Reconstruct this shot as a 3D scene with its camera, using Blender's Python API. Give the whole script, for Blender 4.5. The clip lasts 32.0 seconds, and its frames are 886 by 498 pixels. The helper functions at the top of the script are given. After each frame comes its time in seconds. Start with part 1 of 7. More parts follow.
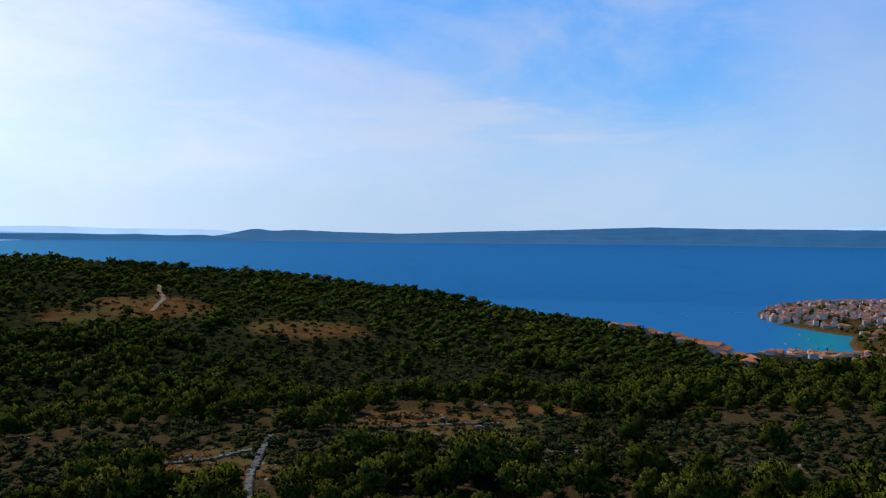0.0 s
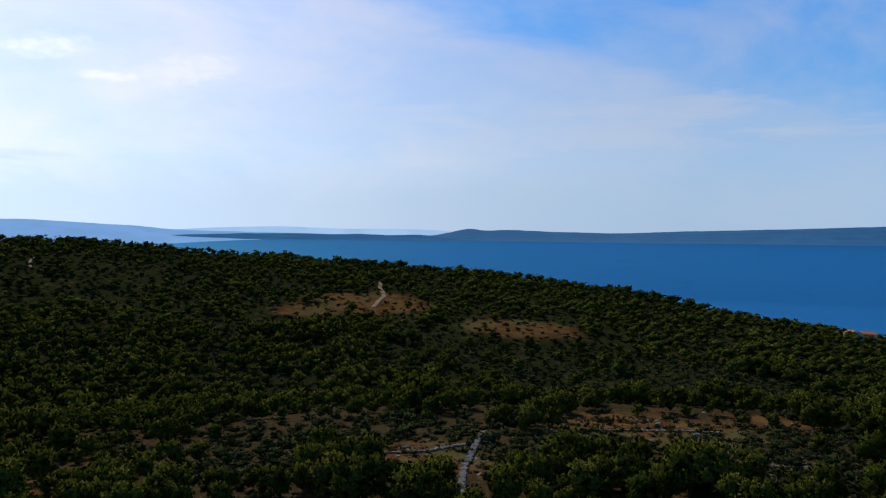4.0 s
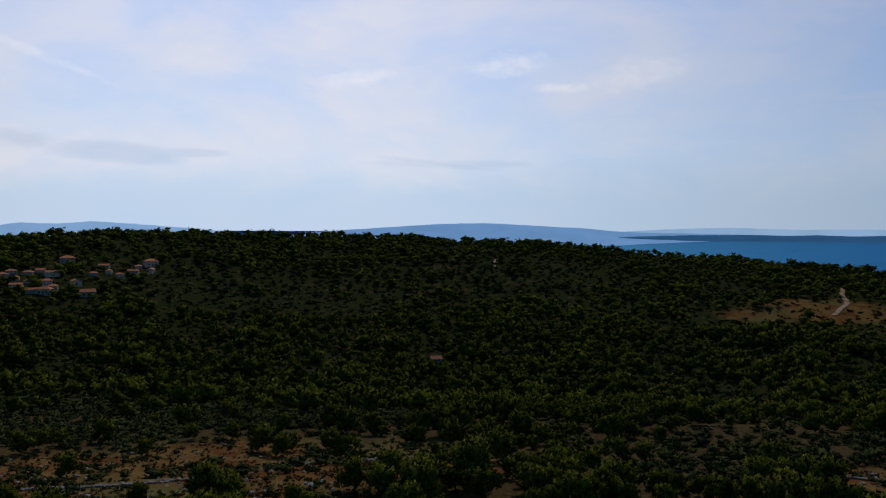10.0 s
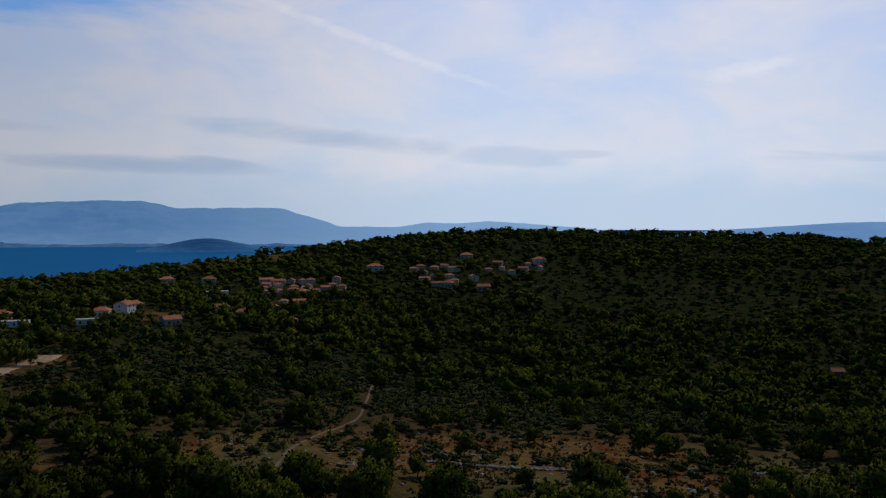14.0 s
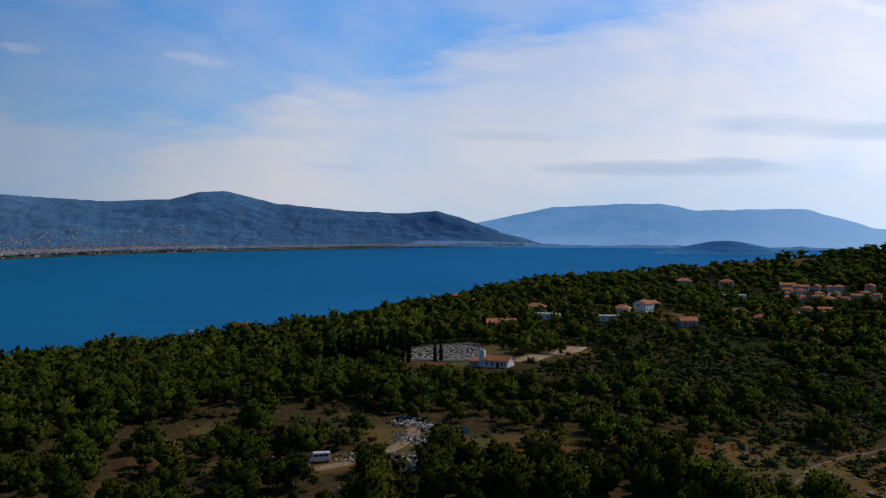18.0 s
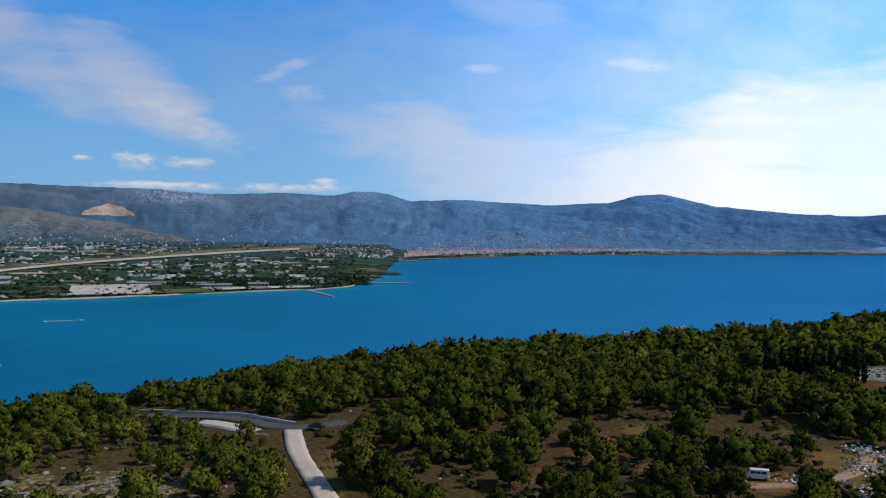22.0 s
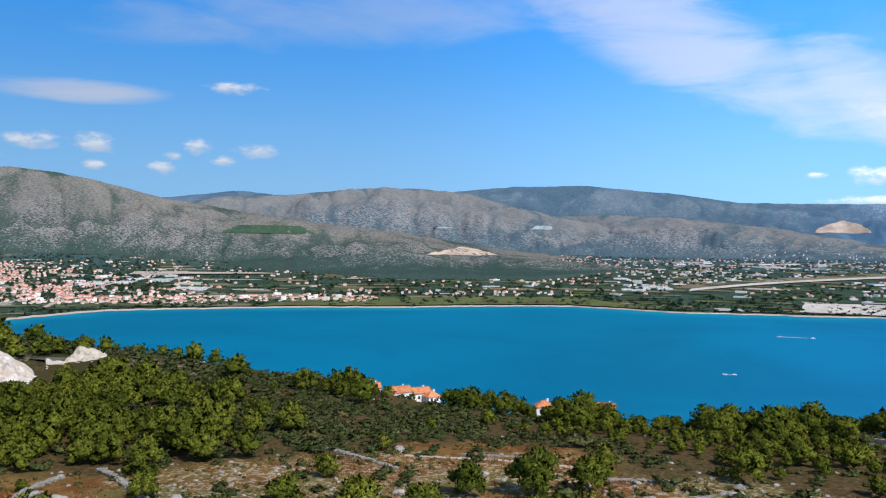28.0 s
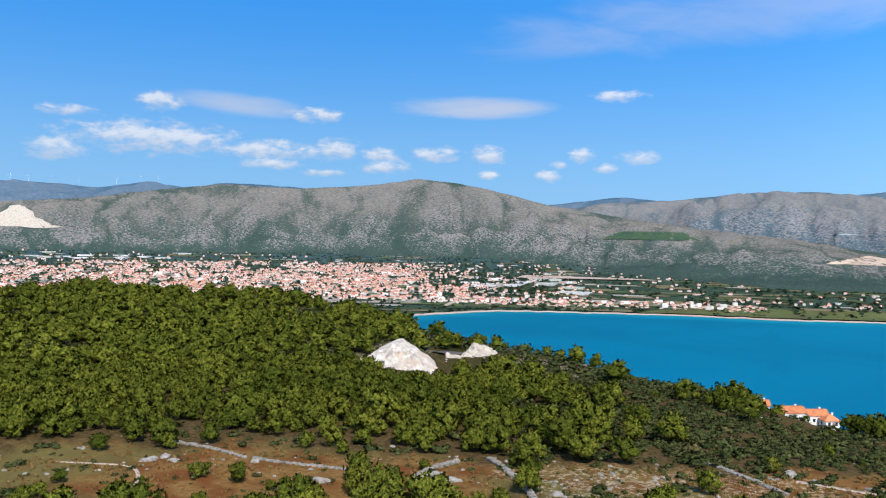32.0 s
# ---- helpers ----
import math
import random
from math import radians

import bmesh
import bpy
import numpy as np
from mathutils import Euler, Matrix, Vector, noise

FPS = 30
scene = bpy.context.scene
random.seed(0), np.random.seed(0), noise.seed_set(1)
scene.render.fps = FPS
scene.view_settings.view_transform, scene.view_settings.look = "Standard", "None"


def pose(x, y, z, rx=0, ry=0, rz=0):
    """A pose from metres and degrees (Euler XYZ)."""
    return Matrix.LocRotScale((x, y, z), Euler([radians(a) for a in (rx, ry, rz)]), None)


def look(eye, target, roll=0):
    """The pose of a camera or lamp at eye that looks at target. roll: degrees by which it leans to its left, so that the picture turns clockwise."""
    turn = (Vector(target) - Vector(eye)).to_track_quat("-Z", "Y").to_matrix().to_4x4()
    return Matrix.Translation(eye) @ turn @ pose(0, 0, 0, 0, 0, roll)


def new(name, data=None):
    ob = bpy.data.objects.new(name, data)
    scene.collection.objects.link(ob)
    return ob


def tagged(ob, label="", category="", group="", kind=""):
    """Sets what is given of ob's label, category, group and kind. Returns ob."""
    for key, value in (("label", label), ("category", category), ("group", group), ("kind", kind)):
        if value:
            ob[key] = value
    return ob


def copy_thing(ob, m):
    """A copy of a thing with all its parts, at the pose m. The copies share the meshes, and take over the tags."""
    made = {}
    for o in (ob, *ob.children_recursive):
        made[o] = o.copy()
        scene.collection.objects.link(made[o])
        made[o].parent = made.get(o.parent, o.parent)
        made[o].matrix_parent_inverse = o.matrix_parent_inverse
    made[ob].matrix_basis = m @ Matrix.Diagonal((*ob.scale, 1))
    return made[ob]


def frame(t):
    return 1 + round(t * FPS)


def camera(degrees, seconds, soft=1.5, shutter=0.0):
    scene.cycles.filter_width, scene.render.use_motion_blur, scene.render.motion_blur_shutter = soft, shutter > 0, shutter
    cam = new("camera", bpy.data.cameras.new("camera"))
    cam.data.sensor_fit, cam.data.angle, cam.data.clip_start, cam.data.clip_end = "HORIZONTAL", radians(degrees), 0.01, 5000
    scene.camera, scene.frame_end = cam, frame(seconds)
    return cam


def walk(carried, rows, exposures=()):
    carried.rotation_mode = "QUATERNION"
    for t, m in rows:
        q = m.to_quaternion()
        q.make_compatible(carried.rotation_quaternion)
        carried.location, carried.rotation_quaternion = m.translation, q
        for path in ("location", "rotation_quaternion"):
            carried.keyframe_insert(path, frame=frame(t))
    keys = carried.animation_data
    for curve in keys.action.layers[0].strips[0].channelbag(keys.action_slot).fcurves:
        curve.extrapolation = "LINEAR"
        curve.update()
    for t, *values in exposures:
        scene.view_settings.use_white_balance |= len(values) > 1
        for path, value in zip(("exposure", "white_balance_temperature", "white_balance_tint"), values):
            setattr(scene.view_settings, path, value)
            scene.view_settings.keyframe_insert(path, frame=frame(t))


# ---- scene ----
# ---- the camera: it hovers and turns to its left ----
cam = camera(55.37, 32.0, 1.2)
EYE = (0.0, 0.0, 200.0)
# seconds, bearing to the left of +y, tilt up, lean to its left
TURNS = [
    (0.0, 0.00, -1.09, 0.71),
    (0.5, 1.62, -1.12, 0.71),
    (1.0, 2.54, -1.14, 0.64),
    (1.5, 4.86, -1.16, 0.63),
    (2.0, 6.42, -1.20, 0.65),
    (2.5, 8.20, -1.22, 0.72),
    (4.5, 16.99, -1.27, 0.51),
    (5.0, 20.02, -1.27, 0.38),
    (5.5, 22.89, -1.30, 0.40),
    (6.0, 25.99, -1.28, 0.38),
    (6.5, 28.81, -1.29, 0.34),
    (7.0, 31.33, -1.30, 0.31),
    (7.5, 33.10, -1.31, 0.32),
    (8.0, 35.01, -1.31, 0.27),
    (8.5, 35.59, -1.30, 0.27),
    (9.0, 37.26, -1.31, 0.25),
    (9.5, 40.83, -1.32, 0.21),
    (10.0, 43.91, -1.34, 0.18),
    (10.5, 46.77, -1.42, 0.05),
    (11.0, 50.14, -1.45, 0.07),
    (11.5, 52.26, -1.48, 0.05),
    (12.0, 54.96, -1.45, 0.06),
    (12.5, 57.89, -1.44, 0.04),
    (13.0, 61.25, -1.43, 0.04),
    (13.5, 65.13, -1.41, 0.07),
    (14.0, 69.51, -1.46, 0.13),
    (14.5, 73.90, -1.51, 0.04),
    (16.5, 90.86, -1.46, -0.11),
    (17.0, 95.18, -1.44, -0.01),
    (17.5, 99.55, -1.41, 0.10),
    (18.0, 103.58, -1.40, 0.16),
    (18.5, 107.27, -1.38, 0.16),
    (19.0, 111.06, -1.37, 0.20),
    (19.5, 114.46, -1.35, 0.25),
    (20.0, 117.78, -1.31, 0.24),
    (20.5, 121.04, -1.28, 0.30),
    (21.0, 124.26, -1.28, 0.42),
    (21.5, 128.39, -1.26, 0.49),
    (22.0, 132.57, -1.37, 0.58),
    (22.5, 136.40, -1.41, 0.72),
    (23.0, 140.79, -1.44, 0.81),
    (23.5, 145.16, -1.31, 0.81),
    (24.0, 147.94, -1.25, 0.93),
    (24.5, 150.71, -1.21, 0.82),
    (25.0, 154.86, -1.16, 0.89),
    (25.5, 158.80, -1.03, 0.83),
    (27.5, 175.34, -0.68, 0.66),
    (28.0, 179.54, -0.66, 0.56),
    (28.5, 183.72, -0.62, 0.49),
    (29.0, 186.82, -0.64, 0.54),
    (29.5, 189.70, -0.71, 0.61),
    (30.0, 192.94, -0.71, 0.73),
    (30.5, 195.45, -0.67, 0.84),
    (31.0, 198.64, -0.62, 0.90),
    (31.5, 201.82, -0.58, 0.94),
    (32.0, 205.01, -0.57, 0.98),
]
EXPOSURES = [(0.0, -1.32), (2.5, -1.45), (6.0, -1.75), (9.0, -2.0), (13.0, -2.15), (16.5, -1.92), (19.0, -1.5), (21.0, -1.1), (23.0, -0.76), (25.5, -0.42), (28.0, -0.14), (32.0, 0.02)]
walk(cam, [(t, pose(*EYE, 90 + tilt, 0, bearing) @ pose(0, 0, 0, 0, 0, lean)) for t, bearing, tilt, lean in TURNS], EXPOSURES)

# ---- sky and sun ----
SUN_BEARING, SUN_UP = 38.0, 46.0
world = bpy.data.worlds.new("sky")
scene.world = world
world.use_nodes = True
wt = world.node_tree
wt.nodes.clear()


class Net:
    """Short-hand for wiring shader nodes."""

    def __init__(self, tree):
        self.tree = tree

    def node(self, kind, inputs=(), **props):
        n = self.tree.nodes.new(kind)
        for k, v in props.items():
            setattr(n, k, v)
        for key, v in dict(inputs).items():
            self.put(n.inputs[key], v)
        return n

    def put(self, socket, v):
        if isinstance(v, bpy.types.NodeSocket):
            self.tree.links.new(v, socket)
        elif isinstance(v, bpy.types.Node):
            self.tree.links.new(v.outputs[0], socket)
        else:
            socket.default_value = v

    def math(self, op, a, b=0.0, c=0.0, clamp=False):
        n = self.node("ShaderNodeMath", {0: a, 1: b, 2: c}, operation=op)
        n.use_clamp = clamp
        return n.outputs[0]

    def mix(self, fac, a, b, blend="MIX"):
        n = self.node("ShaderNodeMix", data_type="RGBA", blend_type=blend)
        self.put(n.inputs[0], fac)
        self.put(n.inputs[6], a if not isinstance(a, tuple) else (*a[:3], 1))
        self.put(n.inputs[7], b if not isinstance(b, tuple) else (*b[:3], 1))
        return n.outputs[2]

    def ramp(self, fac, lo, hi):
        n = self.node("ShaderNodeMapRange", {0: fac, 1: lo, 2: hi, 3: 0.0, 4: 1.0}, interpolation_type="SMOOTHSTEP")
        return n.outputs[0]

    def noise(self, vec, scale, detail=4.0, rough=0.55, distortion=0.0):
        return self.node("ShaderNodeTexNoise", {"Vector": vec, "Scale": scale, "Detail": detail, "Roughness": rough, "Distortion": distortion})


def sky_shader():
    w = Net(wt)
    sky = w.node("ShaderNodeTexSky", sky_type="NISHITA", sun_disc=False, sun_elevation=radians(SUN_UP), sun_rotation=radians(-SUN_BEARING),
                 altitude=200.0, air_density=1.0, dust_density=1.2, ozone_density=1.6)
    way = w.node("ShaderNodeTexCoord").outputs["Generated"]
    turned = w.node("ShaderNodeVectorRotate", {"Vector": way, "Angle": radians(-103)}, rotation_type="Z_AXIS").outputs[0]
    axes = w.node("ShaderNodeSeparateXYZ", {0: turned})
    az = w.math("ADD", w.math("MULTIPLY", w.math("ARCTAN2", w.math("MULTIPLY", axes.outputs[0], -1.0), axes.outputs[1]), 180 / math.pi), 103.0)
    el = w.math("MULTIPLY", w.math("ARCSINE", axes.outputs[2]), 180 / math.pi)
    plane = w.node("ShaderNodeCombineXYZ", {0: w.math("MULTIPLY", az, 0.045), 1: w.math("MULTIPLY", el, 0.095), 2: 0.0}).outputs[0]
    wisp = w.noise(plane, 1.6, 7.0, 0.6, 0.35).outputs[0]
    lean = w.node("ShaderNodeMapping", {"Vector": plane, "Rotation": (0.0, 0.0, radians(-26)), "Scale": (0.8, 1.7, 1.0)}).outputs[0]
    fibre = w.noise(lean, 2.6, 8.0, 0.6, 0.5).outputs[0]
    puff = w.noise(plane, 17.0, 6.0, 0.6, 0.2).outputs[0]
    # thin high veil: thick towards the sun's side, its upper edge falling away to the north, with a blue rift to the south-west
    edge = w.math("ADD", w.math("MULTIPLY_ADD", w.math("SUBTRACT", az, 95.0), 0.26, el), w.math("MULTIPLY", w.math("SUBTRACT", fibre, 0.5), 9.0))
    veil = w.math("MULTIPLY", w.ramp(edge, 16.5, 10.5), w.ramp(az, 150.0, 118.0))
    rift = w.math("ADD", w.math("SUBTRACT", el, w.math("MULTIPLY_ADD", az, 0.27, 12.2)), w.math("MULTIPLY", w.math("SUBTRACT", fibre, 0.5), 5.0))
    south = w.math("MULTIPLY_ADD", w.math("MULTIPLY", w.ramp(rift, -3.6, 0.0), w.ramp(az, -26.0, -14.0)), -0.85, 1.0)
    veil = w.math("MULTIPLY", veil, south)
    total = w.math("MULTIPLY", w.math("MULTIPLY", veil, w.math("MULTIPLY_ADD", w.ramp(az, -30.0, 62.0), 0.52, 0.38)), w.math("MULTIPLY_ADD", w.ramp(wisp, 0.3, 0.7), 0.34, 0.66))
    low = w.math("MULTIPLY", w.math("MULTIPLY", w.ramp(el, 12.0, 1.0), 0.36), w.math("ADD", w.math("MULTIPLY", w.ramp(az, 150.0, 110.0), 0.8), 0.2))
    total = w.math("MAXIMUM", total, low)
    total = w.math("MAXIMUM", total, w.math("MULTIPLY", w.math("MULTIPLY", w.ramp(az, 175.0, 105.0), w.ramp(wisp, 0.25, 0.75)), 0.42))

    def cloud(a, e, long, wide, lean, amount, texture, lo, hi, rag=2.4):
        c, s = math.cos(radians(lean)), math.sin(radians(lean))
        da, de = w.math("SUBTRACT", az, a), w.math("SUBTRACT", el, e)
        u = w.math("ADD", w.math("MULTIPLY", da, c / long), w.math("MULTIPLY", de, s / long))
        v = w.math("SUBTRACT", w.math("MULTIPLY", de, c / wide), w.math("MULTIPLY", da, s / wide))
        body = w.math("SUBTRACT", 1.0, w.math("ADD", w.math("MULTIPLY", u, u), w.math("MULTIPLY", v, v)))
        return w.math("MULTIPLY", w.ramp(w.math("ADD", body, w.math("MULTIPLY", w.math("SUBTRACT", texture, 0.5), rag)), lo, hi), amount)

    # streaks of cirrus: bearing, height, half length, half width, lean, strength
    bright = None
    for row in CIRRUS:
        if row[2] < 4.5 or row[3] < 0.5:
            one = cloud(*row, puff, -0.6, 2.1, 3.4)
            bright = one if bright is None else w.math("MAXIMUM", bright, one)
        else:
            total = w.math("MAXIMUM", total, cloud(*row, fibre, -0.2, 1.2, 2.6))
    cumulus, lit = None, None
    for a, e, long, wide in CUMULUS:
        one = cloud(a, e, long * 1.2, wide * 1.25, 0, 0.74, puff, -0.4, 1.3, 4.2)
        top = w.math("MULTIPLY", one, w.ramp(w.math("ADD", w.math("SUBTRACT", el, e), w.math("MULTIPLY", w.math("SUBTRACT", puff, 0.5), 1.2 * wide)), -0.9 * wide, 0.5 * wide))
        cumulus = one if cumulus is None else w.math("MAXIMUM", cumulus, one)
        lit = top if lit is None else w.math("MAXIMUM", lit, top)
    shadow = None
    for row in GREY:
        one = cloud(*row, fibre, -0.3, 1.1, 3.2)
        shadow = one if shadow is None else w.math("MAXIMUM", shadow, one)
    blue = w.mix(w.ramp(el, 0.0, 17.0), (2.0, 5.3, 9.3), (0.30, 3.2, 9.2))
    blue = w.mix(w.ramp(el, 17.0, 60.0), blue, (0.35, 1.2, 3.0))
    colour = w.mix(0.88, sky.outputs[0], blue)
    colour = w.mix(total, colour, CIRRUS_COLOUR)
    # blue-grey haze under the veil, down to the horizon
    sunk = w.math("MULTIPLY", w.math("MULTIPLY", w.ramp(w.math("ADD", el, w.math("MULTIPLY", w.math("SUBTRACT", wisp, 0.5), 5.0)), 5.2, 1.6), w.ramp(az, 118.0, 80.0)), w.ramp(az, -25.0, 25.0))
    colour = w.mix(w.math("MULTIPLY", sunk, 0.72), colour, (4.2, 5.5, 7.2))
    colour = w.mix(w.math("MULTIPLY", shadow, 0.8), colour, (3.4, 4.5, 6.3))
    colour = w.mix(bright, colour, (8.0, 7.9, 8.3))
    colour = w.mix(cumulus, colour, w.mix(lit, (5.6, 6.3, 7.6), (9.6, 9.6, 9.8)))
    # the air glows towards the sun's side
    stops = w.math("MULTIPLY_ADD", w.ramp(az, -6.0, 52.0), 0.78, 1.45)
    stops = w.math("MULTIPLY_ADD", w.ramp(az, 64.0, 105.0), -0.62, stops)
    stops = w.math("MULTIPLY_ADD", w.ramp(az, 106.0, 148.0), -0.96, stops)
    stops = w.math("MULTIPLY_ADD", w.ramp(az, 152.0, 188.0), -0.46, stops)
    stops = w.math("MULTIPLY_ADD", w.ramp(az, 165.0, 215.0), -0.2, stops)
    stops = w.math("MULTIPLY_ADD", w.ramp(az, -20.0, -76.0), -1.2, stops)
    glow = w.math("POWER", 2.0, w.math("MULTIPLY", stops, w.ramp(el, 36.0, 14.0)))
    colour = w.mix(1.0, colour, w.node("ShaderNodeCombineColor", {0: glow, 1: glow, 2: glow}).outputs[0], "MULTIPLY")
    back = w.node("ShaderNodeBackground", {0: colour, 1: SKY_STRENGTH})
    w.node("ShaderNodeOutputWorld", {0: back})


SKY_STRENGTH = 0.1
CIRRUS_COLOUR = (7.0, 6.8, 7.2)
CIRRUS = [(164, 13.0, 16, 3.4, 24, 0.52), (153, 9.2, 8, 2.8, 30, 0.56), (112, 4.2, 20, 3.0, 0, 0.6), (130, 5.2, 16, 4.0, 10, 0.52), (143.2, 10.4, 2.0, 0.42, -24, 0.42), (149.5, 6.8, 4.0, 1.0, 24, 0.5), (203.0, 9.0, 6.0, 0.8, 0, 0.6), (218.8, 8.7, 4.6, 0.8, 4, 0.5),
          (186, 14.6, 17, 2.2, -4, 0.28), (128, 14.8, 5.5, 2.2, 14, 0.3), (142.2, 8.9, 1.6, 0.5, 0, 0.4), (130, 10.7, 1.3, 0.35, 0, 0.45), (119.6, 10.8, 2.2, 0.4, 6, 0.42), (113, 8.4, 2.0, 0.3, 8, 0.4),
          (39.6, 10.9, 2.6, 0.8, -6, 0.6), (49.6, 10.0, 2.6, 0.55, -8, 0.55), (30.8, 10.2, 3.2, 1.0, -10, 0.5), (36, 9.4, 1.8, 0.35, 0, 0.7), (75, 12.4, 9.5, 0.34, 19, 0.5), (84, 8.4, 6, 0.5, 10, 0.5), (69, 8.0, 8, 0.5, 6, 0.45),
          (-27, 10, 8, 6, 20, 0.35), (8, 6.5, 30, 3.6, 0, 0.55)]
# puffs of cumulus: bearing, height, half length, half height
CUMULUS = [(223.8, 8.6, 1.3, 0.5), (224.1, 6.3, 4.6, 0.85), (229.8, 5.3, 1.4, 0.6), (216.8, 5.8, 2.8, 0.55), (212.3, 6.0, 1.2, 0.65), (216.7, 4.9, 1.7, 0.3), (209.4, 5.7, 1.2, 0.42), (209.0, 4.9, 1.3, 0.4), (205.7, 5.8, 1.4, 0.42), (202.1, 5.8, 1.25, 0.5),
           (202.0, 4.45, 0.65, 0.25), (198.0, 4.45, 0.8, 0.32), (195.8, 5.85, 0.75, 0.4), (197.3, 5.2, 0.5, 0.22), (194.2, 5.0, 0.7, 0.25), (192.0, 5.7, 1.2, 0.36), (213.7, 8.2, 1.4, 0.4), (193.3, 9.7, 1.5, 0.33), (229.2, 7.7, 1.4, 0.3), (213.2, 4.45, 1.3, 0.22),
           (152.5, 4.1, 1.2, 0.45), (149.4, 4.1, 1.6, 0.32), (150.5, 2.6, 4.4, 0.24), (143.0, 2.6, 3.4, 0.26), (155.8, 4.2, 0.6, 0.16), (140.6, 3.1, 0.8, 0.25)]
GREY = [(77.5, 6.0, 8.5, 0.85, 5, 0.85), (84.6, 4.2, 3.2, 0.45, 3, 0.8), (65, 4.7, 4.2, 0.7, 3, 0.5), (90.5, 4.0, 9.5, 0.62, 1, 0.9), (60.5, 4.9, 2.5, 0.3, 0, 0.4), (99, 6.2, 4.5, 0.4, 2, 0.35), (44, 4.4, 4, 0.25, 6, 0.4), (43.5, 4.4, 7, 0.3, 0, 0.3), (133.5, 3.4, 1.0, 0.35, 0, 0.3), (111, 4.1, 2.4, 0.22, 4, 0.3)]
sky_shader()

sun = new("sun", bpy.data.lights.new("sun", "SUN"))
sun.data.energy, sun.data.angle, sun.data.color = 5.0, radians(0.6), (1.0, 0.94, 0.84)
toward = Vector((-math.sin(radians(SUN_BEARING)) * math.cos(radians(SUN_UP)), math.cos(radians(SUN_BEARING)) * math.cos(radians(SUN_UP)), math.sin(radians(SUN_UP))))
sun.matrix_world = look(tuple(toward * 3000), (0, 0, 0))

# ---- materials ----
def surface(name, rough=0.9, spec=0.2, metal=0.0):
    m = bpy.data.materials.new(name)
    m.use_nodes = True
    m.node_tree.nodes.clear()
    n = Net(m.node_tree)
    b = n.node("ShaderNodeBsdfPrincipled", {"Roughness": rough, "Metallic": metal, "Specular IOR Level": spec})
    n.node("ShaderNodeOutputMaterial", {0: b})
    return m, n, b


def bumped(n, b, height, strength, distance):
    n.put(b.inputs["Normal"], n.node("ShaderNodeBump", {"Height": height, "Strength": strength, "Distance": distance}))


def grainy(name, c1, c2, scale, c3=None, scale2=None, rough=0.9, bump=0.3, depth=0.05, spec=0.2, metal=0.0, random_by="", spread=0.35, coords="Object"):
    """Two tones by fine grain, a third by broad stains, and a tint for each object or loose piece."""
    m, n, b = surface(name, rough, spec, metal)
    at = n.node("ShaderNodeTexCoord").outputs[coords]
    fine = n.noise(at, scale, 5.0, 0.6).outputs[0]
    col = n.mix(n.ramp(fine, 0.35, 0.65), c1, c2)
    if c3:
        broad = n.noise(at, scale2 or scale / 12, 3.0, 0.55).outputs[0]
        col = n.mix(n.ramp(broad, 0.48, 0.68), col, c3)
    if random_by:
        r = {"object": lambda: n.node("ShaderNodeObjectInfo").outputs["Random"], "island": lambda: n.node("ShaderNodeNewGeometry").outputs["Random Per Island"],
             "tint": lambda: n.node("ShaderNodeAttribute", attribute_name="tint").outputs["Fac"]}[random_by]()
        n.put(b.inputs["Base Color"], n.mix(1.0, col, n.node("ShaderNodeCombineColor", {0: n.math("MULTIPLY_ADD", r, spread, 1 - spread / 2),
              1: n.math("MULTIPLY_ADD", r, spread * 0.8, 1 - spread * 0.4), 2: n.math("MULTIPLY_ADD", r, spread, 1 - spread / 2)}).outputs[0], "MULTIPLY"))
    else:
        n.put(b.inputs["Base Color"], col)
    if bump:
        bumped(n, b, fine, bump, depth)
    return m


def foliage(name, dark, light, tint_from, grain=1.7):
    """Needles and leaves: tint by tree, speckle by tuft."""
    m, n, b = surface(name, 0.9, 0.0)
    tree = n.node("ShaderNodeObjectInfo").outputs["Random"] if tint_from == "object" else n.node("ShaderNodeAttribute", attribute_name="tint").outputs["Fac"]
    tuft = n.node("ShaderNodeNewGeometry").outputs["Random Per Island"]
    col = n.mix(n.math("ADD", n.math("MULTIPLY", tree, 0.75), n.math("MULTIPLY", tuft, 0.25)), dark, light)
    rusty = n.ramp(tree, 0.93, 1.0)
    col = n.mix(n.math("MULTIPLY", rusty, 0.35), col, (0.16, 0.09, 0.045))
    # needle sprays: fine light flecks, shaded gaps painted dark between them, deep relief
    place = n.node("ShaderNodeNewGeometry").outputs["Position"]
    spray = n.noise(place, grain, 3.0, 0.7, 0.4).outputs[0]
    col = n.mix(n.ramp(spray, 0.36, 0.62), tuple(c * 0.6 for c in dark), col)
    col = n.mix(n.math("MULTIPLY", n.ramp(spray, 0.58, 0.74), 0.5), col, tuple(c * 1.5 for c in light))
    n.put(b.inputs["Base Color"], col)
    bumped(n, b, spray, 0.45, 0.5 / grain)
    return m


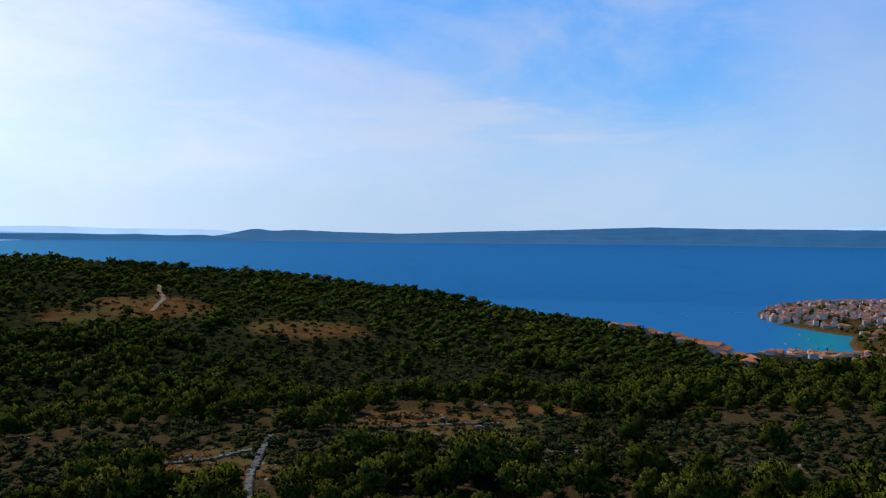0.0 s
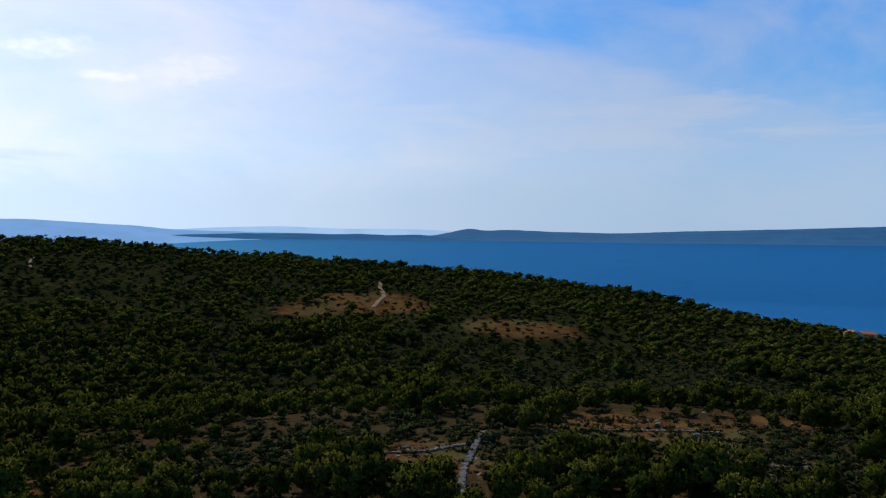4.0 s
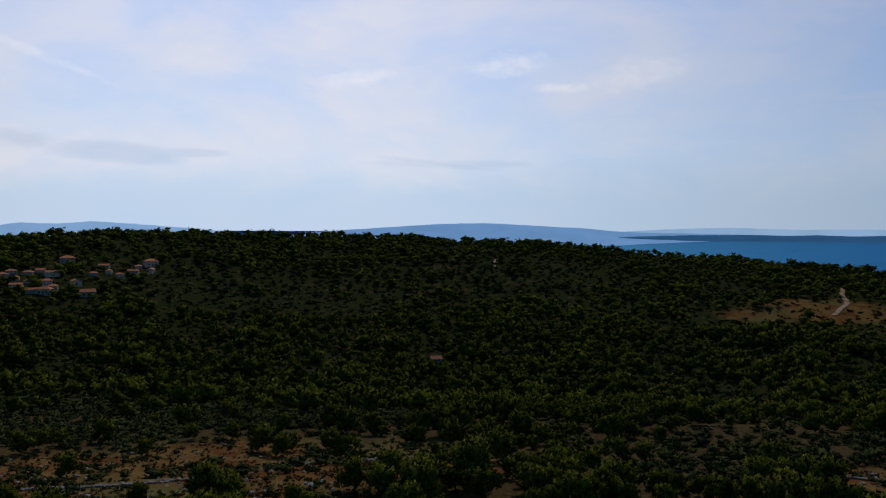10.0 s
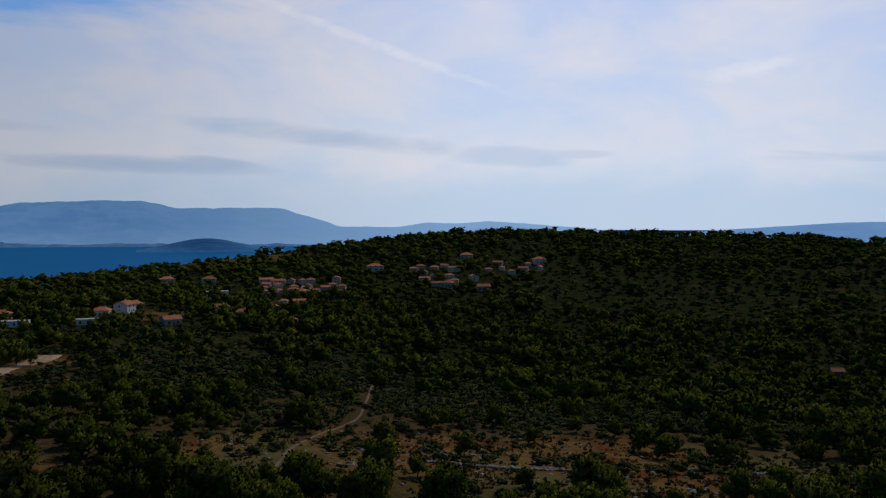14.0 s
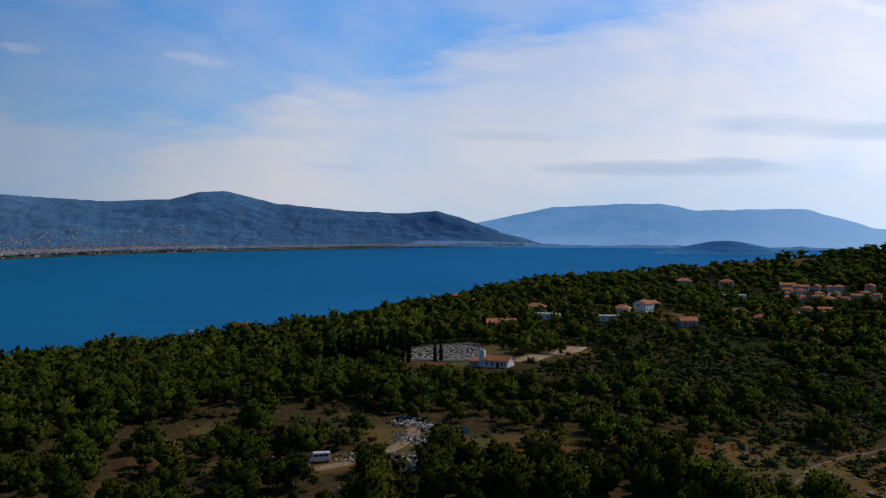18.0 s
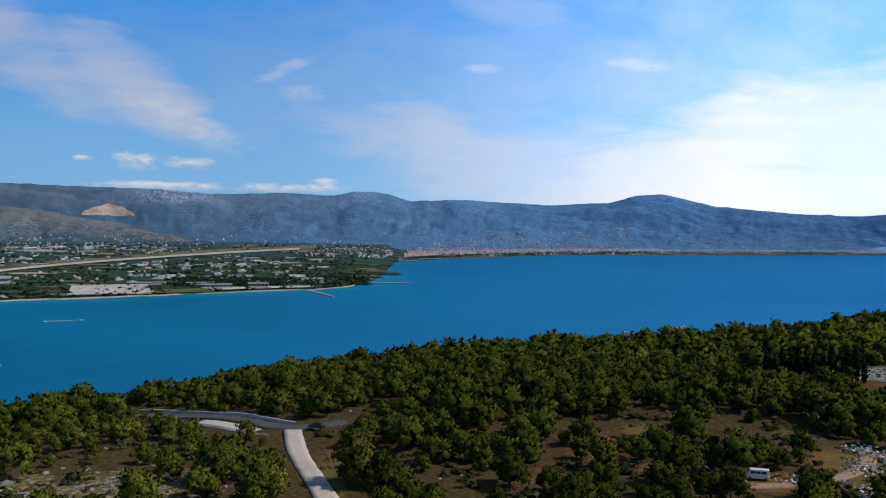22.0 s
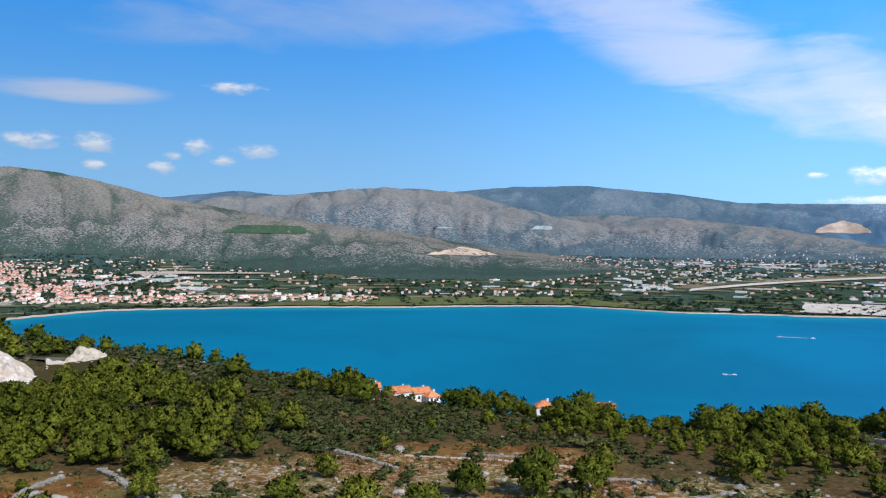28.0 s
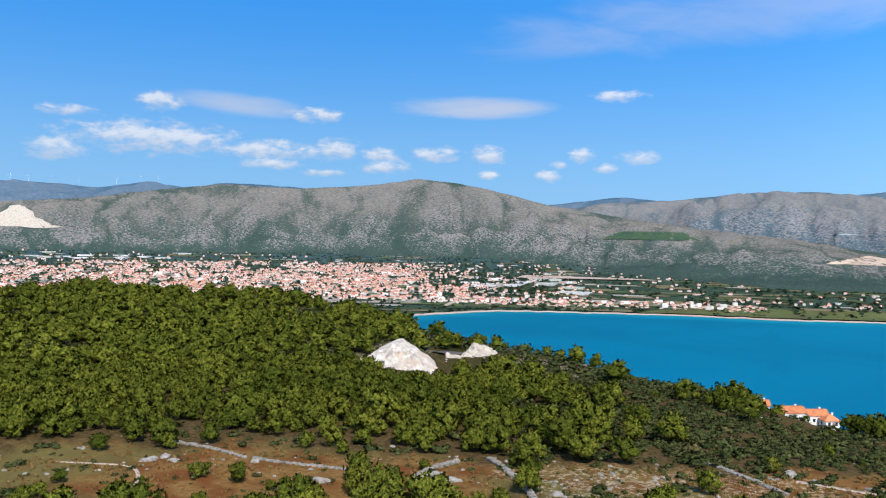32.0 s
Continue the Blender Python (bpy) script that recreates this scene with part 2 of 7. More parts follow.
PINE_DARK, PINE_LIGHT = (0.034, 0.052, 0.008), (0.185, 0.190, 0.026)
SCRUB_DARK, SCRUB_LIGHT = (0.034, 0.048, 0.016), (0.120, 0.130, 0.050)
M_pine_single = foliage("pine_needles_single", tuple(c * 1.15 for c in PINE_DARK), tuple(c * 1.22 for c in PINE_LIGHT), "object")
# same needles darkened: shade of the side-lit trees put into the colour
M_pine_shady = foliage("shaded_pine_needles_single", tuple(c * 0.8 for c in PINE_DARK), tuple(c * 0.62 for c in PINE_LIGHT), "object")
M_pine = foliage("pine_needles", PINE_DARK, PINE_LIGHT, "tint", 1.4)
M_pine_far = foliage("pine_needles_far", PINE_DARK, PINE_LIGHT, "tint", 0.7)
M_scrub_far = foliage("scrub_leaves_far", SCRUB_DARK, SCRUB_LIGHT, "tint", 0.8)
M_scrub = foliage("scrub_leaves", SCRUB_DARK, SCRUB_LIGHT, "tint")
M_cypress = foliage("cypress_needles", (0.012, 0.022, 0.010), (0.03, 0.045, 0.018), "object")
M_bark = grainy("pine_bark", (0.10, 0.07, 0.05), (0.2, 0.15, 0.11), 9.0, bump=0.6)
M_rock = grainy("limestone", (0.24, 0.225, 0.20), (0.36, 0.34, 0.31), 2.2, (0.17, 0.155, 0.135), 0.5, bump=0.6, depth=0.1, random_by="island", spread=0.4)
M_wallstone = grainy("field_wall_stone", (0.20, 0.185, 0.165), (0.32, 0.30, 0.27), 3.0, (0.14, 0.13, 0.115), 0.8, bump=0.6, random_by="object", spread=0.5)
M_cut = grainy("fresh_cut_rock", (0.38, 0.33, 0.28), (0.60, 0.555, 0.50), 0.30, (0.48, 0.38, 0.30), 0.09, bump=0.8, depth=0.6)
M_spoil = grainy("spoil_heap", (0.40, 0.35, 0.29), (0.52, 0.47, 0.40), 1.4, (0.33, 0.28, 0.23), 0.2, bump=0.6, depth=0.2)
M_spoil_pink = grainy("tan_quarry_rock", (0.42, 0.32, 0.25), (0.56, 0.45, 0.36), 0.03, (0.36, 0.27, 0.21), 0.01, bump=0.3)
M_vine = grainy("vine_rows", (0.028, 0.062, 0.04), (0.05, 0.085, 0.045), 0.05, bump=0)
M_dry_verge = grainy("dry_verge_grass", (0.13, 0.11, 0.06), (0.19, 0.16, 0.095), 0.05, bump=0)
M_gravel = grainy("gravel_road", (0.38, 0.30, 0.245), (0.48, 0.40, 0.335), 1.5, (0.36, 0.30, 0.25), 0.12, bump=0.3)
M_pale_road = grainy("pale_limestone_road", (0.50, 0.42, 0.355), (0.62, 0.54, 0.46), 1.5, (0.46, 0.39, 0.33), 0.12, bump=0.2)
M_asphalt = grainy("asphalt", (0.07, 0.068, 0.066), (0.11, 0.106, 0.10), 2.0, (0.09, 0.085, 0.08), 0.2, bump=0.2)
M_concrete = grainy("concrete", (0.46, 0.435, 0.40), (0.58, 0.555, 0.52), 1.2, (0.46, 0.43, 0.39), 0.3, bump=0.2)
M_trail = grainy("trodden_earth", (0.17, 0.115, 0.07), (0.25, 0.18, 0.115), 1.0, (0.13, 0.085, 0.05), 0.2, bump=0.3)
M_sand = grainy("orange_sand", (0.42, 0.27, 0.15), (0.54, 0.38, 0.24), 0.8, (0.36, 0.22, 0.12), 0.15, bump=0.3)
M_earth = grainy("bare_earth", (0.30, 0.20, 0.12), (0.42, 0.30, 0.19), 1.2, (0.24, 0.14, 0.08), 0.2, bump=0.4)
M_white = grainy("white_plaster", (0.74, 0.73, 0.70), (0.82, 0.81, 0.79), 1.5, (0.76, 0.74, 0.70), 0.25, bump=0.1, random_by="object", spread=0.15)
M_cream = grainy("cream_plaster", (0.55, 0.46, 0.34), (0.66, 0.57, 0.44), 1.5, (0.5, 0.41, 0.3), 0.25, bump=0.1, random_by="object", spread=0.3)
M_stonewall = grainy("stone_masonry", (0.33, 0.29, 0.24), (0.46, 0.42, 0.36), 2.5, bump=0.4, random_by="object", spread=0.3)
M_tiles = grainy("clay_roof_tiles", (0.50, 0.175, 0.078), (0.66, 0.27, 0.128), 2.5, (0.44, 0.15, 0.078), 0.4, bump=0.4, random_by="object", spread=0.45)
M_glass_dark = surface("window_glass", 0.12, 0.5)[0]
M_glass_dark.node_tree.nodes["Principled BSDF"].inputs["Base Color"].default_value = (0.03, 0.035, 0.045, 1)
M_town_wall = grainy("town_walls", (0.50, 0.43, 0.38), (0.68, 0.61, 0.55), 0.2, bump=0, random_by="tint", spread=0.5)
M_town_roof = grainy("town_roofs", (0.45, 0.165, 0.105), (0.54, 0.25, 0.175), 0.2, bump=0, random_by="tint", spread=0.9)
M_bay_wall = grainy("sea_town_walls", (0.68, 0.62, 0.57), (0.80, 0.75, 0.70), 0.2, bump=0, random_by="tint", spread=0.4)
M_bay_roof = grainy("sea_town_roofs", (0.56, 0.31, 0.24), (0.66, 0.42, 0.34), 0.2, bump=0, random_by="tint", spread=0.5)
# far walls and roofs with distance haze mixed into their colours
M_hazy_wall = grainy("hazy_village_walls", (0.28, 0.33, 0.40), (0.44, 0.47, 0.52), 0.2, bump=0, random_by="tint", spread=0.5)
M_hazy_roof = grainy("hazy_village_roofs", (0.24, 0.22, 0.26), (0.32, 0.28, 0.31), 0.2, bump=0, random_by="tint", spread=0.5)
M_shed = grainy("pale_sheds", (0.38, 0.38, 0.37), (0.62, 0.62, 0.60), 0.2, bump=0, random_by="tint", spread=0.6)


def ground_material():
    m, n, b = surface("island_ground", 1.0, 0.0)
    at = n.node("ShaderNodeTexCoord").outputs["Object"]
    fine, mid, broad = n.noise(at, 0.8, 6.0, 0.68).outputs[0], n.noise(at, 0.10, 4.0, 0.6).outputs[0], n.noise(at, 0.021, 3.0, 0.5).outputs[0]
    grass = n.mix(n.ramp(fine, 0.3, 0.7), (0.14, 0.070, 0.022), (0.25, 0.155, 0.060))
    grass = n.mix(n.ramp(mid, 0.45, 0.62), grass, (0.15, 0.060, 0.022))
    grass = n.mix(n.math("MULTIPLY", n.ramp(broad, 0.46, 0.60), 0.8), grass, (0.125, 0.115, 0.042))
    litter = n.mix(n.ramp(fine, 0.3, 0.7), (0.052, 0.036, 0.016), (0.125, 0.085, 0.042))
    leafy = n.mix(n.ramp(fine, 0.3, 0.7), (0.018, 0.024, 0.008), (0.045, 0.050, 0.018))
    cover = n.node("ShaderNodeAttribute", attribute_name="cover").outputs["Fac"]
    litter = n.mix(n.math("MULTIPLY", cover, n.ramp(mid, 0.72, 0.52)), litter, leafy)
    field = n.node("ShaderNodeAttribute", attribute_name="field").outputs["Fac"]
    stony = n.node("ShaderNodeAttribute", attribute_name="stony").outputs["Fac"]
    col = n.mix(field, litter, grass)
    lime = n.mix(n.ramp(n.noise(at, 1.7, 4.0, 0.6).outputs[0], 0.4, 0.6), (0.34, 0.275, 0.19), (0.54, 0.47, 0.37))
    col = n.mix(n.math("MULTIPLY", n.ramp(n.math("ADD", fine, n.math("MULTIPLY", stony, 0.11)), 0.60, 0.70), n.math("ADD", 0.16, n.math("MULTIPLY", stony, 0.45))), col, lime)
    n.put(b.inputs["Base Color"], col)
    bumped(n, b, fine, 0.6, 0.4)
    return m


def water_material():
    m = bpy.data.materials.new("sea_water")
    m.use_nodes = True
    m.node_tree.nodes.clear()
    n = Net(m.node_tree)
    at = n.node("ShaderNodeTexCoord").outputs["Object"]
    stretch = n.node("ShaderNodeMapping", {"Vector": at, "Scale": (1.0, 0.35, 1.0)}).outputs[0]
    broad, streak = n.noise(at, 0.0016, 4.0, 0.6, 0.6).outputs[0], n.noise(stretch, 0.006, 5.0, 0.65, 1.2).outputs[0]
    depth = n.node("ShaderNodeAttribute", attribute_name="shoal").outputs["Fac"]
    open_sunward = n.node("ShaderNodeAttribute", attribute_name="open_sunward").outputs["Fac"]
    col = n.mix(n.ramp(broad, 0.35, 0.65), (0.0, 0.122, 0.215), (0.0, 0.152, 0.265))
    # open-water blue, with the sun side's sky reflection put into the colour
    col = n.mix(open_sunward, col, (0.022, 0.195, 0.520))
    col = n.mix(n.math("MULTIPLY", n.ramp(streak, 0.55, 0.75), 0.25), col, (0.0, 0.075, 0.15))
    col = n.mix(depth, col, (0.01, 0.30, 0.36))
    ripples = n.noise(at, 0.25, 4.0, 0.6).outputs[0]
    relief = n.node("ShaderNodeBump", {"Height": ripples, "Strength": 0.6, "Distance": 0.5})
    body = n.node("ShaderNodeBsdfDiffuse", {"Color": col, "Normal": relief})
    gloss = n.node("ShaderNodeBsdfGlossy", {"Color": (0.3, 0.8, 1.0, 1), "Roughness": 0.35, "Normal": relief})
    n.node("ShaderNodeOutputMaterial", {0: n.node("ShaderNodeMixShader", {0: n.math("MULTIPLY_ADD", n.node("ShaderNodeFresnel", {"IOR": 1.33}).outputs[0], 0.10, 0.005), 1: body, 2: gloss})})
    return m


def mountain_material(name, rock, scrub, pale, scale, balance=0.5, dots=0.0, blue=None, relief=0.3):
    """Limestone slopes: scrub at the foot and in the folds, stony karst above it, smooth dry pasture higher up, bare crags along parts of the crest."""
    m, n, b = surface(name, 1.0, 0.0)
    at = n.node("ShaderNodeTexCoord").outputs["Object"]
    flat = n.node("ShaderNodeMapping", {"Vector": at, "Scale": (1.0, 1.0, 3.2)}).outputs[0]
    tall = n.node("ShaderNodeMapping", {"Vector": at, "Scale": (1.0, 1.0, 0.22)}).outputs[0]
    fine, mid, broad = n.noise(flat, scale * 1.6, 5.0, 0.72).outputs[0], n.noise(at, scale * 0.22, 5.0, 0.6, 0.8).outputs[0], n.noise(at, scale * 0.05, 4.0, 0.55, 0.6).outputs[0]
    ledge = n.noise(n.node("ShaderNodeMapping", {"Vector": at, "Scale": (1.0, 1.0, 7.0)}).outputs[0], scale * 0.4, 6.0, 0.68, 0.6).outputs[0]
    wood = n.node("ShaderNodeAttribute", attribute_name="wood").outputs["Fac"]
    up = n.node("ShaderNodeAttribute", attribute_name="up").outputs["Fac"]
    crag = n.node("ShaderNodeAttribute", attribute_name="crag").outputs["Fac"]
    # how green the slope is: by folds, by height and by broad patches
    green = n.math("ADD", n.math("MULTIPLY", wood, 1.15), n.math("MULTIPLY_ADD", broad, 1.3, -0.62))
    green = n.math("MULTIPLY_ADD", n.math("SUBTRACT", mid, 0.5), 1.3, green)
    speck = n.ramp(n.math("MULTIPLY_ADD", green, 0.16, fine), balance - 0.05, balance + 0.06)
    earth = tuple(a * 0.55 + b * 0.45 for a, b in zip(rock, scrub))
    stony = n.mix(speck, rock, scrub)
    pasture = n.mix(n.ramp(fine, 0.42, 0.6), tuple(c * f for c, f in zip(rock, (0.90, 0.84, 0.74))), earth)
    col = n.mix(n.math("MULTIPLY", n.ramp(n.math("ADD", up, n.math("MULTIPLY_ADD", mid, 0.9, -0.45)), 0.42, 0.72), 0.75), stony, pasture)
    if dots:
        bush = n.node("ShaderNodeTexVoronoi", {"Vector": flat, "Scale": dots}, feature="F1").outputs["Distance"]
        spread = n.ramp(n.math("ADD", up, n.math("MULTIPLY_ADD", broad, 1.0, -0.5)), 0.75, 0.35)
        col = n.mix(n.math("MULTIPLY", n.math("MULTIPLY", n.ramp(bush, 0.40, 0.22), 0.85), spread), col, tuple(c * 0.6 for c in scrub))
        stone = n.node("ShaderNodeTexVoronoi", {"Vector": flat, "Scale": dots * 1.4}, feature="F1").outputs["Distance"]
        col = n.mix(n.math("MULTIPLY", n.math("MULTIPLY", n.ramp(stone, 0.26, 0.14), 0.7), spread), col, tuple(c * 1.35 for c in pale))
    thicket = n.mix(n.ramp(fine, 0.36, 0.64), tuple(c * 0.72 for c in scrub), tuple(c * 1.12 for c in scrub))
    col = n.mix(n.math("MULTIPLY", n.ramp(n.math("MULTIPLY_ADD", n.math("SUBTRACT", fine, 0.5), 2.6, green), 0.30, 0.95), 0.9), col, thicket)
    # ledges of bare stone along the slope, cliffs at the crags
    col = n.mix(n.math("MULTIPLY", n.ramp(ledge, 0.60, 0.70), n.math("MULTIPLY_ADD", n.ramp(green, 0.7, 0.2), 0.4, 0.08)), col, pale)
    cleft = n.noise(tall, scale * 2.2, 5.0, 0.7).outputs[0]
    col = n.mix(n.math("MULTIPLY", crag, n.ramp(cleft, 0.42, 0.6)), col, tuple(c * 1.3 for c in pale))
    # blue is air haze painted over the slope, as much as far says
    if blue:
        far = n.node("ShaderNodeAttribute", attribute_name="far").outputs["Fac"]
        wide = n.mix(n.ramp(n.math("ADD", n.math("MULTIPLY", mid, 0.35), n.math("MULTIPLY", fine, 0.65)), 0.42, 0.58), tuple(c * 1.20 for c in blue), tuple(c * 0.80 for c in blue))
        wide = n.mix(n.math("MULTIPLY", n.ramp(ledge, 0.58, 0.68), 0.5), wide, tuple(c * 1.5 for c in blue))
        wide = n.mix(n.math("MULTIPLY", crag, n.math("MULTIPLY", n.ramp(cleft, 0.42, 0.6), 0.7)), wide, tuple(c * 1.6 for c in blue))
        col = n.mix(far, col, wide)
    n.put(b.inputs["Base Color"], col)
    bumped(n, b, n.math("ADD", n.math("MULTIPLY", mid, 0.7), n.math("MULTIPLY", ledge, 0.3)), relief, 22.0)
    return m


def field_material():
    m, n, b = surface("plain_field_plots", 0.95, 0.1)
    t = n.node("ShaderNodeAttribute", attribute_name="tint").outputs["Fac"]
    at = n.node("ShaderNodeTexCoord").outputs["Object"]
    col = n.mix(n.ramp(t, 0.35, 0.45), (0.035, 0.06, 0.03), (0.065, 0.085, 0.035))
    col = n.mix(n.ramp(t, 0.52, 0.58), col, (0.20, 0.165, 0.095))
    col = n.mix(n.ramp(t, 0.74, 0.76), col, (0.10, 0.135, 0.05))
    col = n.mix(n.ramp(t, 0.86, 0.88), col, (0.46, 0.43, 0.39))
    n.put(b.inputs["Base Color"], n.mix(n.math("MULTIPLY", n.noise(at, 0.06).outputs[0], 0.5), col, (0.05, 0.055, 0.03)))
    return m


def grass_material():
    m, n, b = surface("dry_grass_blades", 0.9, 0.1)
    t = n.node("ShaderNodeAttribute", attribute_name="tint").outputs["Fac"]
    col = n.mix(n.ramp(t, 0.25, 0.55), (0.21, 0.14, 0.055), (0.17, 0.085, 0.03))
    n.put(b.inputs["Base Color"], n.mix(n.ramp(t, 0.55, 0.75), col, (0.10, 0.10, 0.03)))
    return m


M_dry_grass = grass_material()
M_fields = field_material()
M_far_leaves = foliage("far_plain_leaves", (0.02, 0.042, 0.026), (0.045, 0.07, 0.035), "tint", 0.25)
M_ground, M_sea = ground_material(), water_material()
# distant slopes: the blue of the air between is put into their base colours
M_hazed_ridge = mountain_material("hazed_limestone_ridge", (0.115, 0.165, 0.235), (0.050, 0.105, 0.165), (0.17, 0.225, 0.30), 0.04, 0.47)
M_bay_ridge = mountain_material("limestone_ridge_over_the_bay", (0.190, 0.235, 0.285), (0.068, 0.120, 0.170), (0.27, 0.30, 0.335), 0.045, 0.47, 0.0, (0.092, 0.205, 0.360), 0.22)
M_hazed_far = mountain_material("hazed_far_range", (0.26, 0.43, 0.66), (0.20, 0.36, 0.60), (0.32, 0.48, 0.68), 0.012, 0.5, 0.0, (0.15, 0.36, 0.66), 0.15)
M_isle = mountain_material("hazed_wooded_isle", (0.12, 0.36, 0.68), (0.10, 0.32, 0.63), (0.16, 0.40, 0.70), 0.02, 0.42)
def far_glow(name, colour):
    """The farthest land, a plain backdrop; its sunlit haze is emitted by the surface itself."""
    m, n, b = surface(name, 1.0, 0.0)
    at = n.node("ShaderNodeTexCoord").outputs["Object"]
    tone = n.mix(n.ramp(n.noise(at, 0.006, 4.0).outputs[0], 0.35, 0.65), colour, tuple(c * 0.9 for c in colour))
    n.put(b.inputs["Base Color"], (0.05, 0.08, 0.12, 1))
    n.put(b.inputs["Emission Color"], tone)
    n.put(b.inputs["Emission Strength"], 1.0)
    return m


# far range whose haze is emission, paler towards the sun and the foot
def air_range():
    m, n, b = surface("far_range_haze_glow", 1.0, 0.0)
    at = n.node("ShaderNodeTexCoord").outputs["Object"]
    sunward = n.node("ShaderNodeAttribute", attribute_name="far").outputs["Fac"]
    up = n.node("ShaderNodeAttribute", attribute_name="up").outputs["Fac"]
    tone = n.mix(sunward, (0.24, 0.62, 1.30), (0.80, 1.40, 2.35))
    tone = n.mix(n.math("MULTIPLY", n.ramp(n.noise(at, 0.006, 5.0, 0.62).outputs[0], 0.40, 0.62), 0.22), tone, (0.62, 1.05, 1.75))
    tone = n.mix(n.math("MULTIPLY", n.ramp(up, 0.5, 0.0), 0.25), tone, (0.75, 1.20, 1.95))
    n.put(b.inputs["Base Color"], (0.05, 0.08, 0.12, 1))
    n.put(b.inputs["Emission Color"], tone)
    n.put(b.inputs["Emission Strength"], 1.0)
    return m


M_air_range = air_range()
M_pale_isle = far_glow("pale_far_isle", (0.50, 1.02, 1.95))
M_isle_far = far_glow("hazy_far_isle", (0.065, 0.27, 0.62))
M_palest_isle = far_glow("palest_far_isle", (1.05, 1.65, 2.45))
M_grey_hill = mountain_material("bare_karst_hill", (0.205, 0.190, 0.186), (0.040, 0.068, 0.060), (0.30, 0.27, 0.245), 0.06, 0.50, 0.085, None, 0.4)
# haze in the base colours; the plain is painted bluer with distance
M_grey_ridge = mountain_material("hazy_karst_ridge", (0.205, 0.200, 0.205), (0.066, 0.105, 0.130), (0.28, 0.262, 0.26), 0.045, 0.50, 0.065, None, 0.4)
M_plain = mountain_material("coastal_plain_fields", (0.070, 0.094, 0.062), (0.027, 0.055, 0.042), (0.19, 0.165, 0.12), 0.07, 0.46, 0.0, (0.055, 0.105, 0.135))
M_marsh = grainy("salt_marsh", (0.075, 0.10, 0.025), (0.11, 0.12, 0.04), 0.02, (0.08, 0.07, 0.025), 0.008, bump=0)

# ---- the island's relief, laid out round the hovering point by bearing ----
EYE_Z = 200.0
BEARING = np.array([-60, -27, -16, -4, 10, 24, 40, 55, 68, 80, 95, 110, 125, 145, 175, 190, 203, 215, 240, 300], float)
BROW_R = np.array([320, 340, 300, 285, 272, 258, 243, 240, 240, 248, 285, 275, 265, 235, 225, 248, 270, 290, 290, 320], float)
BROW_Z = np.array([149, 149, 142, 142, 142, 142, 140.5, 140, 141, 145, 150, 149, 148, 146.5, 146, 146, 146, 147, 147, 149], float)
VALE_R = np.array([600, 600, 520, 470, 455, 450, 450, 450, 460, 450, 450, 380, 345, 275, 255, 300, 350, 400, 400, 600], float)
VALE_Z = np.array([100, 95, 98, 98, 98, 101, 107, 110, 118, 133, 146, 144, 142.5, 143.5, 143, 143, 143, 148, 149, 100], float)
RIDGE_R = np.array([700, 750, 850, 890, 935, 975, 1000, 1000, 945, 910, 800, 560, 455, 330, 290, 360, 480, 600, 620, 700], float)
RIDGE_Z = np.array([80, 58, 95, 122, 149, 166, 183, 192, 193, 173, 152.5, 139, 136, 139, 140, 141, 144, 154, 160, 80], float)
SHORE_R = np.array([1500, 1620, 1480, 1450, 1600, 1750, 1900, 2000, 1900, 1600, 1230, 950, 880, 810, 800, 880, 1000, 1200, 1300, 1100], float)


def lattice(ix, iy, seed):
    h = (ix * 374761393 + iy * 668265263 + seed * 1442695041) & 0x7FFFFFFF
    h = ((h ^ (h >> 13)) * 1274126177) & 0x7FFFFFFF
    return ((h ^ (h >> 16)) & 0xFFFF) / 65535.0


def value_noise(x, y, seed=0):
    x, y = np.asarray(x, float), np.asarray(y, float)
    ix, iy = np.floor(x).astype(np.int64), np.floor(y).astype(np.int64)
    u, v = x - ix, y - iy
    u, v = u * u * (3 - 2 * u), v * v * (3 - 2 * v)
    a, b = lattice(ix, iy, seed), lattice(ix + 1, iy, seed)
    c, d = lattice(ix, iy + 1, seed), lattice(ix + 1, iy + 1, seed)
    return (a * (1 - u) + b * u) * (1 - v) + (c * (1 - u) + d * u) * v


def fbm(x, y, octaves=4, seed=0):
    total, amp = 0.0, 0.5
    for k in range(octaves):
        total = total + amp * (value_noise(x, y, seed + k) * 2 - 1)
        x, y, amp = np.asarray(x) * 2.03 + 7.1, np.asarray(y) * 2.03 + 3.7, amp * 0.5
    return total


def bearing_of(x, y):
    az = np.degrees(np.arctan2(-np.asarray(x, float), np.asarray(y, float)))
    return np.where(az < -60, az + 360, az)


def blend(az, table):
    """Smooth interpolation of a table over the bearings."""
    az = np.asarray(az, float)
    i = np.clip(np.searchsorted(BEARING, az, side="right") - 1, 0, len(BEARING) - 2)
    u = np.clip((az - BEARING[i]) / (BEARING[i + 1] - BEARING[i]), 0, 1)
    slope = np.gradient(table, BEARING)
    w = BEARING[i + 1] - BEARING[i]
    h00, h10 = 2 * u**3 - 3 * u**2 + 1, u**3 - 2 * u**2 + u
    return h00 * table[i] + h10 * w * slope[i] + (1 - h00) * table[i + 1] + (u**3 - u**2) * w * slope[i + 1]


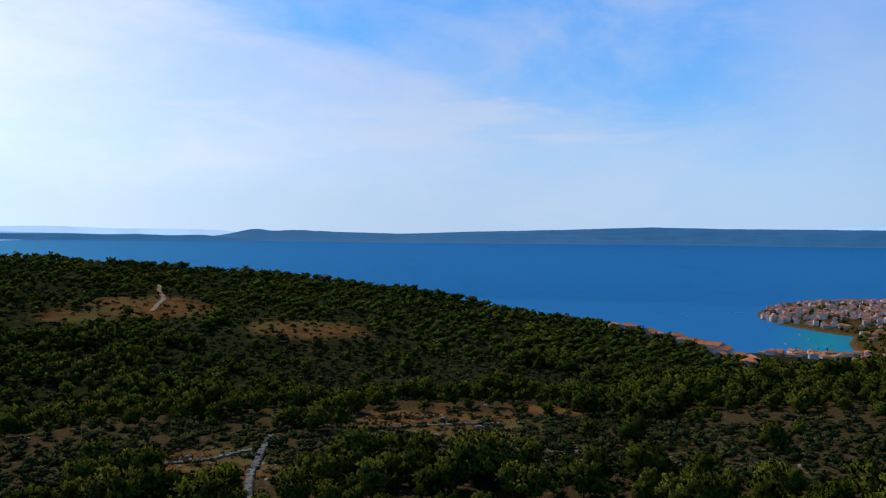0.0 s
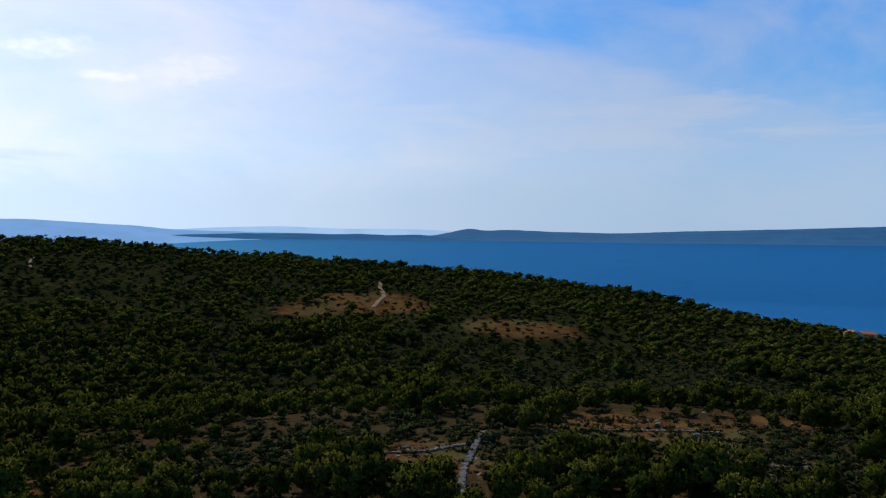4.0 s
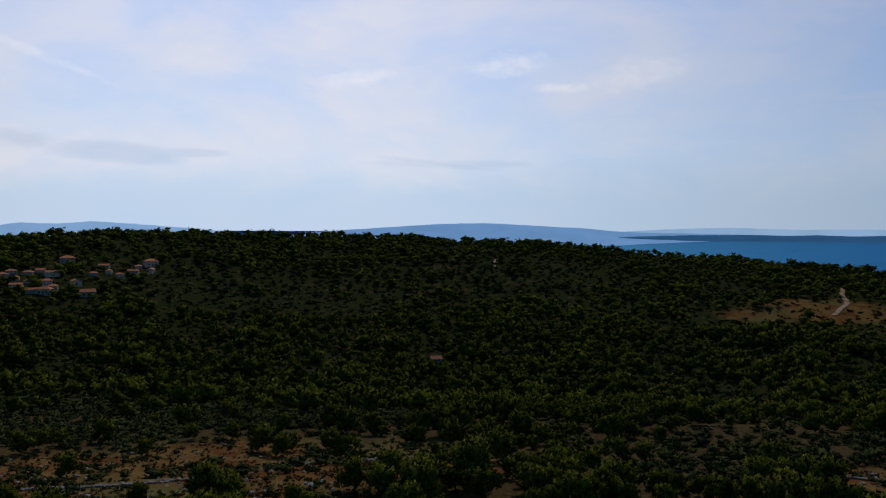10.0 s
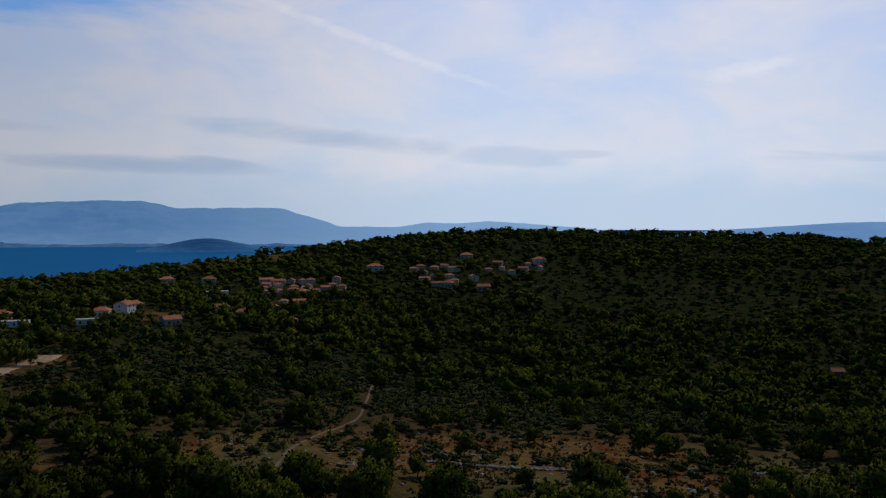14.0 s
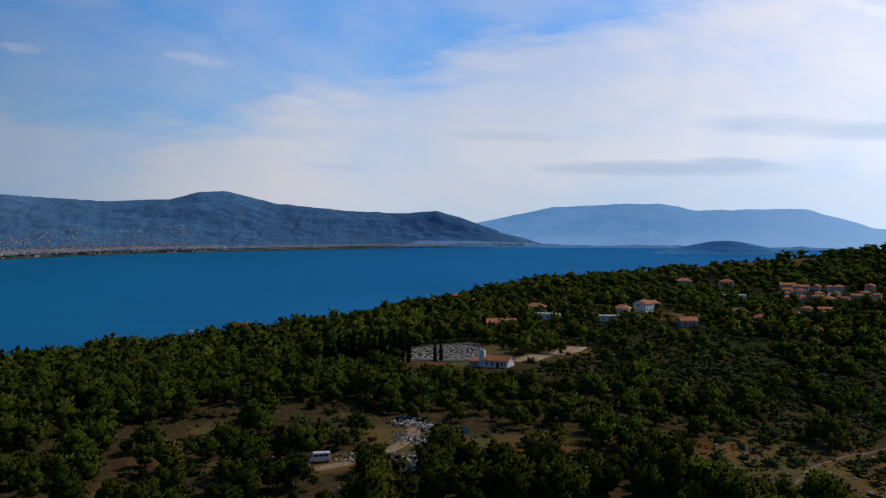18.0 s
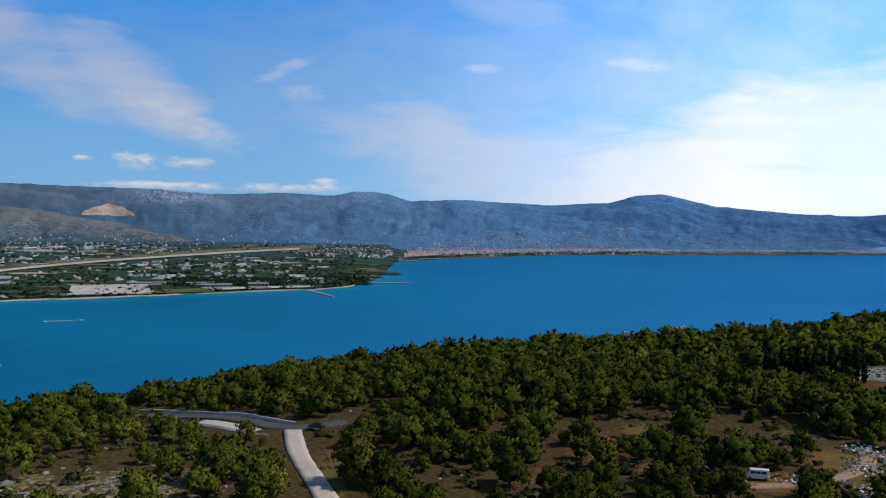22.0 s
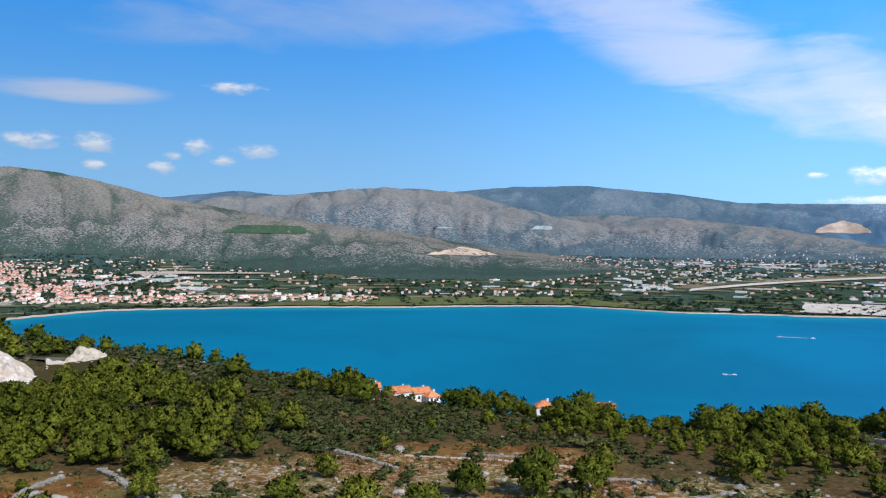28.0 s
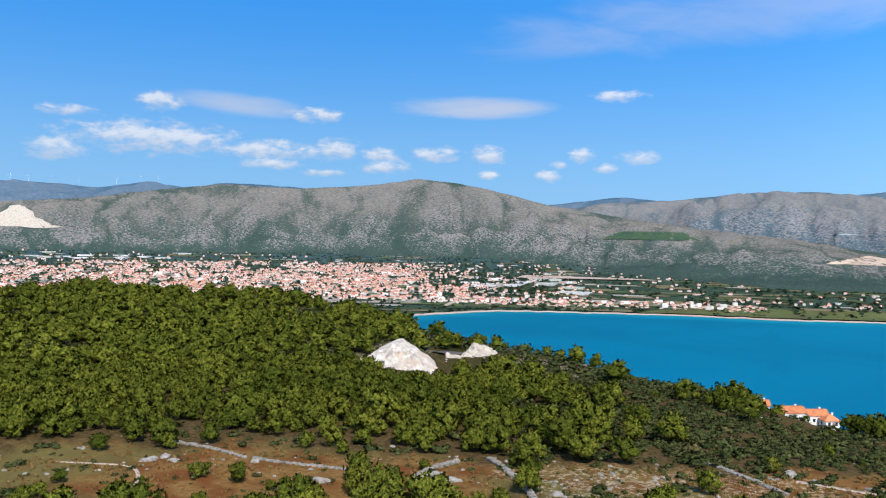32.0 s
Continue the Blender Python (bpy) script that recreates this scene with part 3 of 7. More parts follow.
def ground_z(x, y):
    x, y = np.asarray(x, float), np.asarray(y, float)
    az, r = bearing_of(x, y), np.hypot(x, y)
    rs = [0 * r, 0 * r + 165, blend(az, BROW_R), blend(az, VALE_R), blend(az, RIDGE_R), blend(az, SHORE_R)]
    zs = [0 * r + 145, 0 * r + 147, blend(az, BROW_Z), blend(az, VALE_Z), blend(az, RIDGE_Z), 0 * r + 1.0]
    z = np.where(r < rs[1], 145 + 2 * r / 165, 0.0)
    for k in range(1, 5):
        u = np.clip((r - rs[k]) / np.maximum(rs[k + 1] - rs[k], 1), 0, 1)
        u = u * (1 - 0.6) + 0.6 * u * u * (3 - 2 * u) if k < 4 else 1 - (1 - u) ** 0.9
        z = np.where((r >= rs[k]) & (r < rs[k + 1]), zs[k] + (zs[k + 1] - zs[k]) * u, z)
    z = np.where(r >= rs[5], 1.0 - (r - rs[5]) * 0.12, z)
    rough = np.clip((r - 60) / 200, 0, 1) * np.clip((rs[5] - r) / 120, 0, 1)
    return z + rough * (3.2 * fbm(x / 120, y / 120, 4, 11) + 1.0 * fbm(x / 22, y / 22, 2, 31))


def spot(az, r, up=0.0):
    """The place on the ground at a bearing (degrees to the left of +y) and a distance."""
    a = radians(az)
    x, y = -math.sin(a) * r, math.cos(a) * r
    return Vector((x, y, float(ground_z(x, y)) + up))


# ---- mesh helpers ----
def mesh_from(name, verts, tris, material, attributes=(), smooth=False, normals=None):
    """A mesh object from arrays of places and of triangles or quads."""
    me = bpy.data.meshes.new(name)
    tris = np.asarray(tris, np.int32)
    n, k = tris.shape
    me.vertices.add(len(verts))
    me.vertices.foreach_set("co", np.asarray(verts, np.float32).ravel())
    me.loops.add(n * k)
    me.loops.foreach_set("vertex_index", tris.ravel())
    me.polygons.add(n)
    me.polygons.foreach_set("loop_start", np.arange(0, n * k, k, dtype=np.int32))
    me.update(calc_edges=True)
    me.polygons.foreach_set("use_smooth", np.full(n, smooth, bool))
    for key, values in dict(attributes).items():
        me.attributes.new(key, "FLOAT", "POINT").data.foreach_set("value", np.asarray(values, np.float32))
    me.materials.append(material)
    me.validate()
    if normals is not None:
        me.attributes.new("custom_normal", "FLOAT_VECTOR", "POINT").data.foreach_set("vector", np.asarray(normals, np.float32).ravel())
    return new(name, me)


def grid_quads(rows, cols, closed=False):
    i, j = np.meshgrid(np.arange(rows - 1), np.arange(cols if closed else cols - 1), indexing="ij")
    k = (j + 1) % cols
    return np.stack([i * cols + j, i * cols + k, (i + 1) * cols + k, (i + 1) * cols + j], -1).reshape(-1, 4)


def part(name, bm, material, parent, label=""):
    me = bpy.data.meshes.new(name)
    bm.normal_update()
    bm.to_mesh(me)
    bm.free()
    me.materials.append(material)
    ob = new(name, me)
    ob.parent = parent
    return tagged(ob, label) if label else ob


# ---- the island's ground ----
OPEN = [  # clearings: bearing, distance, half width in degrees, half depth in metres
    (19.5, 738, 4.5, 42), (9.5, 682, 4.5, 28), (23.5, 705, 2.5, 25), (0.5, 245, 7.5, 27), (-7, 276, 3, 12), (15.5, 198, 5.5, 24), (60, 208, 23, 46), (106.3, 206, 4.0, 22),
    (111, 189, 3, 8), (101.5, 348, 6.5, 34), (94.5, 352, 3, 14), (125.5, 183, 2.6, 6), (122.5, 205, 1.5, 5), (119, 226, 1.7, 8), (96, 196, 2.5, 8), (89, 214, 2.5, 8), (109.5, 232, 1.5, 6), (82.5, 850, 4, 40), (160, 182, 12, 18), (181, 188, 14, 24), (218, 192, 13, 30), (230, 210, 6, 20), (206, 186, 8, 20),
    (139.6, 190, 1.3, 22), (90, 555, 4, 25), (120, 215, 2, 10), (82, 205, 6, 30), (190, 190, 11, 22), (188, 164, 17, 14), (165, 165, 11, 13), (99, 197, 4, 16), (94, 190, 3, 12), (118, 192, 1.6, 6), (176, 204, 9, 18)]
# thin cover: bearing, distance, half width, half depth, share of plants that grow there
THIN = [(60, 208, 23, 46, 0.86), (82, 205, 6, 30, 0.45), (181, 188, 14, 24, 0.2), (158, 184, 15, 22, 0.38), (19.5, 738, 4.5, 42, 0.72), (9.5, 682, 4.5, 28, 0.8), (190, 190, 11, 22, 0.22), (188, 164, 17, 14, 0.12), (165, 165, 11, 13, 0.15), (0.5, 245, 7.5, 27, 0.28), (106, 206, 6.5, 31, 0.2), (99, 197, 4, 16, 0.4), (94, 190, 3, 12, 0.4), (118, 192, 3, 10, 0.4), (176, 204, 9, 18, 0.35)]
STONY = [(188, 188, 14, 26), (176, 195, 8, 18), (158, 182, 15, 20), (210, 420, 5, 40), (-12, 205, 12, 14), (202, 500, 5, 70), (196, 400, 5, 30)]
ROCKY = [(60, 200, 23, 40), (0.5, 245, 7.5, 27), (15.5, 198, 5.5, 24)]


def inside(az, r, patches, soft=0.35):
    best = np.zeros(np.shape(az))
    wobble = 0.45 * fbm(az * 0.9, r / 14.0, 3, 5)
    for a, d, wa, wr in patches:
        q = 1.0 - np.sqrt(((az - a) / wa) ** 2 + ((r - d) / wr) ** 2) + wobble
        best = np.maximum(best, np.clip(q / soft + 0.3, 0, 1))
    return best


def build_ground():
    cols = 630
    az = -60 + np.arange(cols) * 360 / cols
    rings = np.concatenate([np.linspace(0.3, 150, 10), np.linspace(158, 420, 70), np.linspace(428, 1100, 74), np.linspace(1120, 2400, 28), [3200, 4500]])
    a, r = np.meshgrid(np.radians(az), rings)
    x, y = -np.sin(a) * r, np.cos(a) * r
    z = ground_z(x, y)
    z[-2:] = -60
    b = bearing_of(x, y)
    ob = mesh_from("ground", np.stack([x, y, z], -1).reshape(-1, 3), grid_quads(len(rings), cols, True), M_ground,
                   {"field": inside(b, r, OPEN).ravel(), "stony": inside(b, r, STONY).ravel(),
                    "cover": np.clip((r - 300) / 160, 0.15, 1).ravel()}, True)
    tagged(ob, "dry limestone island slopes with red-brown grass", "ground", kind="structure")


build_ground()

# Beyond the near water the distance is drawn together, the same in every direction, so that sea, plain and ranges fit within five kilometres.
NEAR_REACH = 2600.0


def drawn_in(d):
    d = np.asarray(d, float)
    return np.where(d < NEAR_REACH, d, NEAR_REACH + 2150 * (1 - np.exp(-np.maximum(d - NEAR_REACH, 0) / 6500)))


def far_place(az, d, z):
    s = drawn_in(d) / np.maximum(d, 1)
    a = np.radians(az)
    return np.stack([-np.sin(a) * d * s, np.cos(a) * d * s, EYE_Z + (z - EYE_Z) * s], -1)


COAST_AZ = np.array([80, 95, 103, 113, 125, 132.6, 135.8, 136.5, 137.2, 139, 141, 147, 155, 164, 168, 171, 183, 191, 201, 204.7, 208, 250], float)
COAST_D = np.array([9800, 9400, 8900, 7700, 6700, 5600, 4950, 3700, 3250, 2850, 2740, 2620, 2490, 2450, 2520, 2580, 2450, 2450, 2420, 2300, 2200, 2200], float)


def coast(az):
    return np.interp(az, COAST_AZ, COAST_D) * (1 + 0.008 * fbm(np.asarray(az) * 1.3, np.asarray(az) * 0 + 2, 4, 77))


def build_sea():
    cols = 540
    az = -60 + np.arange(cols) * 360 / cols
    rings = np.concatenate([np.geomspace(500, 2600, 30), np.geomspace(2660, 80000, 44)])
    a, d = np.meshgrid(az, rings)
    off_main = np.where((a > 95) & (a < 208), coast(a) - d, 1e4)
    own = d - blend(a, SHORE_R)
    shoal = np.clip(1 - off_main / (40 + 0.03 * d), 0, 1) * np.clip((a - 112) / 10, 0, 1) * 0.55
    shoal = np.maximum(shoal, np.clip(1 - np.hypot((a - 137) / 3.0, (d - 3500) / 900), 0, 1) * 0.5)
    shoal = np.maximum(shoal, np.where(a < -14, np.clip(1.1 - np.abs(a + 24.5) / 3.2 - np.abs(d - 1800) / 700, 0, 1), 0))
    # open water, graded lighter towards the sun in place of reflected sky
    open_sunward = np.clip((165 - a) / 95, 0, 1)
    ob = mesh_from("sea", far_place(a, d, 0.0 * d).reshape(-1, 3), grid_quads(len(rings), cols, True), M_sea, {"shoal": shoal.ravel(), "open_sunward": open_sunward.ravel()}, True)
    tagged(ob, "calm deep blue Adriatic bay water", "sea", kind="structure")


build_sea()


def plain_z(a, d):
    d0 = coast(a)
    low = 1.2 + 34 * np.clip((d - d0) / 3500, 0, 1) ** 1.2
    return low + (25 + 60 * np.clip((a - 165) / 30, 0, 1)) * np.clip((d - np.maximum(4800, d0 + 900)) / 2600, 0, 1) ** 1.3


def build_plain():
    az = np.arange(95, 252, 0.25)
    u = np.linspace(0, 1, 60)
    a, uu = np.meshgrid(az, u)
    d0 = coast(a)
    d = d0 + (np.maximum(d0 + 600, 9500) - d0) * uu**1.7
    z = plain_z(a, d)
    # far: how much haze blue is painted into the plain's colour
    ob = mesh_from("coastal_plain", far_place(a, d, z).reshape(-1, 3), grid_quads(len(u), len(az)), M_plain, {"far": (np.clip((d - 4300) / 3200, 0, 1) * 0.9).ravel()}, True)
    tagged(ob, "green coastal plain with fields and gardens", "land", kind="structure")
    marsh_az = np.arange(166, 192, 0.25)
    a, uu = np.meshgrid(marsh_az, np.linspace(0, 1, 8))
    wide = 330 * np.clip((a - 166) / 4, 0, 1) * np.clip((192 - a) / 5, 0, 1) + 5
    d = coast(a) + 15 + wide * uu
    ob = mesh_from("salt_marsh", far_place(a, d, 6 + 0 * d).reshape(-1, 3), grid_quads(8, len(marsh_az)), M_marsh, (), True)
    tagged(ob, "flat yellow-green marsh along the far shore", "marsh", kind="structure")


build_plain()


HILLSIDE = {}


def hill(name, label, knots, front, crest_d, material, gully, base=2.0, step=0.2, seed=3, ruffle=0.05, rib=0.16, rows=44, crags=(), folds=0.5, woods=None, slant=0.6, haze_share=None):
    """A range of hills: its crest's height angle by bearing, from its foot to behind its crest."""
    ka, ke = np.array([k[0] for k in knots], float), np.array([k[1] for k in knots], float)
    az = np.arange(ka[0], ka[-1] + step / 2, step)
    el = np.interp(az, ka, ke)
    soft = np.convolve(np.pad(el, 4, mode="edge"), np.ones(5) / 5, "same")[4:-4]
    el = soft + ruffle * fbm(az * 1.5, az * 0 + 1, 4, seed)
    def relief(a, uu):
        d0 = front(a) if callable(front) else front + 0 * a
        d = d0 + (crest_d - d0) * uu
        top = EYE_Z + crest_d * np.tan(np.radians(np.interp(a, az, el)))
        shape = np.where(uu < 1, 0.55 * uu + 0.45 * uu * uu * (3 - 2 * uu), 1 - (uu - 1) * 1.2)
        bent = a + 1.6 * fbm(a * 0.35, uu * 2.2, 3, seed + 41) + 2.4 * slant * uu
        east, north = d * np.sin(np.radians(a)), d * np.cos(np.radians(a))
        ribs = 1.0 - 1.1 * np.abs(fbm(bent * gully, uu * 1.5, 4, seed + 9)) - 2.2 * np.abs(fbm(east / 950, north / 950, 5, seed + 19)) - 0.5 * np.abs(fbm(bent * gully * 3.1, uu * 3.0, 4, seed + 29))
        return d, base + (top - base) * np.clip(shape - rib * np.sin(np.pi * np.clip(uu, 0, 1)) ** 0.8 * ribs, -0.02, 1.0)

    HILLSIDE[name] = relief
    u = np.concatenate([[-0.02], np.linspace(0, 1, rows), [1.04, 1.12, 1.3]])
    a, uu = np.meshgrid(az, u)
    d, z = relief(a, uu)
    z = np.where(uu < 0, -60.0, z)
    bent = a + 1.6 * fbm(a * 0.35, uu * 2.2, 3, seed + 41) + 2.4 * slant * uu
    valley = np.minimum(np.abs(fbm(bent * gully, uu * 1.5, 4, seed + 9)), np.abs(fbm(d * np.sin(np.radians(a)) / 950, d * np.cos(np.radians(a)) / 950, 5, seed + 19)))
    wood = np.clip(1 - valley * 8, 0, 1) * folds * 1.0 + np.clip(1 - uu * 3.0, 0, 1) ** 0.7 * folds * 1.5 + 0.7 * folds * np.clip((uu - 0.86) * 9, 0, 1) * np.clip(0.5 + 3 * fbm(a * 0.4, uu * 0, 3, seed + 5), 0, 1) + 0.45 * fbm(a * 0.5, uu * 5, 3, seed + 3) + (woods(a) if woods else 0)
    # share of painted haze by bearing
    far = haze_share(a) if haze_share else 0 * a
    crag = sum((np.clip(1.4 - np.abs(a - c) / w, 0, 1) * np.clip((uu - 0.62) * 6, 0, 1) for c, w in crags), 0 * a)
    ob = mesh_from(name, far_place(a, d, z).reshape(-1, 3), grid_quads(len(u), len(az)), material, {"wood": wood.ravel(), "crag": np.clip(crag, 0, 1).ravel(), "up": np.clip(uu, 0, 1).ravel(), "far": far.ravel()}, True)
    return tagged(ob, label, "mountain" if crest_d > 8000 else "hill", kind="structure")


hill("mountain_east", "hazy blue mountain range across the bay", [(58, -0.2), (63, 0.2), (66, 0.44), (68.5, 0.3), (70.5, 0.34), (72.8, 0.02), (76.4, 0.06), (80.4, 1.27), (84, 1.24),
     (87, 1.2), (89, 1.66), (92, 1.64), (96.2, 1.44), (101.3, 0.4), (104, 0.2), (112, -0.6)], 9700, 17000, M_air_range, 0.5, seed=21, rib=0.07, step=0.12, haze_share=lambda a: np.clip((90 - a) / 22, 0, 1))
hill("ridge_north", "long limestone ridge above the bay, tinted haze blue", [(97, -0.93), (99.5, -0.3), (101.3, 0.35), (102.5, 0.8), (104, 1.18), (106.6, 1.02), (109.5, 1.15), (112.4, 1.38), (115, 1.65), (116.6, 2.08), (118.1, 2.42),
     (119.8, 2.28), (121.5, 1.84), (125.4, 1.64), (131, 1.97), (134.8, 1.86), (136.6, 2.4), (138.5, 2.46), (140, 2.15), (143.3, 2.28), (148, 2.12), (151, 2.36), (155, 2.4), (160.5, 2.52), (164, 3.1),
     (167, 3.36), (170, 3.66), (174.8, 3.58), (179, 3.2), (186, 2.8)], lambda a: np.maximum(coast(a) + 700, 6900 + 2300 * np.clip((a - 138) / 20, 0, 1)), 10800, M_bay_ridge, 0.35, base=30, seed=5, step=0.12, rows=60, rib=0.11, crags=((118.1, 1.9), (138, 1.6), (130, 0.8), (150, 2.5)), folds=0.35, woods=lambda a: np.clip((a - 138) / 24, 0, 1) * 0.55, haze_share=lambda a: 1 - np.clip((a - 126) / 34, 0, 1) ** 1.2)
hill("hills_inland", "bare grey karst hills behind the plain", [(145, -1.6), (148, -1.0), (152, -0.1), (158, 0.9), (164, 1.5), (168, 1.7), (172, 1.6), (175, 2.3), (178, 3.1), (181, 3.4), (185, 3.36), (190, 2.85),
     (194, 2.7), (200, 1.6), (206, -0.9)], 7300, 9300, M_grey_ridge, 0.3, base=50, seed=44, step=0.12, rows=64, rib=0.30, folds=0.6)
hill("hills_far", "hills far inland, tinted haze blue", [(184, 2.2), (188, 2.6), (190.8, 2.82), (193.1, 3.1), (195.5, 2.8), (199, 2.4)], 9000, 12000, M_hazed_ridge, 0.4, seed=51)
hill("hills_windfarm", "wooded hills with a wind farm, tinted haze blue", [(205, 2.0), (214, 3.3), (217, 3.5), (219.5, 3.55), (222, 3.15), (224.5, 3.42), (227.3, 2.95), (229.6, 3.12), (233, 3.2), (250, 3.0)], 8500, 12500, M_hazed_ridge, 0.4, seed=61)
hill("hill_above_town", "broad grey scrub-dotted hill above the town", [(158, -1.65), (164, -1.45), (168, -1.15), (172, -0.95), (176, -0.6), (179, -0.1), (182, 0.4), (188, 1.0), (193, 1.7), (198, 2.5), (202, 3.5), (204.5, 3.95),
     (206.8, 4.14), (209, 3.78), (211.3, 3.52), (215, 3.3), (219.5, 3.45), (223, 3.05), (228, 2.3), (233, 1.9), (250, 1.8)], lambda a: 3950 + 1700 * np.clip((173 - a) / 10, 0, 1) + 2250 * np.clip((a - 184) / 20, 0, 1), 7400, M_grey_hill, 0.3, base=30, seed=71, step=0.12, rows=72, rib=0.24, folds=0.6)
hill("shore_lowland", "low hazy shore with pale sheds at the head of the bay", [(74, -1.5), (78, -1.22), (80.5, -1.08), (83, -1.2), (86, -1.12), (90, -1.05), (94, -1.12), (98, -0.95), (102, -0.85), (106, -0.8), (110, -0.9), (114, -1.1)], 9000, 9650, M_hazed_far, 0.8, base=0, seed=83, ruffle=0.06, rib=0.05, step=0.1, haze_share=lambda a: 0.75 + 0 * a)
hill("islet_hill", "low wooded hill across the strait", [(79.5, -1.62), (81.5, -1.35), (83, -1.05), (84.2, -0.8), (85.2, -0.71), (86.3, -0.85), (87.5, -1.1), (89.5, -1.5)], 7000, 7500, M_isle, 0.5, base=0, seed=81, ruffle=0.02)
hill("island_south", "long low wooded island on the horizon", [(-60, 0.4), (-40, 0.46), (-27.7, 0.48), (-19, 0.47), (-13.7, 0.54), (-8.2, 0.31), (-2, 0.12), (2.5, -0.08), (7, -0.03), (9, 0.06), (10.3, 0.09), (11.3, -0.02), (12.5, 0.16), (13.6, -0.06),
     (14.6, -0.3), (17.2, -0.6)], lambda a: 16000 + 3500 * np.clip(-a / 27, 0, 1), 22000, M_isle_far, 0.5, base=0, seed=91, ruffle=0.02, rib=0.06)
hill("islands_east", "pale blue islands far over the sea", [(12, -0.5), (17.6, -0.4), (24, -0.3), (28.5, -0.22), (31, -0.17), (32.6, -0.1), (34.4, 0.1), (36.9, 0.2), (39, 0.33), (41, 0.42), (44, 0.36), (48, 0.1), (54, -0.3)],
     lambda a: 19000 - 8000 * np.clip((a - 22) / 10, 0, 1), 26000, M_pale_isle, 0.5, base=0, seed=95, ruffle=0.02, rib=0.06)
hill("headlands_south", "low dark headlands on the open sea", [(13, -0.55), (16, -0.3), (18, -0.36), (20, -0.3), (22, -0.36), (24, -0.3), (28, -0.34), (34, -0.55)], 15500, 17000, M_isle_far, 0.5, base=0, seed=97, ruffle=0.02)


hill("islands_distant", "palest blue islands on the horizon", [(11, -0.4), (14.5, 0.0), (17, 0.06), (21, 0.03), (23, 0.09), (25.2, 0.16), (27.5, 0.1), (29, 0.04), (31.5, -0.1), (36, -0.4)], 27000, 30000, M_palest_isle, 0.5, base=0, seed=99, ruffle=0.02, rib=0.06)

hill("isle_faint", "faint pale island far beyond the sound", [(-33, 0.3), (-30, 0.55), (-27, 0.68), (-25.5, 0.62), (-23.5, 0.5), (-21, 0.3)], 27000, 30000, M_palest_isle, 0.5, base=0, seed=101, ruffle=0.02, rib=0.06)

# ---- houses ----
KEEP_CLEAR = []  # x, y, radius: no trees here
for clear_az, clear_r, clear_w in ((207.7, 388, 24), (206.3, 380, 18), (209.2, 384, 14), (203.2, 425, 16), (204.6, 412, 12), (100, 316, 12), (103.2, 354, 24), (103.0, 340, 16), (99.8, 300, 11), (98.4, 308, 9), (101.4, 304, 9), (100.4, 288, 7), (102.6, 322, 10), (97, 335, 14), (207.7, 366, 18), (206.0, 362, 15), (209.0, 366, 14), (145.2, 226, 5), (147.4, 233, 6), (148.6, 240, 5), (147.8, 226, 4), (111.9, 183, 5), (111.9, 176, 5), (111.5, 169, 4), (103.8, 194, 4), (103.8, 188, 3), (182.2, 306, 9), (182.2, 328, 12), (181.5, 345, 14), (206, 342, 11), (203, 402, 14), (202.4, 418, 14), (203.8, 396, 10), (202.8, 385, 8), (207.5, 347, 13), (209, 352, 11), (104.5, 362, 30), (106, 345, 14), (102.8, 380, 14), (104.6, 322, 12), (95, 368, 16), (98, 364, 14), (111.9, 190, 5), (142, 219, 5), (103.8, 200, 5), (102.4, 213, 4)):
    KEEP_CLEAR.append((-math.sin(radians(clear_az)) * clear_r, math.cos(radians(clear_az)) * clear_r, clear_w))
SHARED = {}


def box(bm, w, d, h, at=(0, 0, 0), turn=0.0, taper=1.0):
    """A block standing on its place."""
    vs = []
    for z, k in ((0, 1.0), (h, taper)):
        for sx, sy in ((-1, -1), (1, -1), (1, 1), (-1, 1)):
            v = Vector((sx * w / 2 * k, sy * d / 2 * k, z))
            v.rotate(Euler((0, 0, turn)))
            vs.append(bm.verts.new(v + Vector(at)))
    for f in ((3, 2, 1, 0), (4, 5, 6, 7), (0, 1, 5, 4), (1, 2, 6, 5), (2, 3, 7, 6), (3, 0, 4, 7)):
        bm.faces.new([vs[k] for k in f])
    return vs


def roof_mesh(w, d, h, kind, thick=0.22, over=0.45):
    """A gable or hipped roof with eaves and thickness; the ridge runs along x."""
    bm = bmesh.new()
    a, b = w / 2 + over, d / 2 + over
    inset = 0.0 if kind == "gable" else min(a * 0.8, b)
    for s in (1, -1):
        tops = [bm.verts.new((-a + inset, 0, h)), bm.verts.new((a - inset, 0, h))]
        eave = [bm.verts.new((-a, s * b, -0.12)), bm.verts.new((a, s * b, -0.12))]
        under = [bm.verts.new((v.co.x, v.co.y, v.co.z - thick)) for v in (*tops, *eave)]
        for f in ((tops[0], eave[0], eave[1], tops[1]), (under[0], under[1], under[3], under[2]), (eave[0], under[2], under[3], eave[1]), (tops[0], under[0], under[2], eave[0]), (tops[1], eave[1], under[3], under[1])):
            bm.faces.new(f)
    if inset:
        for s in (1, -1):
            t = bm.verts.new((s * (a - inset), 0, h + 0.004))
            e = [bm.verts.new((s * a, -b, -0.12)), bm.verts.new((s * a, b, -0.12))]
            u = [bm.verts.new((v.co.x, v.co.y, v.co.z - thick)) for v in e]
            bm.faces.new((t, *e))
            bm.faces.new((e[0], u[0], u[1], e[1]))
    # ridge cap
    box(bm, max(2 * (a - inset), 0.6), 0.3, 0.12, (0, 0, h - 0.03))
    bmesh.ops.recalc_face_normals(bm, faces=bm.faces)
    return bm


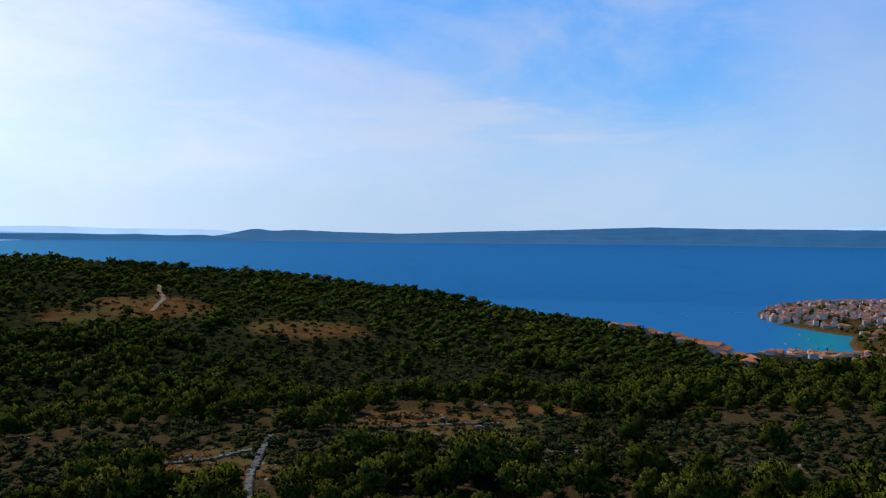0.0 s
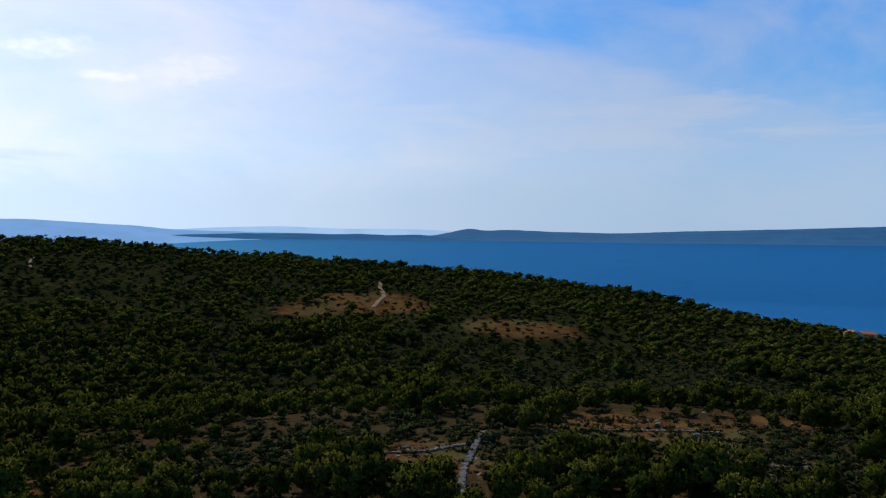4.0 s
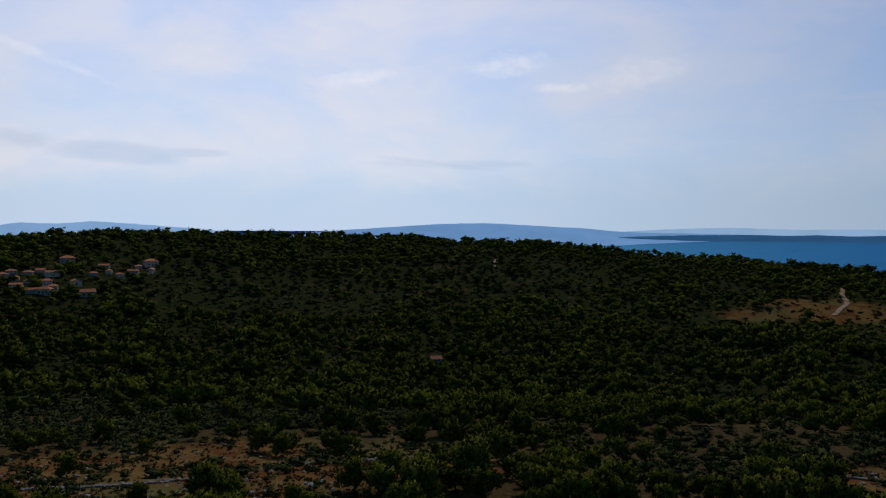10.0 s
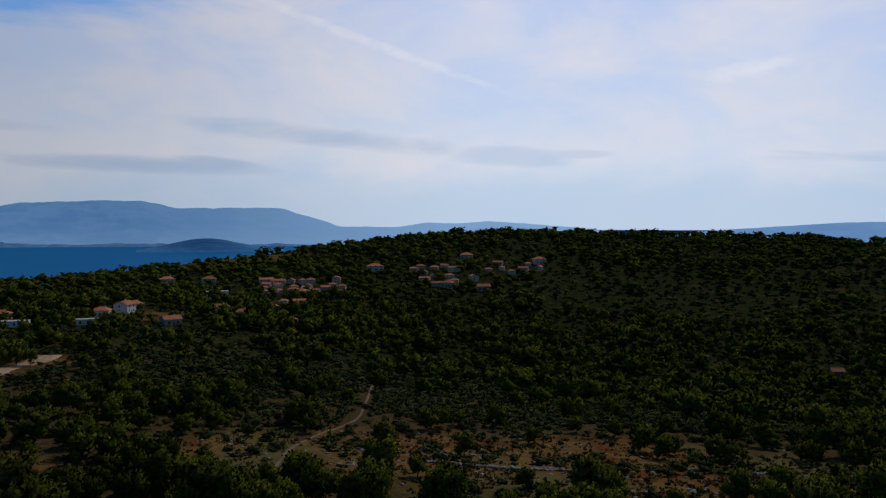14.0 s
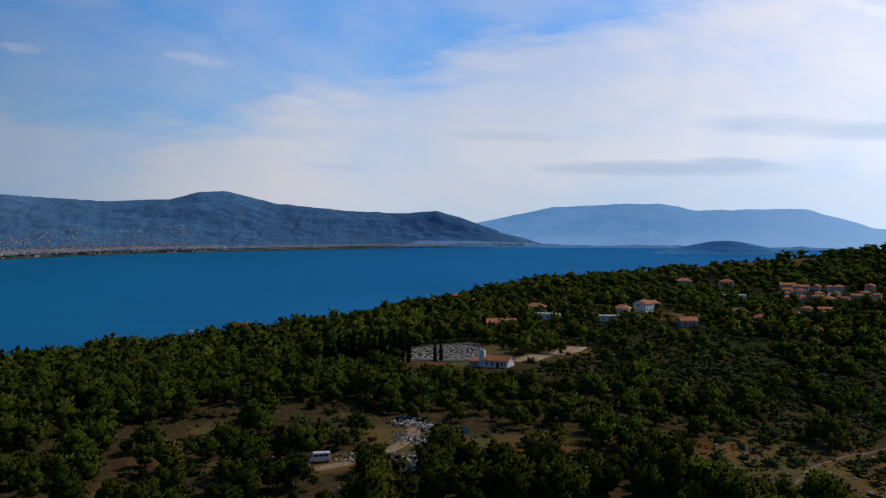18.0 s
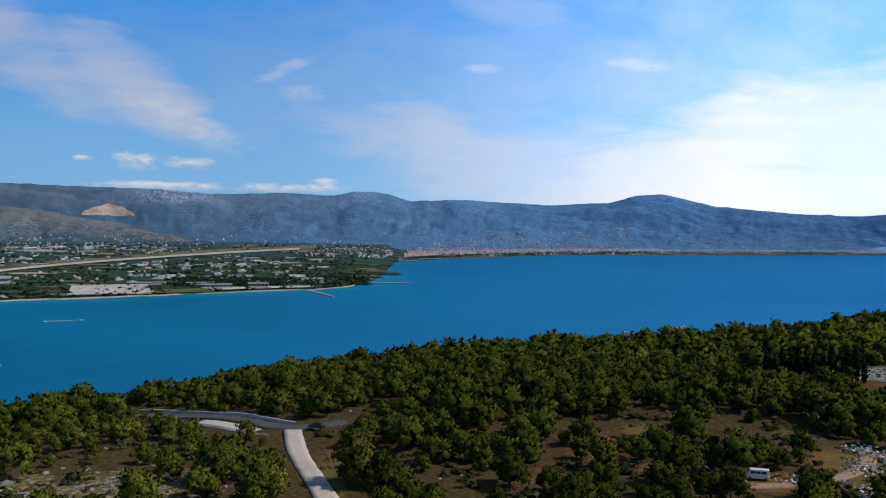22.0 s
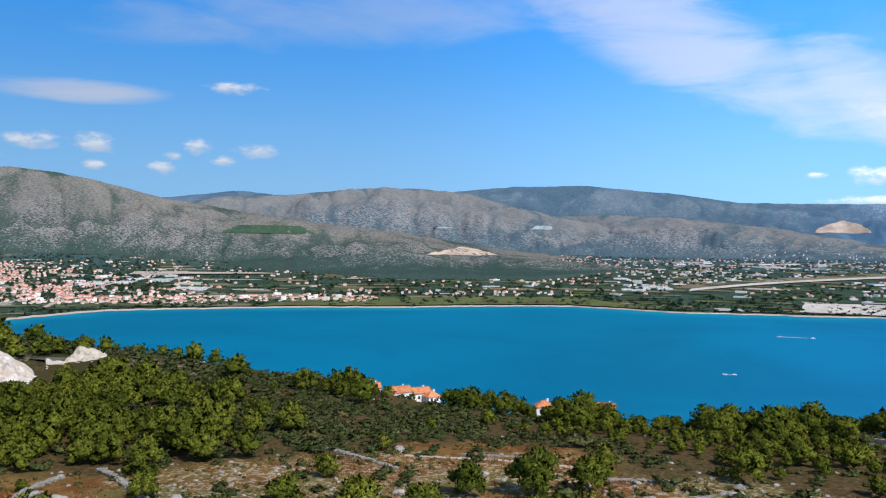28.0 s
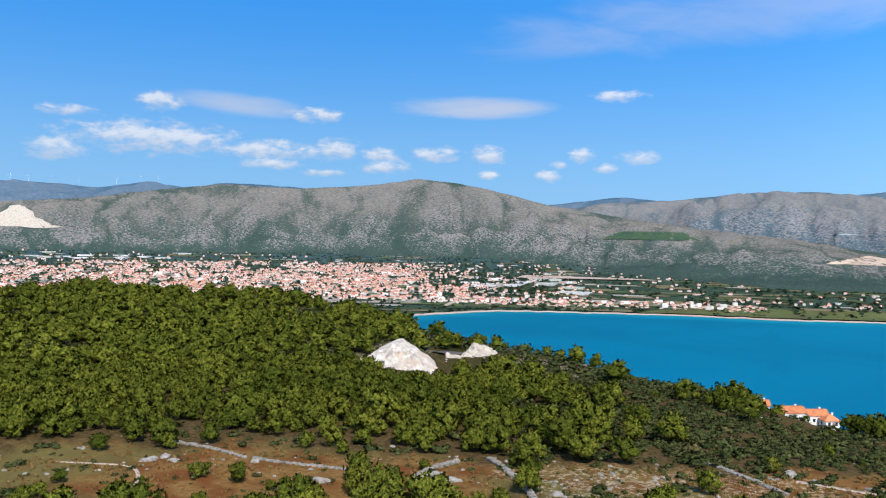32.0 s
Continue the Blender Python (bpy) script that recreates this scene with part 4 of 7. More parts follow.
def wall_mesh(w, d, h, kind, rise):
    """House walls with gable ends, going down into the slope."""
    bm = bmesh.new()
    box(bm, w, d, h + 2.5, (0, 0, -2.5))
    if kind == "gable":
        for s in (1, -1):
            x = s * (w / 2 - 0.12)
            vs = [bm.verts.new((x + k, y, z)) for k in (-0.12, 0.12) for y, z in ((-d / 2, h), (d / 2, h), (0, h + rise - 0.15))]
            for f in ((0, 1, 2), (3, 5, 4), (0, 3, 4, 1), (1, 4, 5, 2), (2, 5, 3, 0)):
                bm.faces.new([vs[k] for k in f])
    bmesh.ops.recalc_face_normals(bm, faces=bm.faces)
    return bm


def shared_box(key, w, d, h, material):
    if key not in SHARED:
        bm = bmesh.new()
        box(bm, w, d, h)
        me = bpy.data.meshes.new(key)
        bm.normal_update()
        bm.to_mesh(me)
        bm.free()
        me.materials.append(material)
        SHARED[key] = me
    return SHARED[key]


def house(w=11.0, d=9.0, h=5.6, kind="hip", wall=None, rise=2.1, windows=True, chimney=True, label="", category="house", group=""):
    """A house of one to three storeys: walls, tiled roof, chimney, windows and door."""
    ob = tagged(new("house"), label or "plastered stone house with an orange tiled roof", category, group)
    part("wall", wall_mesh(w, d, h, kind, rise), wall or M_white, ob)
    if kind == "flat":
        bm = bmesh.new()
        box(bm, w + 0.3, d + 0.3, 0.35, (0, 0, h + 0.004))
        part("roof_slab", bm, M_concrete, ob)
    else:
        bm = roof_mesh(w, d, rise, kind)
        bmesh.ops.translate(bm, verts=bm.verts, vec=(0, 0, h + 0.1))
        part("roof", bm, M_tiles, ob)
        if chimney:
            bm = bmesh.new()
            box(bm, 0.7, 0.5, 1.5, (w * 0.22, d * 0.12, h + rise * 0.55))
            box(bm, 0.9, 0.7, 0.12, (w * 0.22, d * 0.12, h + rise * 0.55 + 1.5))
            part("chimney", bm, wall or M_white, ob)
    if windows:
        pane = shared_box("window", 1.1, 0.12, 1.3, M_glass_dark)
        for floor in range(max(1, round(h / 2.9))):
            for s in (-1, 1):
                for k in range(max(2, int(w / 3.8))):
                    o = new("window", pane)
                    o.parent = ob
                    o.location = (-w / 2 + (k + 0.5) * w / max(2, int(w / 3.8)), s * (d / 2), floor * 2.8 + 1.0)
                o = new("window", pane)
                o.parent, o.rotation_euler = ob, (0, 0, math.pi / 2)
                o.location = (s * (w / 2), 0.8, floor * 2.8 + 1.0)
        o = new("door", shared_box("door_leaf", 1.0, 0.14, 2.1, M_bark))
        o.parent, o.location = ob, (0.3, -d / 2, 0.0)
    return ob


def stand(ob, az, r, turn=0.0, sink=0.2, clear=None):
    """Puts a thing on the ground; turn is counted from the way towards the hovering point."""
    p = spot(az, r)
    ob.matrix_world = Matrix.Translation((p.x, p.y, p.z - sink)) @ Matrix.Rotation(radians(az + turn), 4, "Z")
    if clear:
        KEEP_CLEAR.append((p.x, p.y, clear))
    return ob


# single houses: bearing, distance, width, depth, height, roof, wall, turn
SINGLE = [
    (87.6, 704, 13, 10, 4.5, "hip", M_cream, 10), (85.0, 702, 13, 10, 4.0, "hip", M_cream, -8), (84.5, 623, 18, 10, 7.2, "flat", M_white, 6), (84.4, 574, 17, 10, 4.4, "hip", M_white, 4),
    (87.4, 516, 12, 10, 4.2, "gable", M_stonewall, 20), (79.7, 542, 10, 8, 4.0, "hip", M_stonewall, 30), (91.6, 556, 13, 11, 4.0, "hip", M_white, -12), (90.2, 568, 12, 11, 6.5, "gable", M_white, 60)]
for az, r, w, d, h, kind, wall, turn in SINGLE:
    w, d, h = w * 0.85, d * 0.85, h * 0.85
    names = {"flat": "white two-storey house with a flat concrete roof", "gable": "stone house with an orange gable roof", "hip": "low house with an orange hipped tile roof"}
    stand(house(w, d, h, kind, wall, label=names[kind]), az, r, turn, clear=max(w, d) * 0.75)
SINGLE_B = [
    (89.6, 585, 10, 8, 3.6, "hip", M_cream, 15), (92.4, 515, 12, 7, 3.0, "flat", M_white, 5), (96.9, 509, 22, 8, 3.0, "flat", M_white, -10), (97.3, 535, 13, 9, 5.0, "hip", M_cream, -5),
    (99.6, 470, 16, 9, 3.0, "gable", M_stonewall, 0), (104.4, 628, 9, 8, 5.0, "gable", M_white, 20), (102.8, 640, 11, 9, 5.4, "hip", M_cream, 10), (103.3, 600, 10, 7, 4.0, "hip", M_white, 0)]
for az, r, w, d, h, kind, wall, turn in SINGLE_B:
    stand(house(w, d, h, kind, wall, label="long white hall with a flat roof" if w > 20 else "small house with an orange tile roof" if kind != "flat" else "small white outbuilding with a flat roof"), az, r, turn, clear=max(w, d) * 0.6)
SINGLE_C = [
    (101.4, 612, 10, 8, 3.8, "hip", M_white, 35), (82.9, 560, 8, 6, 3.2, "hip", M_cream, 0), (63.0, 772, 11, 9, 4.5, "hip", M_cream, 15), (67.9, 780, 12, 9, 4.2, "hip", M_stonewall, 0),
    (66.8, 676, 11, 8, 3.6, "gable", M_stonewall, 10), (69.2, 678, 10, 8, 3.8, "hip", M_cream, -20), (74.1, 737, 14, 10, 4.6, "hip", M_cream, 5), (44.4, 539, 7, 5, 2.6, "gable", M_stonewall, 20)]
for az, r, w, d, h, kind, wall, turn in SINGLE_C:
    stand(house(w, d, h, kind, wall, label="old stone house with an orange tile roof among the trees"), az, r, turn, clear=max(w, d) * 0.75)
# houses below the brow on the water's side
for az, r, w, d, h, kind, turn, foot in ((182.4, 376, 9.5, 7, 4.0, "gable", 28, 128.2), (181.0, 384, 8.5, 6, 3.6, "gable", 28, 126.8), (184.2, 400, 6.5, 6, 2.8, "gable", 15, 127.0), (180.2, 380, 6, 5, 3.0, "hip", 30, 126.4),
                                         (172.6, 345, 7, 6, 3.4, "hip", 10, 129.4), (168.5, 345, 7, 6, 3.4, "gable", -10, 129.4), (116.9, 505, 14, 9, 6, "hip", 5, None), (112.6, 560, 30, 10, 6, "flat", -15, None), (120.2, 480, 3.0, 3.0, 6.5, "flat", 0, None)):
    ob = house(w, d, h, kind, M_white, label="white holiday house with an orange tile roof below the brow" if kind != "flat" else "long pale building with a flat roof at the wood's edge")
    up = max(0.3, foot - spot(az, r).z) if foot else 0.3
    stand(ob, az, r, turn, sink=-up, clear=None)
    bm = bmesh.new()
    box(bm, w - 0.3, d - 0.3, up + 2.0, (0, 0, -up - 4.4))
    part("foundation", bm, M_concrete, ob)


def variants(group, label, windows=True, pale=M_cream, plain_wall=M_white):
    made = []
    for w, d, h, kind, wall in ((12, 10, 3.6, "hip", pale), (14, 10, 3.8, "gable", pale), (11, 9, 5.4, "hip", plain_wall), (15, 11, 5.8, "hip", pale), (10, 9, 3.2, "gable", M_stonewall), (17, 10, 5.6, "gable", plain_wall)):
        made.append(house(w, d, h, kind, wall, windows=windows and h > 5, chimney=windows, label=label, group=group))
    return made


def hamlet(kinds, spots, first, scale=0.62, clear=9.0):
    """Sets copies of the house kinds at bearings and distances."""
    rng = random.Random(first)
    for n, (az, r) in enumerate(spots):
        src = kinds[(n + first) % len(kinds)]
        p = spot(az, r)
        m = Matrix.Translation((p.x, p.y, p.z - 0.3)) @ Matrix.Rotation(radians(az + rng.choice((0, 90)) + rng.uniform(-22, 22)), 4, "Z") @ Matrix.Scale(scale * rng.uniform(0.85, 1.12), 4)
        if n == 0 and not src.get("set"):
            src.matrix_world = m
            src["set"] = 1
        else:
            ob = copy_thing(src, m)
            ob.matrix_world = m
        KEEP_CLEAR.append((p.x, p.y, clear))


def around(az, r, half_az, half_r, count, seed, apart=11.0):
    rng, out, tries = random.Random(seed), [], 0
    while len(out) < count and tries < 4000:
        tries += 1
        a, d = az + rng.uniform(-1, 1) * half_az, r + rng.uniform(-1, 1) * half_r
        x, y = -math.sin(radians(a)) * d, math.cos(radians(a)) * d
        if all((x - u) ** 2 + (y - v) ** 2 > apart * apart for _, _, u, v in out):
            out.append((a, d, x, y))
    return [(a, d) for a, d, _, _ in out]


def build_village():
    kinds = variants("old village houses", "old stone village house with an orange tile roof", True, M_stonewall, M_cream)
    for n, row in enumerate(((80.2, 668, 1.3, 26, 13), (77.4, 672, 1.2, 24, 8), (80.0, 600, 0.9, 12, 4), (70.2, 722, 1.4, 28, 9), (63.9, 750, 1.0, 20, 5), (68.3, 690, 1.6, 16, 4), (66.5, 745, 1.0, 25, 3))):
        hamlet(kinds, around(*row, seed=n + 3), n, clear=8.0)
    for ob in kinds:
        if not ob.get("set"):
            p = spot(78.6 + 0.35 * kinds.index(ob), 650)
            ob.matrix_world = Matrix.Translation((p.x, p.y, p.z - 0.3)) @ Matrix.Rotation(radians(60 * kinds.index(ob)), 4, "Z")
            KEEP_CLEAR.append((p.x, p.y, 8.0))


build_village()


# ---- the seaside town on its own headland ----
def headland_z(az, d):
    q1 = 1 - ((az + 29.5) / 9.0) ** 2 - ((d - 2330) / 470) ** 2
    q2 = 1 - ((az + 33.5) / 7.6) ** 2 - ((d - 1800) / 560) ** 2
    return np.maximum(np.clip(q1, -0.25, 1), np.clip(q2, -0.25, 1)) * 34 + 2.5 * fbm(az * 0.9, d / 160, 3, 12)


def build_seaside_town():
    az, d = np.arange(-46, -18, 0.25), np.linspace(1250, 2900, 70)
    a, dd = np.meshgrid(az, d)
    z = headland_z(a, dd)
    ob = mesh_from("headland", far_place(a, dd, z).reshape(-1, 3), grid_quads(len(d), len(az)), M_ground, {"field": np.full(a.size, 0.4), "stony": np.clip(1.2 - z / 4, 0, 1).ravel(), "cover": np.full(a.size, 0.6)}, True)
    tagged(ob, "low headland with a pale stony shore", "land", kind="structure")
    kinds = variants("seaside town houses", "seaside house with an orange tile roof and pale walls", False)
    rng = random.Random(7)
    placed = []
    n, tries = 0, 0
    while n < 270 and tries < 20000:
        tries += 1
        if rng.random() < 0.55:
            a, dist = rng.uniform(-33, -20.5), rng.uniform(1700, 2760)
            z = float(headland_z(np.array(a), np.array(dist)))
        elif rng.random() < 0.5:
            a, dist = rng.uniform(-33, -21.0), rng.uniform(1290, 1600)
            x, y = -math.sin(radians(a)) * dist, math.cos(radians(a)) * dist
            z = max(float(ground_z(x, y)), float(headland_z(np.array(a), np.array(dist))))
        else:
            a = -10.0 - 13.5 * rng.random() ** 0.8
            dist = float(blend(np.array(a), RIDGE_R)) + rng.uniform(-22, 34)
            x, y = -math.sin(radians(a)) * dist, math.cos(radians(a)) * dist
            z = float(ground_z(x, y))
        if z < 3.5:
            continue
        x, y, zz = far_place(np.array(a), np.array(dist), np.array(z))
        if any((x - u) ** 2 + (y - v) ** 2 < 17 * 17 for u, v in placed):
            continue
        placed.append((x, y))
        m = Matrix.Translation((x, y, zz - 0.3)) @ Matrix.Rotation(radians(a + rng.choice((0, 90)) + rng.uniform(-25, 25)), 4, "Z") @ Matrix.Scale(rng.uniform(1.0, 1.35), 4)
        src = kinds[n % 6]
        if n < 6:
            src.matrix_world = m
        else:
            copy_thing(src, m).matrix_world = m
        KEEP_CLEAR.append((x, y, 10.0))
        n += 1


build_seaside_town()


# ---- towns, airfield and works across the bay ----
def on_runway(az, d):
    """The strip of the airfield that stays free of houses and trees."""
    return (az > 141) & (az < 164.8) & (np.abs(d - 3430 - (163.2 - az) / 21 * 2700) < 330)


def town(name, label, rows, seed, wall, roof, size=(8, 13), tall=(4, 8), gable=True, base=None, up_slope=False):
    """Many small far houses: walls and roofs as two joined meshes."""
    rng = np.random.default_rng(seed)
    az = np.concatenate([rng.uniform(a0, a1, k) for a0, a1, d0, d1, k, z0, z1 in rows])
    t = np.concatenate([rng.uniform(0, 1, k) for a0, a1, d0, d1, k, z0, z1 in rows])
    dist = lambda a, q: np.where(q < 2000, coast(a) + q, q)
    d = np.concatenate([coast(az[sum(q[4] for q in rows[:n]):sum(q[4] for q in rows[:n + 1])]) * 0 + d0 + (d1 - d0) * t[sum(q[4] for q in rows[:n]):sum(q[4] for q in rows[:n + 1])] for n, (a0, a1, d0, d1, k, z0, z1) in enumerate(rows)])
    z = base(az, d) if base else plain_z(az, d)
    d = dist(az, d)
    z = base(az, d) if base else plain_z(az, d)
    if up_slope:
        foot = np.maximum(coast(az) + 700, 6900)
        z = np.maximum(z, HILLSIDE["ridge_north"](az, np.clip((d - foot) / (10800 - foot), 0, 1))[1] + 2)
    if base is None and not up_slope and len(az) > 1000:
        packed = value_noise(az * 1.3, d / 240, seed + 13) + 0.35 * value_noise(az * 4, d / 90, seed + 14)
        near = np.clip((3600 - d) / 900, 0, 1) * 0.12
        az, d, z = (q[packed + near > 0.50] for q in (az, d, z))
    ok = (z > 1.22) & ((d > coast(az) + 22) | (az < 60)) & ~on_runway(az, d)
    az, d, z = az[ok], d[ok], z[ok]
    n = len(az)
    p, s = far_place(az, d, z), drawn_in(d) / d
    w, dp, h = rng.uniform(*size, n) * s, rng.uniform(*size, n) * 0.8 * s, rng.uniform(*tall, n) * s
    turn = np.radians(az) + rng.uniform(-0.5, 0.5, n) + rng.integers(0, 2, n) * np.pi / 2
    c, q = np.cos(turn), np.sin(turn)

    def put(local):
        x, y, zz = local
        return np.stack([p[:, 0] + x * c - y * q, p[:, 1] + x * q + y * c, p[:, 2] + zz], -1)

    lo = -6 * s
    corners = [(-1, -1), (1, -1), (1, 1), (-1, 1)]
    v = np.stack([put((sx * w / 2, sy * dp / 2, lo)) for sx, sy in corners] + [put((sx * w / 2, sy * dp / 2, h)) for sx, sy in corners], 1)
    f = np.array([(0, 1, 5, 4), (1, 2, 6, 5), (2, 3, 7, 6), (3, 0, 4, 7), (4, 5, 6, 7)])
    faces = (f[None] + (np.arange(n) * 8)[:, None, None]).reshape(-1, 4)
    tint = rng.uniform(0, 1, n)
    parent = tagged(new(name), label, "town", kind="stuff")
    o = mesh_from("walls", v.reshape(-1, 3), faces, wall, {"tint": np.repeat(tint, 8)})
    o.parent = parent
    if gable:
        e = 1.05
        v = np.stack([put((sx * w / 2 * e, sy * dp / 2 * e, h * 0.98)) for sx, sy in corners] + [put((-w / 2 * 0.45, 0 * w, h + dp * 0.3)), put((w / 2 * 0.45, 0 * w, h + dp * 0.3))], 1)
        f = np.array([(0, 1, 5), (0, 5, 4), (2, 3, 4), (2, 4, 5), (1, 2, 5), (3, 0, 4)])
        o = mesh_from("roofs", v.reshape(-1, 3), (f[None] + (np.arange(n) * 6)[:, None, None]).reshape(-1, 3), roof, {"tint": np.repeat(rng.uniform(0, 1, n), 6)})
        o.parent = parent


# bearings from and to, distances from and to, count, heights from and to
town("far_town", "dense old town of orange roofs on the plain", [(202, 240, 2700, 3600, 2300, 4, 8), (206, 240, 3500, 5400, 4300, 8, 20), (203, 214, 3900, 5200, 220, 10, 22), (196, 206, 2650, 3800, 130, 4, 10), (214, 240, 5200, 7500, 200, 20, 34)],
     1, M_town_wall, M_town_roof, (8, 15), (5, 10))
town("headland_houses", "small seaside houses with orange roofs on the headland", [(-34, -20.5, 1750, 2760, 620, 0, 0)], 8, M_bay_wall, M_town_roof, (10, 15), (7, 12), True, headland_z)
town("shore_village", "row of shore houses with orange roofs", [(184, 203, 2600, 2900, 190, 4, 6), (172, 186, 2950, 3150, 40, 8, 10), (158, 178, 4300, 5400, 90, 20, 26), (160, 175, 3500, 4300, 60, 14, 20)], 2, M_town_wall, M_town_roof)
town("bay_towns", "towns of pale walls and orange roofs along the bay", [(104, 118, 25, 500, 620, 0, 0), (118, 135.2, 25, 700, 1600, 0, 0), (98, 104, 25, 400, 140, 0, 0), (120, 135, 600, 1900, 380, 0, 0), (136, 142, 5000, 6600, 110, 8, 26), (98, 106, 40, 500, 120, 0, 0),
     (138, 160, 6900, 7600, 50, 35, 110)], 3, M_bay_wall, M_bay_roof, (7, 11), (3, 6), up_slope=True)
town("airfield_buildings", "grey and white airfield halls and sheds", [(141, 153, 3050, 3500, 16, 4, 8), (142, 150, 3300, 4400, 26, 8, 16), (150, 168, 3900, 5000, 60, 14, 22), (160, 168, 3250, 3700, 20, 10, 12)], 4, M_shed, M_shed, (14, 42), (4, 8), False)
town("greenhouses", "long pale greenhouses on the plain", [(155, 164, 5600, 6600, 16, 26, 30), (163, 167, 3350, 3650, 7, 10, 12), (196, 204, 3300, 4300, 14, 8, 14), (222, 238, 5600, 7000, 20, 24, 32)], 5, M_shed, M_shed, (60, 130), (3, 5), False)


town("apartment_blocks", "pale blocks of flats rising over the old roofs", [(207, 238, 2800, 4700, 90, 0, 0), (184, 206, 2650, 2950, 26, 0, 0), (118, 132, 100, 1100, 120, 0, 0)], 6, M_bay_wall, M_town_roof, (12, 26), (8, 14), False)
town("scattered_houses", "scattered farmhouses with orange roofs on the plain", [(140, 200, 3000, 6500, 420, 0, 0), (150, 178, 5200, 7200, 260, 0, 0), (196, 214, 3900, 5600, 160, 0, 0)], 7, M_town_wall, M_town_roof, (9, 16), (4, 7))
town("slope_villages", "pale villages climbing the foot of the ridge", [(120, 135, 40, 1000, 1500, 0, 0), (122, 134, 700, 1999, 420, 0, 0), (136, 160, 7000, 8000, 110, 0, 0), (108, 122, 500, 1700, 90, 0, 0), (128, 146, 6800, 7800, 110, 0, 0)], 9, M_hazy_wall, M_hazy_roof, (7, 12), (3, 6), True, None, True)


M_apron = grainy("sun_bleached_concrete", (0.46, 0.41, 0.36), (0.56, 0.51, 0.46), 0.05, (0.42, 0.38, 0.33), 0.012, bump=0)
town("polytunnels", "long pale plastic tunnels between the fields", [(140, 180, 3100, 5200, 70, 0, 0), (150, 172, 5000, 6800, 70, 0, 0), (196, 216, 4000, 6000, 30, 0, 0)], 11, M_shed, M_shed, (14, 75), (2, 3.5), False)


def far_patch(name, label, corners, material, category, lift=2.0, n=24, flat=True):
    """A flat sheet between four corners given by bearing, distance and height."""
    (a0, d0, z0), (a1, d1, z1), (a2, d2, z2), (a3, d3, z3) = corners
    u, v = np.meshgrid(np.linspace(0, 1, n), np.linspace(0, 1, n))
    mixq = lambda q0, q1, q2, q3: (q0 * (1 - u) + q1 * u) * (1 - v) + (q3 * (1 - u) + q2 * u) * v
    a = mixq(a0, a1, a2, a3) + 0.05 * fbm(u * 6, v * 6, 3, 4)
    ob = mesh_from(name, far_place(a, mixq(d0, d1, d2, d3), (plain_z(a, mixq(d0, d1, d2, d3)) if flat else mixq(z0, z1, z2, z3)) + lift).reshape(-1, 3), grid_quads(n, n), material, (), True)
    return tagged(ob, label, category, kind="structure")


def town_ground_material():
    m, n, b = surface("town_yards_and_streets", 0.95, 0.1)
    at = n.node("ShaderNodeTexCoord").outputs["Object"]
    fine, mid = n.noise(at, 0.09, 4.0, 0.6).outputs[0], n.noise(at, 0.011, 4.0, 0.6, 0.6).outputs[0]
    col = n.mix(n.ramp(fine, 0.4, 0.6), (0.33, 0.29, 0.26), (0.22, 0.19, 0.165))
    n.put(b.inputs["Base Color"], n.mix(n.ramp(n.math("MULTIPLY_ADD", fine, 0.5, mid), 0.74, 0.80), col, (0.030, 0.055, 0.034)))
    return m


M_town_ground = town_ground_material()
far_patch("town_ground", "pale yards, streets and gardens of the town", [(203.5, 2640, 4), (244, 2400, 4), (244, 5200, 20), (206.5, 4300, 16)], M_town_ground, "town ground", 2.2, 60)
far_patch("shore_ground", "pale yards and gardens of the shore village", [(184.5, 2560, 4), (203.5, 2560, 4), (203.5, 2960, 8), (184.5, 2900, 8)], M_town_ground, "town ground", 2.0, 40)
far_patch("runway", "long pale runway across the plain", [(163.3, 3330, 11), (142.2, 5980, 24), (142.2, 6220, 25), (163.1, 3490, 13)], M_apron, "runway", 5)
far_patch("runway_verge", "dry grass beside the runway", [(164.4, 3300, 10), (141.2, 6150, 23), (141.0, 6900, 26), (164.0, 3720, 13)], M_dry_verge, "verge", 2)
far_patch("apron", "pale concrete seaplane apron by the shore", [(156.6, 2560, 5), (151.6, 2560, 5), (151.9, 2960, 6), (156.3, 2900, 6)], M_apron, "apron", 5)
far_patch("apron", "pale concrete strip along the shore", [(152.4, 2600, 5), (141.2, 2780, 5), (141.3, 2860, 6), (152.5, 2690, 6)], M_concrete, "apron", 5)
far_patch("lawn", "flat green lawn beside the seaplane apron", [(151.4, 2560, 5), (147.6, 2600, 5), (148.0, 2740, 6), (151.6, 2720, 6)], M_marsh, "lawn", 5.5)
far_patch("breakwater", "stone breakwater running into the bay", [(141.8, 2690, 1), (139.9, 2430, 1), (139.8, 2450, 1), (141.5, 2720, 1)], M_rock, "breakwater", 1, flat=False)
far_patch("breakwater", "low stone mole at the cape", [(137.4, 3080, 1), (134.6, 3040, 1), (134.6, 3075, 1), (137.4, 3120, 1)], M_rock, "breakwater", 1, flat=False)
